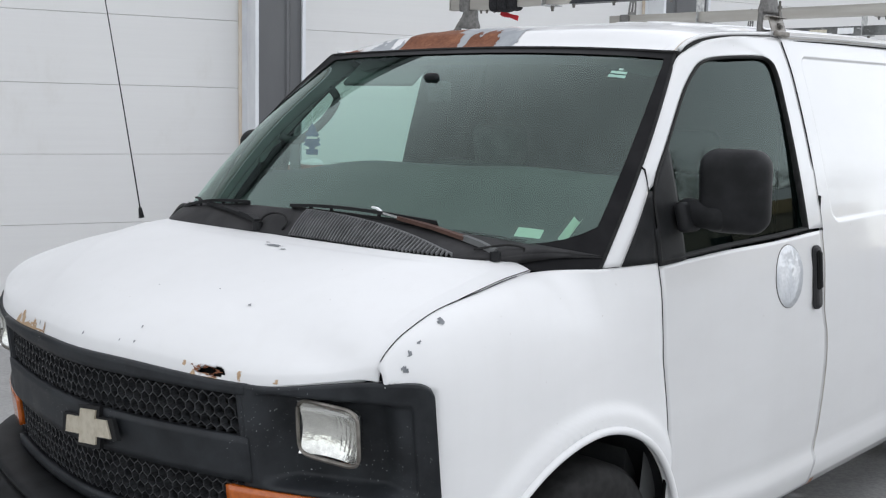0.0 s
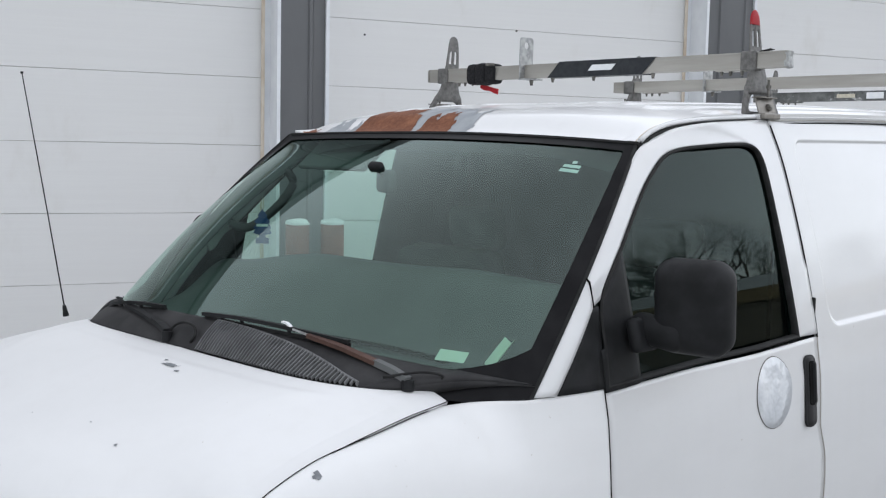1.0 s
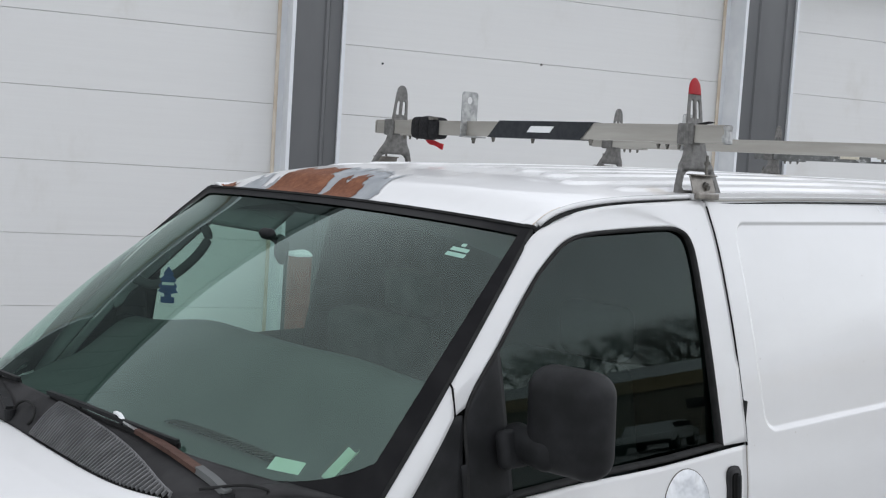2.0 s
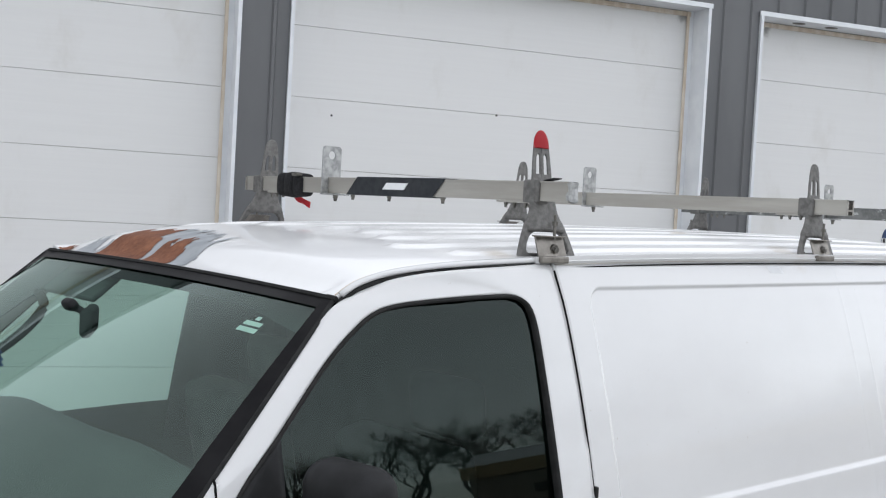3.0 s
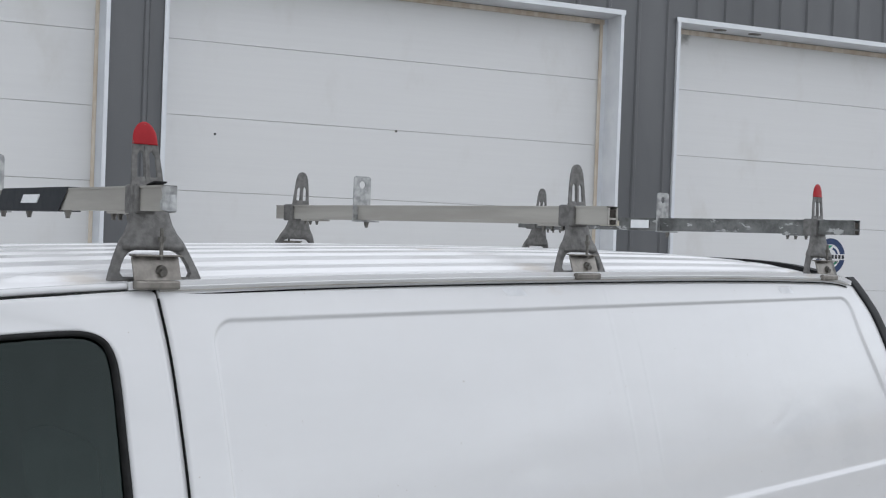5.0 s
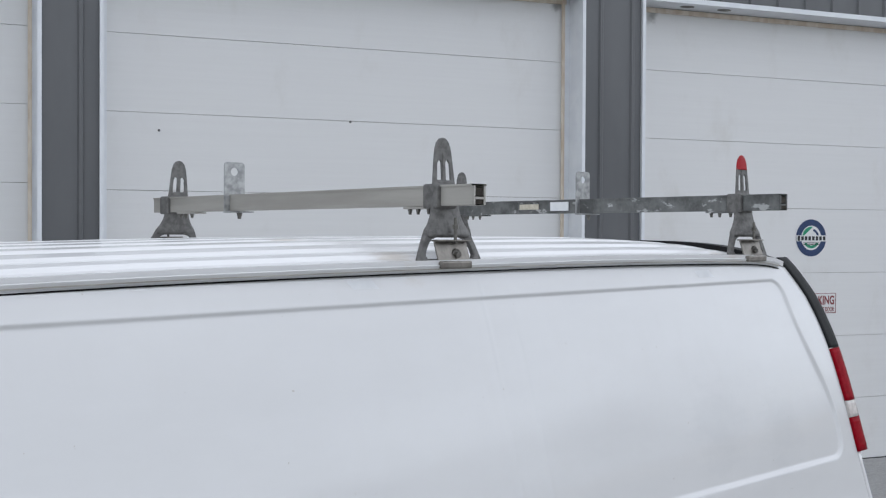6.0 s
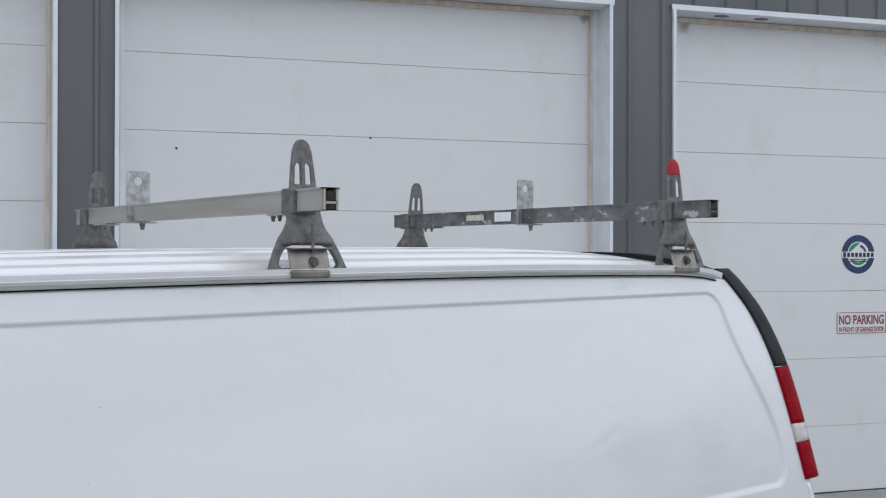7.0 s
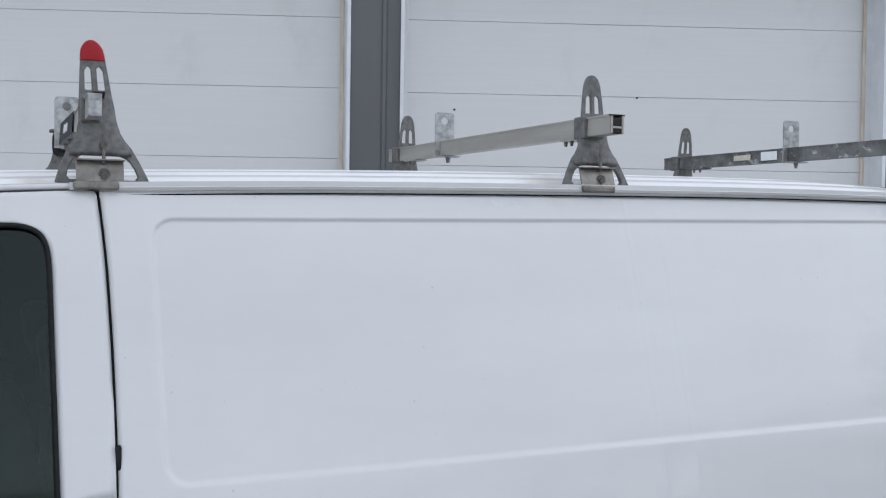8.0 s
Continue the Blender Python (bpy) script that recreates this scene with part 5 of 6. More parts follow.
def build_nose():
    grille = nose_sheet(-0.575, 0.575, 0.943, 0.968, "grille", GRILLE, 0.012, 40, 3, "weathered black grille with honeycomb mesh")
    # near-black sheet gives the mesh its shaded depth
    part("grille_back", grid(lambda u, v: (edge_x(0.57 * (2 * u - 1)) + 0.07, 0.57 * (2 * u - 1), 0.50 + 0.45 * v), 30, 4), SEAM_SHADE, van)
    nose_sheet(-0.575, 0.575, 0.714, 0.832, "grille_bar", GRILLE, 0.016, 40, 6, parent=grille)
    nose_sheet(-0.575, 0.575, 0.545, 0.574, "grille_sill", GRILLE, 0.02, 40, 3, parent=grille)
    for sg in (-1, 1):
        nose_sheet(sg * 0.550, sg * 0.578, 0.70, 0.968, "grille_end", GRILLE, 0.008, 3, 14, parent=grille)
    # honeycomb
    verts, faces = [], []
    def bar(a, b, r=0.0012):
        a, b = Vector(a), Vector(b)
        way = (b - a).normalized()
        s1 = way.cross(Vector((1, 0, 0))).normalized() * r
        s2 = Vector((0.016, 0, 0))
        i = len(verts)
        for p in (a, b):
            verts.extend([p + s1 - s2 * 0.3, p - s1 - s2 * 0.3, p - s1 + s2, p + s1 + s2])
        faces.extend([(i, i + 4, i + 5, i + 1), (i + 1, i + 5, i + 6, i + 2), (i + 2, i + 6, i + 7, i + 3), (i + 3, i + 7, i + 4, i)])
    def put(y, z):
        return (edge_x(y) + 0.004 + 0.12 * (0.98 - z), y, z)
    cw, ch = 0.0290, 0.0275
    for z0, z1 in ((0.834, 0.946), (0.572, 0.716)):
        rows = int((z1 - z0) / ch) + 2
        for r in range(rows):
            for c in range(-22, 23):
                y = c * cw + (cw / 2 if r % 2 else 0)
                z = z0 + r * ch
                if abs(y) > 0.550:
                    continue
                zc = lambda p: (p[0], min(max(p[1], z0), z1))
                segs = [((y, z + 0.72 * ch), (y + cw / 2, z + 0.28 * ch)), ((y, z + 0.72 * ch), (y - cw / 2, z + 0.28 * ch)), ((y - cw / 2, z + 0.28 * ch), (y - cw / 2, z - 0.28 * ch))]
                for a, b in segs:
                    a, b = zc(a), zc(b)
                    if a != b:
                        bar(put(*a), put(*b))
    me = bpy.data.meshes.new("grille_mesh")
    me.from_pydata(verts, [], faces)
    me.materials.append(MESHK)
    ob = new("grille_mesh", me)
    ob.parent = grille
    ob.matrix_parent_inverse = world_of(grille).inverted()
    tagged(ob, "black plastic honeycomb mesh", kind="stuff")
    # plain emblem
    cx = edge_x(0) - 0.002
    tilt = Matrix.Translation((cx, -0.055, 0.775)) @ pose(0, 0, 0, 0, 7, 90)
    wide = [(-0.112, -0.024), (-0.042, -0.024), (-0.034, -0.048), (0.050, -0.048), (0.042, -0.024), (0.112, -0.024), (0.098, 0.024), (0.034, 0.024), (0.026, 0.048), (-0.050, 0.048), (-0.042, 0.024), (-0.098, 0.024)]
    emblem = part("emblem", plate(wide, 0.012, tilt), GOLD, grille, "plain faded gold cross-shaped emblem")
    rim = [(1.16 * x + (0.008 if x > 0 else -0.008), 1.22 * z) for x, z in wide]
    part("emblem_rim", plate(rim, 0.012, Matrix.Translation((cx + 0.005, -0.055, 0.775)) @ pose(0, 0, 0, 0, 7, 90)), BLACK, emblem)
    for sg in (-1, 1):
        def dent(y, z):
            a = abs(y)
            return 0.075 * smooth01(0.59, 0.64, a) * (1 - smooth01(0.925, 0.945, a)) * smooth01(0.705, 0.735, z) * (1 - smooth01(0.940, 0.955, z)) * (1 - 0.75 * smooth01(0.83, 0.92, a))
        bezel = nose_sheet(sg * 0.565, sg * 0.978, 0.700, 0.988, "headlamp_bezel", GRILLE, 0.010, 80, 44, "black headlamp surround with white scuffs", dent, corner=0.030)
        lx, ly, lz = 0.018 if sg < 0 else 0.045, sg * 0.770, 0.872
        turn = Euler((0, 0, radians(-sg * 6))).to_matrix().to_4x4() @ Euler((0, radians(-4), 0)).to_matrix().to_4x4()
        lamp = part("headlamp", box(lx, ly, lz, 0.05, 0.186, 0.140, 0.024, 4, m=turn), LENS, bezel, "rectangular headlamp with cloudy lens", smooth=True)
        bowl = grid(lambda u, v: turn @ Vector((0.024 - 0.044 * (0.55 * abs(2 * u - 1) ** 2.4 + 0.45 * abs(2 * v - 1) ** 2.0) + 0.0005 * math.sin(75 * u) * smooth01(0.10, 0.16, v) * (1 - smooth01(0.62, 0.66, v)) + 0.003 * smooth01(0.80, 0.83, v), 0.090 * (2 * u - 1), 0.067 * (2 * v - 1))) + Vector((lx, ly, lz)), 72, 40)
        part("reflector", bowl, REFLECTOR, lamp, smooth=True)
        part("lamp_ring", tube([turn @ Vector((-0.012, 0.095 * math.copysign(abs(math.cos(a)) ** 0.35, math.cos(a)), 0.071 * math.copysign(abs(math.sin(a)) ** 0.35, math.sin(a)))) + Vector((lx, ly, lz)) for a in [2 * math.pi * k / 48 for k in range(49)]], 0.0052, 6), STAINLESS, lamp)
        nose_sheet(0.575 if sg > 0 else -0.50, sg * 0.955, 0.600, 0.696, "turn_lamp", AMBER, 0.014, 30, 5, "amber turn signal lens")
        nose_sheet(0.570 if sg > 0 else -0.49, sg * 0.962, 0.58, 0.698, "lamp_tray", GRILLE, -0.004, 30, 5)
    def bumper(u, v):
        y = (2 * u - 1) * 0.99
        z = 0.28 + 0.215 * v
        return (edge_x(y) - 0.10 + 0.05 * (2 * v - 1) ** 4 + 0.08 * abs(y) ** 6, y, z)
    part("front_bumper", grid(bumper, 50, 12), BLACK, van, "black front bumper", smooth=True, thick=0.03)
    part("bumper_top", grid(lambda u, v: (edge_x((2 * u - 1) * 0.98) - 0.055 + 0.07 * abs(2 * u - 1) ** 6 + 0.13 * v, (2 * u - 1) * 0.98, 0.497 + 0.012 * math.sin(3 * v)), 50, 6), BLACK, van, smooth=True, thick=0.02)


build_nose()


# ---- faded tape marks below the gutter
for x in (3.348, 4.735):
    mark = grid(lambda u, v: side(x - 0.04 + 0.08 * u - 0.02 * v, 1.930 + 0.022 * v, -1, 0.0006), 20, 8,
                keep=lambda c: 0.9 * noise.noise(c * 60) + 0.45 > 0)
    part("tape_mark", mark, WORN, van, "faint grey mark of old tape")


def sill_rust():
    f = lambda u, v: side(2.24 + 0.09 * u, 0.246 + 0.05 * v, -1, 0.003)
    bm = grid(f, 40, 24, keep=lambda c: 0.5 * noise.noise(c * 45) + 0.35 * noise.noise(c * 110) + 0.25 - abs(c.x - 2.29) * 9 - (c.z - 0.25) * 6 > 0)
    part("sill_rust", bm, RUST, van, "rust at the foot of the door gap")


sill_rust()


# ---- cowl and wipers
def cowl_pt(u, w, out=0.0):
    """u from -1 (driver) to 1, w from the hood to the glass."""
    v = (u * 0.94 + 1) / 2
    a = hood_pt(1.0, v) + Vector((0.004, 0, -0.004))
    vb = 0.095 - 0.05 * abs(u) ** 3
    b = screen(u, vb, 0.010)
    p = a.lerp(b, w)
    p.z += 0.008 * math.sin(math.pi * w) + out
    return p


def build_cowl():
    cowl = part("cowl", grid(lambda u, w: cowl_pt(2 * u - 1, w), 70, 14), COWLB, van, "faded black plastic cowl below the windscreen", smooth=True, thick=0.012)
    hi = lambda f: 0.10 + 0.84 * (1 - f ** 2.2)
    # near-black sheet laid on the cowl paints the shade between slats
    part("vent_well", grid(lambda f, w: cowl_pt((-0.085 - 0.745 * f) / (1 + 0.2 * w * hi(f)), 0.02 + (hi(f) - 0.02) * w, 0.0012), 40, 8), SEAM_SHADE, cowl)
    for k in range(49):
        f = k / 48
        u = -0.085 - 0.745 * f
        pts = [cowl_pt(u / (1 + 0.2 * w * hi(f)), 0.02 + (hi(f) - 0.02) * w, 0.005) for w in (0, 0.25, 0.5, 0.75, 1)]
        part("slat", strip(pts, 0.0030, 0.012), VENT, cowl)
    rim = [cowl_pt((-0.085 - 0.745 * f) / (1 + 0.2 * hi(f)), hi(f), 0.005) for f in [k / 24 for k in range(25)]]
    part("vent_rim", tube(rim, 0.0045, 6), VENT, cowl, smooth=True)
    for sg in (-1, 1):
        part("cowl_end", grid(lambda u, w: cowl_pt(sg * (0.84 + 0.155 * u), w, 0.004 + (0.006 if sg < 0 else 0.024) * math.sin(math.pi * u) ** 0.7 * math.sin(math.pi * w)), 12, 10), COWLB, cowl, smooth=True, thick=0.01)


def wiper(u_piv, w_piv, tip, blade_a, blade_b, worn, name):
    """An arm from its pivot on the cowl to the middle of its blade, which lies on the glass."""
    piv = cowl_pt(u_piv, w_piv, 0.012)
    mid = screen(*tip, 0.030)
    arm = part(name, tube([piv - Vector((0, 0, 0.015)), piv + Vector((0, 0, 0.012))], 0.016, 14), BLACK, van, "windscreen wiper with a weathered arm")
    pts = [piv + Vector((0, 0, 0.012)), piv.lerp(mid, 0.12) + Vector((0, 0, 0.018)), piv.lerp(mid, 0.5) + Vector((0, 0, 0.014)), piv.lerp(mid, 0.86), mid]
    part("arm_base", strip(pts[:2] + [piv.lerp(mid, 0.25) + Vector((0, 0, 0.018))], 0.022, 0.016), BLACK if not worn else PILLAR, arm)
    part("arm_rod", strip([piv.lerp(mid, 0.24) + Vector((0, 0, 0.017)), pts[2], piv.lerp(mid, 0.80) + Vector((0, 0, 0.004))], 0.025, 0.011), RUST_DARK if worn else BLACK, arm, "rust-brown arm with the paint gone" if worn else "")
    part("arm_neck", strip([piv.lerp(mid, 0.79) + Vector((0, 0, 0.005)), piv.lerp(mid, 0.97)], 0.011, 0.006), GALV if worn else BLACK, arm, "flaking pale neck" if worn else "")
    part("arm_hook", strip([piv.lerp(mid, 0.95), mid + Vector((0.002, 0, 0.007)), mid + Vector((-0.002, 0.016, 0.009))], 0.011, 0.005), WHITE_LABEL if worn else BLACK, arm, "pale bent clip" if worn else "")
    blade = [Vector(screen(blade_a[0] + (blade_b[0] - blade_a[0]) * k / 12, blade_a[1] + (blade_b[1] - blade_a[1]) * k / 12, 0.008)) for k in range(13)]
    part("blade_rubber", strip(blade, 0.007, 0.014), RUBBER, arm)
    spine = [p + Vector((-0.006, 0, 0.010 + 0.012 * math.sin(math.pi * k / 12))) for k, p in enumerate(blade)]
    part("blade_spine", strip(spine, 0.013, 0.010), BLACK, arm)
    for k in (2, 4, 8, 10):
        part("blade_claw", strip([spine[k], blade[k] + Vector((0, 0, 0.004))], 0.010, 0.005), BLACK, arm)


build_cowl()
wiper(-0.925, 0.10, (-0.365, 0.108), (0.02, 0.098), (-0.57, 0.098), True, "wiper")
wiper(0.12, 0.12, (0.56, 0.08), (0.70, 0.055), (0.25, 0.095), False, "wiper")
hose = glide([cowl_pt(0.12, 0.18, 0.010), cowl_pt(0.10, 0.34, 0.020), cowl_pt(0.05, 0.42, 0.026), cowl_pt(-0.01, 0.38, 0.024), cowl_pt(-0.035, 0.26, 0.014), cowl_pt(-0.02, 0.16, 0.004)])
part("washer_hose", tube(hose, 0.004, 6), RUBBER, van, smooth=True)
hose = glide([cowl_pt(-0.86, 0.16, 0.020), cowl_pt(-0.90, 0.34, 0.028), cowl_pt(-0.945, 0.34, 0.024), cowl_pt(-0.965, 0.14, 0.014), cowl_pt(-0.955, 0.04, 0.004)])
part("washer_hose", tube(hose, 0.0035, 6), RUBBER, van, smooth=True)


# ---- aerial
def build_aerial():
    base = Vector((0.541, 0.808, 1.232))
    tip = Vector((0.396, 0.797, 2.045))
    a = part("aerial", tube([base, base.lerp(tip, 0.02), base.lerp(tip, 0.045)], 0.011, 12, taper=0.006), BLACK, van, "thin black whip aerial", smooth=True)
    part("whip", tube([base.lerp(tip, 0.03), base.lerp(tip, 0.5), tip], 0.0026, 8, taper=0.0018), BLACK, a)
    part("ball_tip", tube([tip, tip + (tip - base) * 0.008], 0.005, 8), BLACK, a)


build_aerial()


# ---- wheels
def build_wheel(x, sg):
    r, w = 0.365, 0.23
    c = Vector((x, sg * 0.845, ground_z(x, sg * 0.85) + r - 0.004))
    bm = bmesh.new()
    prof = [(0.205, -0.10), (0.23, -0.115), (0.31, -0.118), (0.345, -0.105), (0.362, -0.085), (0.365, 0.0), (0.362, 0.085), (0.345, 0.105), (0.31, 0.118), (0.23, 0.115), (0.205, 0.10)]
    n = 48
    rows = [[bm.verts.new((c.x + q * math.cos(2 * math.pi * k / n), c.y + o, c.z + q * math.sin(2 * math.pi * k / n))) for q, o in prof] for k in range(n)]
    for k in range(n):
        for j in range(len(prof) - 1):
            bm.faces.new((rows[k][j], rows[(k + 1) % n][j], rows[(k + 1) % n][j + 1], rows[k][j + 1]))
    wheel = part("wheel", bm, RUBBER, van, "black tyre on a steel rim", smooth=True)
    bm = bmesh.new()
    rings = []
    for q, o in ((0.208, 0.10), (0.19, 0.06), (0.15, 0.045), (0.10, 0.085), (0.05, 0.095)):
        rings.append([bm.verts.new((c.x + q * math.cos(2 * math.pi * k / n), c.y + sg * o, c.z + q * math.sin(2 * math.pi * k / n))) for k in range(n)])
    for a, b in zip(rings, rings[1:]):
        for k in range(n):
            bm.faces.new((a[k], a[(k + 1) % n], b[(k + 1) % n], b[k]))
    bm.faces.new(rings[-1])
    part("rim", bm, STEEL, wheel, smooth=True)


for x in (0.87, 4.30):
    for sg in (-1, 1):
        build_wheel(x, sg)
part("underbody", box(2.75, 0, 0.30, 5.1, 1.1, 0.10, 0.02), SEAM_SHADE, van, "dark underbody")
part("cargo_floor", box(3.3, 0, 0.42, 4.2, 1.80, 0.05), TRIM_DARK, van)


# ---- cab interior
def build_cab():
    def dash(u, v):
        y = (2 * v - 1) * 0.84
        x0 = glass_base(y).x + 0.06
        x = x0 + (1.235 - x0) * min(1, u / 0.85)
        z = 1.205 + 0.055 * smooth01(0.0, 0.35, u) + (0.195 - 0.065 * smooth01(0.25, 0.84, y)) * smooth01(0.30, 0.80, u) + 0.012 * math.exp(-((y + 0.44) / 0.2) ** 2) * smooth01(0.4, 0.75, u)
        if u > 0.85:
            k = (u - 0.85) / 0.15
            x += 0.05 * math.sin(k * math.pi / 2)
            z -= 0.30 * k * k
        return (x, y, z)
    d = part("dashboard", grid(dash, 40, 60), DASH, van, "grey plastic dashboard", smooth=True)
    for k in range(30):
        y = -0.16 - 0.50 * k / 30
        x = 0.82 - 0.12 * (y + 0.10)
        # near-black bars on the dash paint the shade of the slots
        part("vent_slot", box(x + 0.02, y, dash((x + 0.02 - glass_base(y).x - 0.06) / (1.235 - glass_base(y).x - 0.06) * 0.85, (y / 0.84 + 1) / 2)[2] + 0.004, 0.055, 0.010, 0.004), SEAM_SHADE, d)
    part("footwell", box(1.25, 0, 0.75, 0.10, 1.7, 0.75), TRIM_DARK, van)
    part("bulkhead", box(2.42, 0, 1.15, 0.03, 1.46, 1.6), TRIM_DARK, van, "dark grey bulkhead behind the seats")
    for sg in (-1, 1):
        def trim_fn(u, v):
            z = 1.15 + 0.74 * v
            x = (2.030 if sg > 0 else 2.20) + 0.02 * (1 - v) * (-1 if sg > 0 else 0) + 0.40 * u
            return side(x, z, sg, -0.045)
        part("pillar_trim", grid(trim_fn, 6, 10), TRIM_DARK, van, smooth=True, thick=0.02)
    for y in (-0.46, 0.46):
        s = part("cab_seat", box(2.08, y, 1.10, 0.16, 0.50, 0.66, 0.05, 4, m=Euler((0, radians(-12), 0)).to_matrix().to_4x4()), SEAT, van, "grey cloth cab seat", smooth=True)
        part("seat_cushion", box(1.80, y, 0.76, 0.50, 0.52, 0.16, 0.05, 4), SEAT, s, smooth=True)
        part("headrest", box(2.185, y, 1.50, 0.10, 0.27, 0.18, 0.04, 4, m=Euler((0, radians(-8), 0)).to_matrix().to_4x4()), SEAT, s, smooth=True)
    # steering wheel
    c = Vector((1.42, -0.46, 1.20))
    ring = []
    for k in range(49):
        a = 2 * math.pi * k / 48
        ring.append(c + Vector((0.19 * math.sin(a) * 0.42, 0.19 * math.cos(a), 0.19 * math.sin(a) * 0.90)))
    sw = part("steering_wheel", tube(ring, 0.014, 8), BLACK, van, "black steering wheel", smooth=True)
    part("wheel_hub", box(c.x - 0.005, c.y, c.z - 0.005, 0.05, 0.16, 0.12, 0.02, 3, m=Euler((0, radians(25), 0)).to_matrix().to_4x4()), BLACK, sw, smooth=True)
    for dy in (-1, 1):
        part("spoke", strip([c + Vector((0, dy * 0.07, 0)), c + Vector((0, dy * 0.185, 0.01))], 0.012, 0.03), BLACK, sw)
    part("column", tube([c, c + Vector((-0.25, 0, -0.12))], 0.04, 12), TRIM_DARK, sw, smooth=True)
    # grab handle on the passenger pillar
    a, b = side(1.20, 1.53, 1, -0.075), side(1.42, 1.735, 1, -0.075)
    bow = Vector((0.048, -0.045, -0.045))
    pts = [a, a.lerp(b, 0.08) + bow * 0.75, a.lerp(b, 0.3) + bow, a.lerp(b, 0.65) + bow, a.lerp(b, 0.92) + bow * 0.7, b]
    part("grab_handle", tube(glide(pts), 0.017, 10), TRIM_DARK, van, "grey grab handle on the pillar", smooth=True)
    # rear-view mirror and visors
    m = part("inside_mirror", box(1.292, 0.040, 1.716, 0.034, 0.19, 0.080, 0.016, 4, m=Euler((0, 0, radians(-30))).to_matrix().to_4x4()), TRIM_DARK, van, "dark grey rear-view mirror", smooth=True)
    part("mirror_stalk", tube([(1.285, 0.03, 1.728), (1.258, 0.025, 1.748), (1.232, 0.018, 1.760)], 0.011, 8), BLACK, m, smooth=True)
    part("stalk_foot", box(1.224, 0.015, 1.765, 0.03, 0.060, 0.034, 0.012, 3, m=Euler((0, radians(-35), 0)).to_matrix().to_4x4()), BLACK, m, smooth=True)
    for y, w in ((0.47, 0.38), (-0.42, 0.40)):
        part("sun_visor", box(1.470 if y > 0 else 1.62, y, 1.800 if y > 0 else 1.855, 0.17, w, 0.020, 0.008, 2, m=Euler((0, radians(-40 if y > 0 else -8), 0)).to_matrix().to_4x4()), PILLAR, van, "grey fold-down sun visor", smooth=True)


build_cab()


def build_cab_clutter():
    p = Vector((1.262, 0.742, 1.60))
    f = thing("air_freshener", p.x, p.y, p.z, "blue tree-shaped card air freshener hanging from the grab handle", "air freshener")
    tree = [(-0.012, -0.115), (0.012, -0.115), (0.012, -0.098), (0.036, -0.090), (0.026, -0.078), (0.034, -0.070), (0.022, -0.055), (0.030, -0.048), (0.014, -0.030), (0.018, -0.024), (0.0, 0.0),
            (-0.018, -0.024), (-0.014, -0.030), (-0.030, -0.048), (-0.022, -0.055), (-0.034, -0.070), (-0.026, -0.078), (-0.036, -0.090), (-0.012, -0.098)]
    at = Matrix.Translation(p + Vector((0, 0, -0.012))) @ pose(0, 0, 0, 0, 0, -42)
    part("card", plate(tree, 0.002, at @ pose(0, 0, 0)), BLUE, f)
    part("base_card", plate([(-0.024, -0.130), (0.024, -0.130), (0.024, -0.108), (-0.024, -0.108)], 0.003, at), BLUE, f)
    part("white_band", plate([(-0.022, -0.066), (0.022, -0.066), (0.022, -0.056), (-0.022, -0.056)], 0.004, at), WHITE_LABEL, f)
    part("cord", tube([p + Vector((0, 0, 0.05)), p + Vector((0, 0, -0.012))], 0.0012, 5), WHITE_LABEL, f)
    # papers on the dash and stickers on the glass
    def lay(u0, u1, v0, v1, out):
        return grid(lambda a, b: screen(u0 + (u1 - u0) * a, v0 + (v1 - v0) * b, out), 6, 4)
    s = part("slip_of_paper", lay(-0.772, -0.838, 0.102, 0.136, -0.006), PAPER)
    tagged(s, "pale green slip of paper behind the windscreen", "paper")
    bm = grid(lambda a, b: screen(-0.900 + 0.022 * a - 0.014 * b, 0.112 + 0.090 * b, -0.008 - 0.02 * math.sin(math.pi * a)), 8, 8)
    tagged(part("curled_paper", bm, PAPER, smooth=True), "curled pale green paper standing behind the windscreen", "paper")
    s = part("service_sticker", lay(-0.768, -0.838, 0.834, 0.850, -0.003), WHITE_LABEL)
    tagged(s, "small white sticker inside the windscreen top corner", "sticker")
    part("sticker_row", lay(-0.770, -0.836, 0.857, 0.872, -0.003), WHITE_LABEL, s)
    part("sticker_dot", lay(-0.795, -0.813, 0.878, 0.891, -0.003), WHITE_LABEL, s)


build_cab_clutter()


# the van's middle lies a hand's breadth beyond the axis it was drawn on
for ob in van.children_recursive:
    if ob.type == "MESH":
        for v in ob.data.vertices:
            wider = 1.0 + (0.04 * smooth01(0.5, 0.1, v.co.x) + 0.03 * smooth01(0.5, 0.3, v.co.x) * smooth01(1.0, 0.97, v.co.z) * smooth01(0.2, 0.6, v.co.y) if v.co.y > 0 else 0.0)
            v.co.y = 0.03 + 1.0353 * v.co.y * wider


# ---------------------------------------------------------------- the ladder racks
HALF_POST = [(0.113, 0.0), (0.104, 0.024), (0.092, 0.052), (0.080, 0.076), (0.074, 0.088), (0.061, 0.104), (0.051, 0.124), (0.045, 0.150), (0.042, 0.185), (0.038, 0.220), (0.0325, 0.275),
             (0.0275, 0.312), (0.021, 0.330), (0.012, 0.340), (0.0, 0.343)]
POST = HALF_POST + [(-x, z) for x, z in reversed(HALF_POST[:-1])]
ARCHWAY = [(0.078, 0.009), (0.084, 0.018), (0.079, 0.034), (0.069, 0.052), (0.058, 0.062), (0.044, 0.067)]
ARCHWAY = ARCHWAY + [(-x, z) for x, z in reversed(ARCHWAY)]
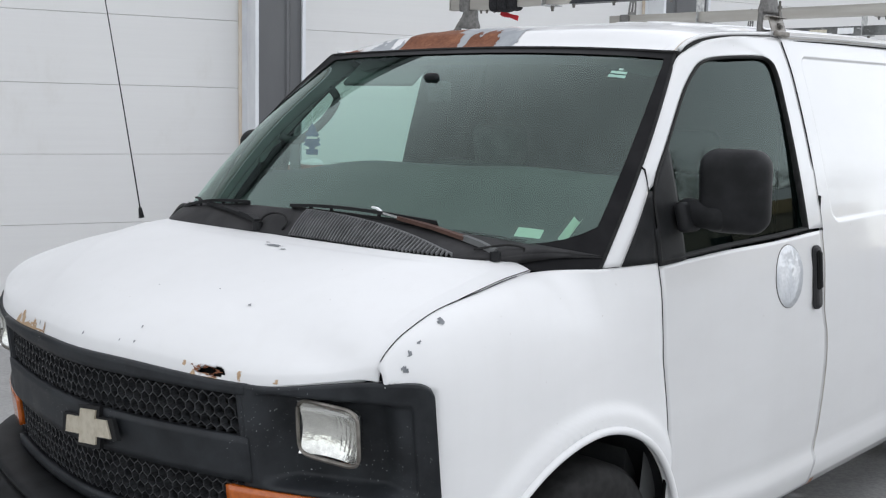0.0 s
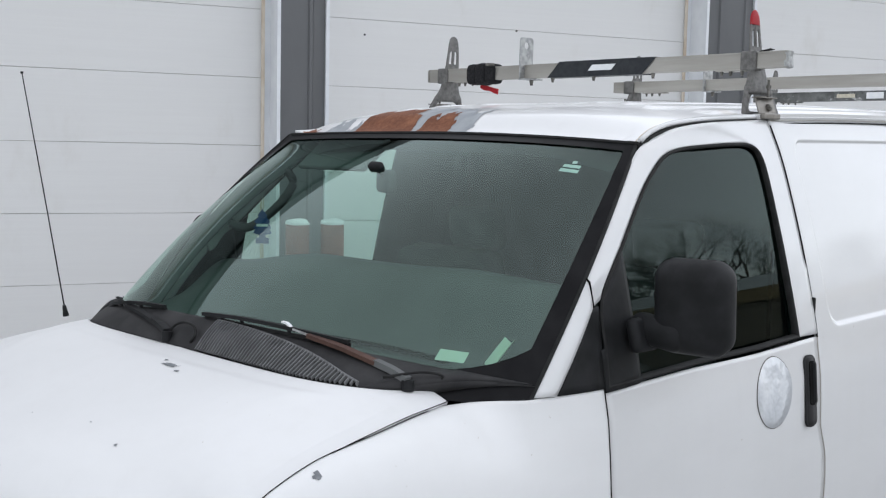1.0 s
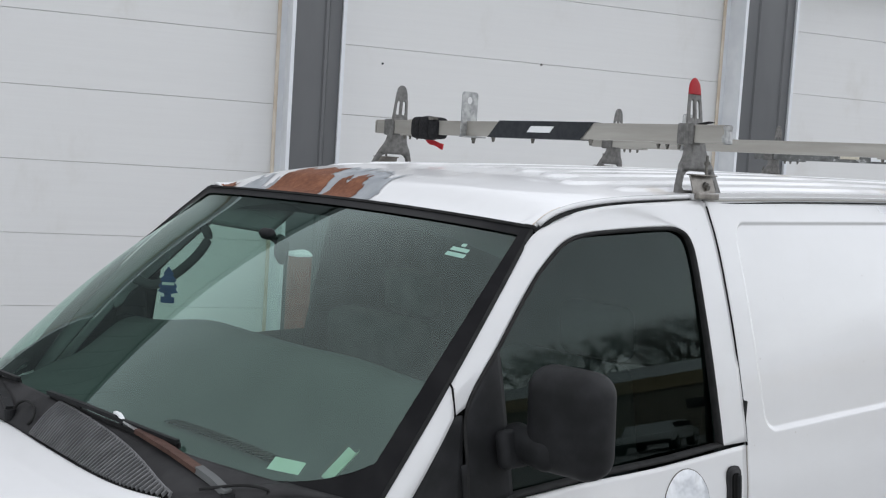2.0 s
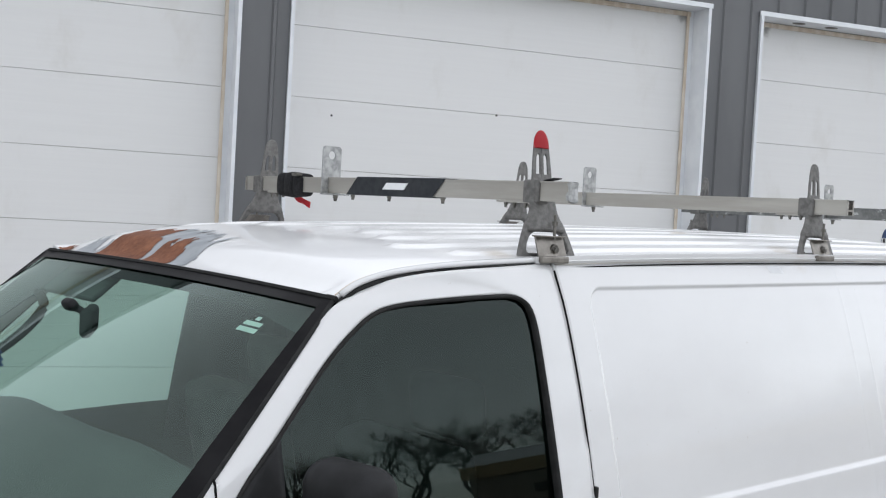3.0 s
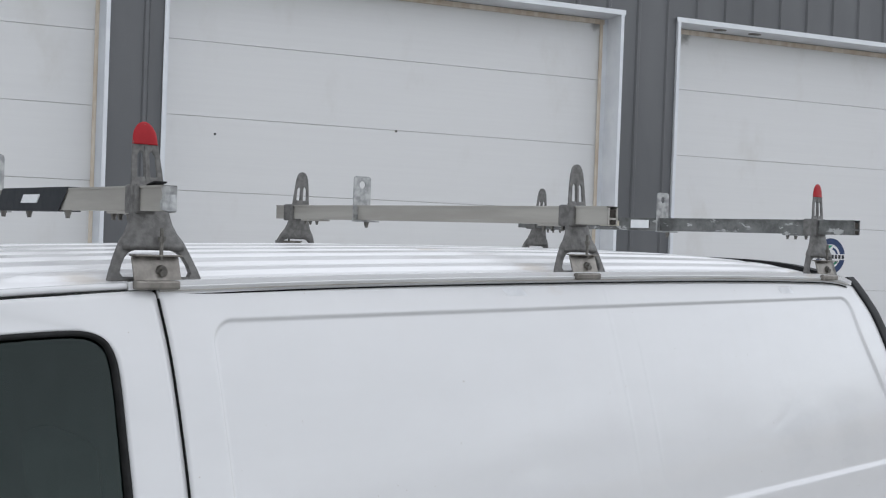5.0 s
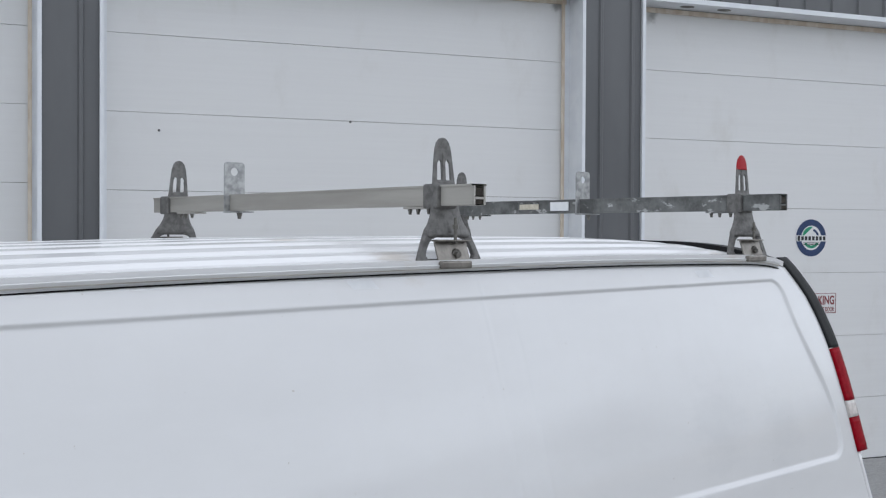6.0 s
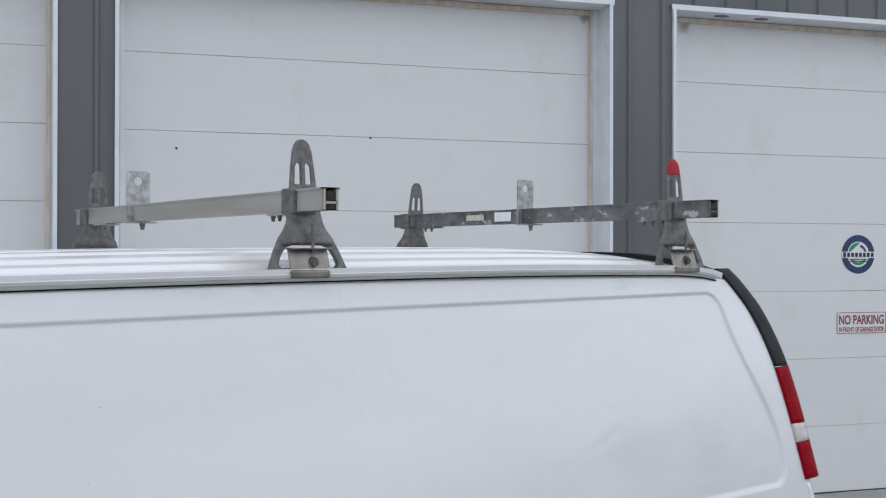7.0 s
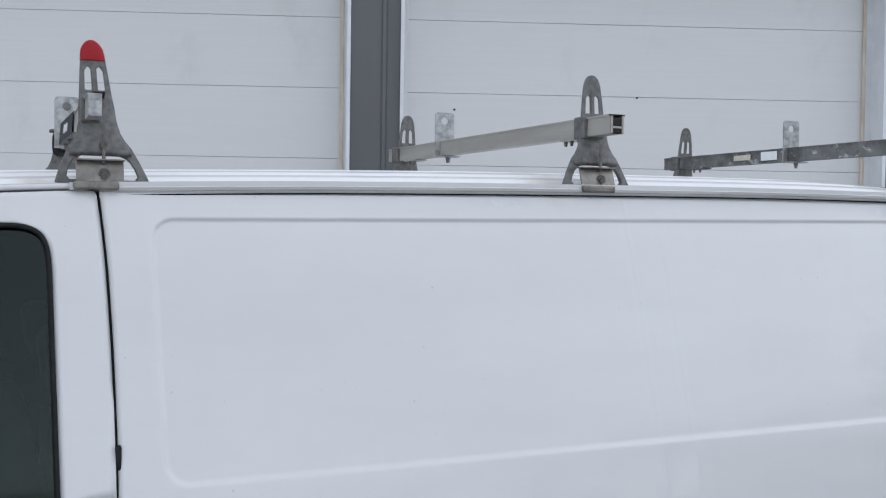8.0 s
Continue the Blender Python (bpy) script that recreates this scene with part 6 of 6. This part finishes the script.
SLOTS = [[(s * 0.007, 0.226), (s * 0.024, 0.226), (s * 0.0215, 0.272), (s * 0.0135, 0.284), (s * 0.007, 0.276)] for s in (-1, 1)]


def bolt(x, y, z, parent, up=False, r=0.009, l=0.02):
    a = Vector((x, y, z))
    b = a + (Vector((0, 0, l)) if up else Vector((0, 0, -l)))
    part("bolt", tube([a, a.lerp(b, 0.5), a.lerp(b, 0.52), b], r, 6, taper=r * 0.6), STEEL, parent, smooth=False)


def ladder_rack(x, z_bar, tips, foot, near_cap, stops, bar_mat, y_far, y_near, label, skew):
    rack = thing("ladder_rack", x, 0, foot, label, "roof rack", "racks on the van roof")
    xs = lambda y: x + skew * y
    # a channel-section bar with flanges
    bar = bmesh.new()
    prof = [(-0.026, 0.029), (0.026, 0.029), (0.026, 0.024), (0.022, 0.024), (0.022, -0.026), (-0.022, -0.026), (-0.022, 0.024), (-0.026, 0.024)]
    if x < 3:
        prof = [(0.68 * a, b) for a, b in prof]
    rows = []
    for y in (y_near, y_near + 0.3, 0.0, y_far):
        rows.append([bar.verts.new((xs(y) + a, y, z_bar + b)) for a, b in prof])
    for r, q in zip(rows, rows[1:]):
        for k in range(len(prof)):
            bar.faces.new((r[k], r[(k + 1) % 8], q[(k + 1) % 8], q[k]))
    bmesh.ops.recalc_face_normals(bar, faces=bar.faces)
    crossbar = part("crossbar", bar, bar_mat, rack)
    for y, d in ((y_near, 1), (y_far, -1)):
        if near_cap and d > 0 and x < 3:
            part("bar_plug", box(xs(y), y + d * 0.002, z_bar, 0.029, 0.008, 0.05), bar_mat, crossbar)
            tape = box(xs(y), y + 0.002, z_bar + 0.001, 0.031, 0.018, 0.056, 0.002, 1)
            bmesh.ops.subdivide_edges(tape, edges=tape.edges[:], cuts=2, use_grid_fill=True)
            for v in tape.verts:
                v.co += 0.005 * noise.noise_vector(v.co * 55)
            part("torn_tape", tape, GALV, crossbar, "crumpled pale tape round the end of the bar")
            continue
        # solid dark blocks stand in for the shaded inside of the open bar
        part("bar_hollow", box(xs(y), y + d * 0.004, z_bar + 0.009, 0.026, 0.010, 0.020), HOLLOW, crossbar)
        part("bar_hollow", box(xs(y), y + d * 0.004, z_bar - 0.0165, 0.030, 0.010, 0.012), HOLLOW, crossbar)
        part("bar_web", box(xs(y), y - d * 0.001, z_bar - 0.0075, 0.036, 0.004, 0.006), bar_mat, crossbar)
        for s in (-1, 1):
            part("bar_web", box(xs(y) + s * 0.018, y - d * 0.001, z_bar, 0.006, 0.004, 0.050), bar_mat, crossbar)
    for sg in (-1, 1):
        y0 = -0.747 if sg < 0 else 0.836
        yc = -0.762 if sg < 0 else 0.848
        tip_z = tips[0] if sg < 0 else tips[1]
        k = (tip_z - foot) / 0.343
        # the front near upright leans a little
        slip = (0.031 if sg < 0 else 0.016) if x < 3 else 0.013
        def put(v):
            """From the upright's own x, depth and height into place: the leg sweeps outwards, the head stands straight."""
            h = v[2]
            inward = (0.022 if sg < 0 else 0.054) * (1 - max(0.0, 1 - h / 0.343) ** 2.2)
            return Vector((xs(sg * 0.77) + v[0] + slip * (0.95 - (0.9 if x < 3 else 0.6) * h / 0.343 if sg < 0 else 1.0), y0 - sg * inward + v[1] * (1 - 0.62 * smooth01(0.18, 0.225, h)), foot + k * h))
        def shaped(bm):
            for v in bm.verts:
                v.co = put(v.co)
            return bm
        body = plate(POST, 0.016, Matrix.Identity(4), [ARCHWAY, *SLOTS])
        bmesh.ops.bevel(body, geom=[e for e in body.edges if len(e.link_faces) == 2 and e.calc_face_angle(0.0) > 1.2], offset=0.0022, segments=1, affect="EDGES")
        post = part("post", shaped(body), CAST, rack, "cast aluminium upright with two slots")
        part("rib", shaped(plate([(-0.005, 0.075), (0.005, 0.075), (0.005, 0.215), (0.003, 0.300), (-0.003, 0.300), (-0.005, 0.215)], 0.020, Matrix.Identity(4))), CAST, post)
        bell = bmesh.new()
        rows = [[bell.verts.new(put((hx * math.copysign(abs(math.cos(a)) ** 0.6, math.cos(a)), hy * math.copysign(abs(math.sin(a)) ** 0.6, math.sin(a)), h))) for a in [2 * math.pi * j / 28 for j in range(28)]]
                for h, hx, hy in ((0.068, 0.074, 0.022), (0.078, 0.0755, 0.0235), (0.088, 0.071, 0.021), (0.104, 0.058, 0.019), (0.124, 0.049, 0.017), (0.150, 0.043, 0.015), (0.185, 0.040, 0.0135), (0.212, 0.037, 0.010))]
        for r, q in zip(rows, rows[1:]):
            for j in range(28):
                bell.faces.new((r[j], r[(j + 1) % 28], q[(j + 1) % 28], q[j]))
        bell.faces.new(rows[-1])
        bell.faces.new(rows[0][::-1])
        part("bell", bell, CAST, post, smooth=True)
        part("saddle", box(xs(sg * 0.765), y0 - sg * 0.026, z_bar, 0.050 if x < 3 else 0.072, 0.060, 0.066, 0.006, 2), CAST, post)
        if sg < 0 and near_cap:
            dome = bmesh.new()
            rows = [[dome.verts.new(put((0.0290 * s * math.copysign(abs(math.cos(a)) ** 0.8, math.cos(a)), 0.0155 * s * math.copysign(abs(math.sin(a)) ** 0.8, math.sin(a)), h)))
                     for a in [2 * math.pi * k / 24 for k in range(24)]] for h, s in ((0.297, 1.07), (0.300, 1.03), (0.312, 1.0), (0.325, 0.90), (0.336, 0.68), (0.343, 0.42), (0.3465, 0.15))]
            for r, q in zip(rows, rows[1:]):
                for k in range(24):
                    dome.faces.new((r[k], r[(k + 1) % 24], q[(k + 1) % 24], q[k]))
            dome.faces.new(rows[-1])
            dome.faces.new(rows[0][::-1])
            part("cap", dome, RED, post, "red vinyl end cap", smooth=True)
        tilt = Euler((sg * radians(19), 0, 0)).to_matrix().to_4x4()
        cx = xs(sg * 0.77) - 0.011 + slip
        yh = -0.796 if sg < 0 else 0.868
        cl = part("clamp", box(cx, yc - sg * -0.008, foot + 0.027, 0.112, 0.005, 0.062, 0.001, 1, m=tilt), STAINLESS, rack, "bent metal gutter clamp")
        part("clamp_hook", box(cx - 0.011, yh, foot - 0.006, 0.106, 0.020, 0.020, 0.005, 2), STAINLESS, cl)
        part("clamp_lip", box(cx + 0.001, yc + sg * 0.003, foot + 0.057, 0.112, 0.034, 0.004, 0.001, 1), STAINLESS, cl)
        part("clamp_bolt", tube([(cx + 0.010, yc, foot + 0.024), (cx + 0.010, yc + sg * 0.024, foot + 0.019)], 0.009, 6), STEEL, cl)
        part("washer", tube([(cx + 0.010, yc, foot + 0.024), (cx + 0.010, yc + sg * 0.0145, foot + 0.0215)], 0.014, 14), STEEL, cl)
        part("stud", tube([(cx + 0.008, yc + sg * 0.012, foot + 0.05), (cx + 0.008, yc + sg * 0.012, foot + 0.118)], 0.0045, 8), STEEL, cl)
        part("stud_nut", tube([(cx + 0.008, yc + sg * 0.012, foot + 0.088), (cx + 0.008, yc + sg * 0.012, foot + 0.099)], 0.009, 6), STEEL, cl)
        yy = sg * 0.66
        part("clip_plate", box(xs(yy), yy, z_bar - 0.030, 0.05, 0.13, 0.006, 0.001, 1), bar_mat, crossbar)
        for d in (-0.035, 0.01, 0.045):
            bolt(xs(yy) - 0.016, yy + d, z_bar - 0.031, crossbar, r=0.0075, l=0.017)
    for y in stops:
        outl = [(-0.039, -0.033), (0.039, -0.033), (0.039, 0.122), (0.036, 0.130), (0.029, 0.134), (-0.029, 0.134), (-0.036, 0.130), (-0.039, 0.122)]
        hole = [(0.0145 * math.cos(2 * math.pi * k / 16), 0.102 + 0.0145 * math.sin(2 * math.pi * k / 16)) for k in range(16)]
        st = part("ladder_stop", plate(outl, 0.005, Matrix.Translation((xs(y) - 0.004, y, z_bar + 0.005)), [hole]), GALV, rack, "galvanised ladder stop with a round hole")
        part("stop_foot", box(xs(y), y - 0.022, z_bar - 0.030, 0.086, 0.055, 0.005), GALV, st)
        bolt(xs(y), y - 0.028, z_bar - 0.032, st, r=0.010, l=0.022)
    return rack, crossbar


r1, bar1 = ladder_rack(2.255, 2.146, (2.314, 2.318), 1.966, True, (0.325,), ALU, 0.905, -0.862, "aluminium ladder rack with one red cap and black pad", 0.03)
r2, bar2 = ladder_rack(3.645, 2.167, (2.324, 2.332), 1.992, False, (0.350,), ALU, 0.912, -0.876, "dull aluminium ladder rack on cast uprights", 0.0)
r3, bar3 = ladder_rack(5.035, 2.178, (2.342, 2.346), 1.994, True, (0.020,), GALV_OLD, 0.906, -0.895, "blotchy galvanised ladder rack with one red cap", 0.02)


def wrap(x, z, y0, y1, grow, material, name, parent, slants=(0.0, 0.0)):
    """A band round a crossbar."""
    bm = bmesh.new()
    rows = []
    for y, d in ((y0, 0), (y1, 1)):
        rows.append([bm.verts.new((x + a * (0.026 + grow), y + slants[d] * (0.5 - b / 2), z + 0.0015 + b * (0.0275 + grow))) for a, b in ((-1, -1), (1, -1), (1, 1), (-1, 1))])
    for k in range(4):
        bm.faces.new((rows[0][k], rows[0][(k + 1) % 4], rows[1][(k + 1) % 4], rows[1][k]))
    bmesh.ops.recalc_face_normals(bm, faces=bm.faces)
    return part(name, bm, material, parent, thick=0.002)


def build_rack_extras():
    z = 2.146
    pad = wrap(2.255, z, 0.120, -0.335, 0.003, PADB, "reflective_pad", bar1, (0.06, 0.06))
    tagged(pad, "black sleeve with a white reflective label")
    part("reflective_label", plate([(-0.065, -0.011), (0.045, -0.011), (0.065, 0.011), (-0.045, 0.011)], 0.003, Matrix.Translation((2.2244, -0.09, z + 0.003)) @ pose(0, 0, 0, 0, 0, -90)), WHITE_LABEL, pad)
    for y in (0.17, -0.04, -0.32):
        bolt(2.255 + 0.03 * y - 0.012, y, z - 0.026, bar1)
    strap = thing("tie_strap", 2.27, 0.565, z, "black ratchet strap with red tail wound round the rack", "strap")
    for y, w, g in ((0.515, 0.052, 0.013), (0.567, 0.055, 0.017), (0.620, 0.052, 0.014)):
        coil = bmesh.new()
        n = 28
        rows = []
        for off, grow in ((-0.5, -0.006), (-0.38, -0.001), (0.0, 0.0015), (0.38, -0.001), (0.5, -0.006)):
            ring = []
            for j in range(n):
                a = 2 * math.pi * j / n
                rx, rz = 0.022 + g + grow, 0.029 + g + grow
                ring.append(coil.verts.new((2.272 + rx * math.copysign(abs(math.cos(a)) ** 0.55, math.cos(a)), y + off * w, z + rz * math.copysign(abs(math.sin(a)) ** 0.55, math.sin(a)))))
            rows.append(ring)
        for r, q in zip(rows, rows[1:]):
            for j in range(n):
                coil.faces.new((r[j], r[(j + 1) % n], q[(j + 1) % n], q[j]))
        coil.faces.new(rows[0][::-1])
        coil.faces.new(rows[-1])
        part("strap_coil", coil, WEB, strap, smooth=True)
    upper = [Vector((2.318 - 0.006 * f, 0.630 - 0.105 * f, z - 0.030 - 0.046 * f + 0.016 * f * f)) for f in [j / 8 for j in range(9)]]
    lower = [p + Vector((0, 0.006 * (1 - j / 8) + 0.004, -0.020 - 0.003 * math.sin(j))) for j, p in enumerate(upper)]
    part("strap_tail", ring_loft(upper, lower), STRAPRED, strap, "red webbing tail", thick=0.003)
    part("buckle", box(2.232, 0.50, z + 0.036, 0.03, 0.03, 0.012, 0.003, 1), STEEL, strap)
    part("loose_strap_end", ring_loft([(2.240, -0.70, z + 0.036), (2.233, -0.745, z + 0.033), (2.230, -0.79, z + 0.040)], [(2.270, -0.70, z + 0.036), (2.263, -0.745, z + 0.033), (2.260, -0.79, z + 0.040)]), WEB, bar1, thick=0.003)
    z3 = 2.178
    part("maker_label", box(5.0105, 0.30, z3 + 0.002, 0.002, 0.11, 0.022), TAN_LABEL, bar3)
    part("warning_label", box(5.0095, 0.126, z3 + 0.002, 0.002, 0.10, 0.036), WHITE_LABEL, bar3)


build_rack_extras()


# ---------------------------------------------------------------- across the yard: what the windows mirror
def bare_tree(x, y, height, seed):
    rnd = random.Random(seed)
    zb = ground_z(x, y) - 0.05
    t = thing("bare_tree", x, y, zb, "leafless dark winter tree across the yard", "tree", "trees across the yard")
    base = Vector((x, y, zb))
    meshes = [([], []), ([], [])]
    def limb(pts, r0, r1, sides, verts, faces):
        start = len(verts)
        for k, p in enumerate(pts):
            way = (pts[min(k + 1, len(pts) - 1)] - pts[max(k - 1, 0)]).normalized()
            a = way.cross(Vector((0.31, 0.87, 0.12))).normalized()
            b = a.cross(way)
            r = r0 + (r1 - r0) * k / (len(pts) - 1)
            verts.extend(p + r * (math.cos(2 * math.pi * i / sides) * a + math.sin(2 * math.pi * i / sides) * b) for i in range(sides))
        for k in range(len(pts) - 1):
            for i in range(sides):
                j = (i + 1) % sides
                faces.append((start + k * sides + i, start + k * sides + j, start + (k + 1) * sides + j, start + (k + 1) * sides + i))
    def grow(p, way, length, r, depth):
        q = p + way * length
        bend = Vector((rnd.uniform(-1, 1), rnd.uniform(-1, 1), rnd.uniform(-0.3, 0.6))) * 0.12 * length
        pts = [p, p.lerp(q, 0.5) + bend, q] if depth < 4 else [p, q]
        limb(pts, r, r * 0.6, 6 if depth < 2 else 3, *meshes[0 if depth < 2 else 1])
        if depth >= 6:
            return
        for _ in range(rnd.choice((2, 3, 3)) if depth else 4):
            w = (way + Vector((rnd.uniform(-1, 1), rnd.uniform(-1, 1), rnd.uniform(-0.25, 0.75))) * (0.62 + 0.08 * depth)).normalized()
            grow(p.lerp(q, rnd.uniform(0.60, 1.0)), w, length * rnd.uniform(0.60, 0.82), max(0.018, r * 0.56), depth + 1)
    grow(base, Vector((rnd.uniform(-0.08, 0.08), rnd.uniform(-0.08, 0.08), 1)).normalized(), height * 0.27, height * 0.015, 0)
    for nm, (verts, faces) in zip(("trunk", "crown"), meshes):
        me = bpy.data.meshes.new(nm)
        me.from_pydata(verts, [], faces)
        me.materials.append(BARK)
        ob = new(nm, me)
        ob.parent = t
        ob.matrix_parent_inverse = world_of(t).inverted()
        if nm == "crown":
            tagged(ob, "bare branches")


for k, (az, far, h) in enumerate(((24, 78, 12), (28, 74, 10), (31, 80, 13), (34, 72, 12), (36, 78, 16.0), (39, 84, 15.5), (41, 75, 11.5), (44, 72, 12.5), (46, 76, 12), (49, 74, 11), (52, 70, 13), (55, 76, 12.5), (58, 72, 12.5), (62, 75, 12.5), (67, 70, 8), (73, 74, 7), (80, 72, 5))):
    bare_tree(1.8 + far * math.cos(radians(az)), -0.9 - far * math.sin(radians(az)), 1.75 * h, 40 + k)


def shed(x, y, rz, w, d, wall_h, ridge):
    zb = ground_z(x, y)
    m = pose(x, y, zb, 0, 0, rz)
    h = thing("low_building", x, y, zb, "low tan building with snow on its gabled roof", "building")
    h.matrix_basis = m
    prof = [(-d / 2, -0.1), (d / 2, -0.1), (d / 2, wall_h), (0, ridge - 0.12), (-d / 2, wall_h)]
    bm = plate(prof, w, pose(0, 0, 0, 0, 0, 90))
    bmesh.ops.transform(bm, matrix=m, verts=bm.verts)
    part("walls", bm, DARKWALL, h)
    for s in (-1, 1):
        bm = box(0, s * (d / 2 + 0.35), wall_h - 0.2, w + 0.6, 0.12, 1.35)
        bmesh.ops.transform(bm, matrix=m, verts=bm.verts)
        part("fascia", bm, TANSIDE, h, "tan fascia board")
    slope = math.hypot(d / 2, ridge - wall_h)
    ang = math.atan2(ridge - wall_h, d / 2)
    for s in (-1, 1):
        bm = box(0, 0, 0, w + 0.6, slope + 0.5, 0.16, m=None)
        bmesh.ops.transform(bm, matrix=m @ Matrix.Translation((0, s * (d / 4 + 0.08), (wall_h + ridge) / 2)) @ pose(0, 0, 0, -math.degrees(ang) * s, 0, 0), verts=bm.verts)
        part("snowy_roof", bm, SNOW, h)
    for k in range(4):
        bm = box(-w / 2 + w * (k + 0.5) / 4, d / 2 + 0.02, wall_h * 0.55, 1.1, 0.08, 1.0)
        bmesh.ops.transform(bm, matrix=m, verts=bm.verts)
        part("window", bm, DARKGL, h)


shed(49.0, -36.5, 48, 30, 10, 6.2, 8.3)
shed(19, -50, 18, 22, 9, 3.6, 5.4)


def parked_car(x, y, rz, label):
    """A boxy off-road car."""
    zb = ground_z(x, y)
    m = pose(x, y, zb, 0, 0, rz)
    car = thing("parked_car", x, y, zb, label, "car")
    car.matrix_basis = m
    put = lambda bm: (bmesh.ops.transform(bm, matrix=m, verts=bm.verts), bm)[1]
    part("body", put(box(0, 0, 0.78, 4.6, 1.85, 0.62, 0.12, 4)), CARW, car, smooth=True)
    cab = box(0.35, 0, 1.38, 3.2, 1.65, 0.68, 0.10, 3)
    for v in cab.verts:
        if v.co.z > 1.4:
            v.co.x = 0.35 + (v.co.x - 0.35) * 0.84
            v.co.y *= 0.86
    part("cabin", put(cab), CARW, car, smooth=True)
    for sy in (-1, 1):
        for cx, w in ((-0.55, 0.8), (0.42, 0.85), (1.38, 0.75)):
            part("side_window", put(box(cx, sy * 0.785, 1.42, w, 0.03, 0.36, 0.01, 1, m=Euler((radians(10 * sy), 0, 0)).to_matrix().to_4x4())), DARKGL, car)
        for cx in (-1.4, 1.4):
            wheel = part("wheel", put(tube([(cx, sy * 0.70, 0.36), (cx, sy * 0.94, 0.36)], 0.36, 24)), RUBBER, car)
            part("rim", put(tube([(cx, sy * 0.93, 0.36), (cx, sy * 0.95, 0.36)], 0.2, 16)), GALV, wheel)
    part("bumper", put(box(-2.3, 0, 0.55, 0.15, 1.8, 0.25, 0.04, 2)), BLACK, car)
    part("bumper", put(box(2.3, 0, 0.55, 0.15, 1.8, 0.25, 0.04, 2)), BLACK, car)


parked_car(25.4, -22.9, -31, "white boxy off-road car parked across the yard")
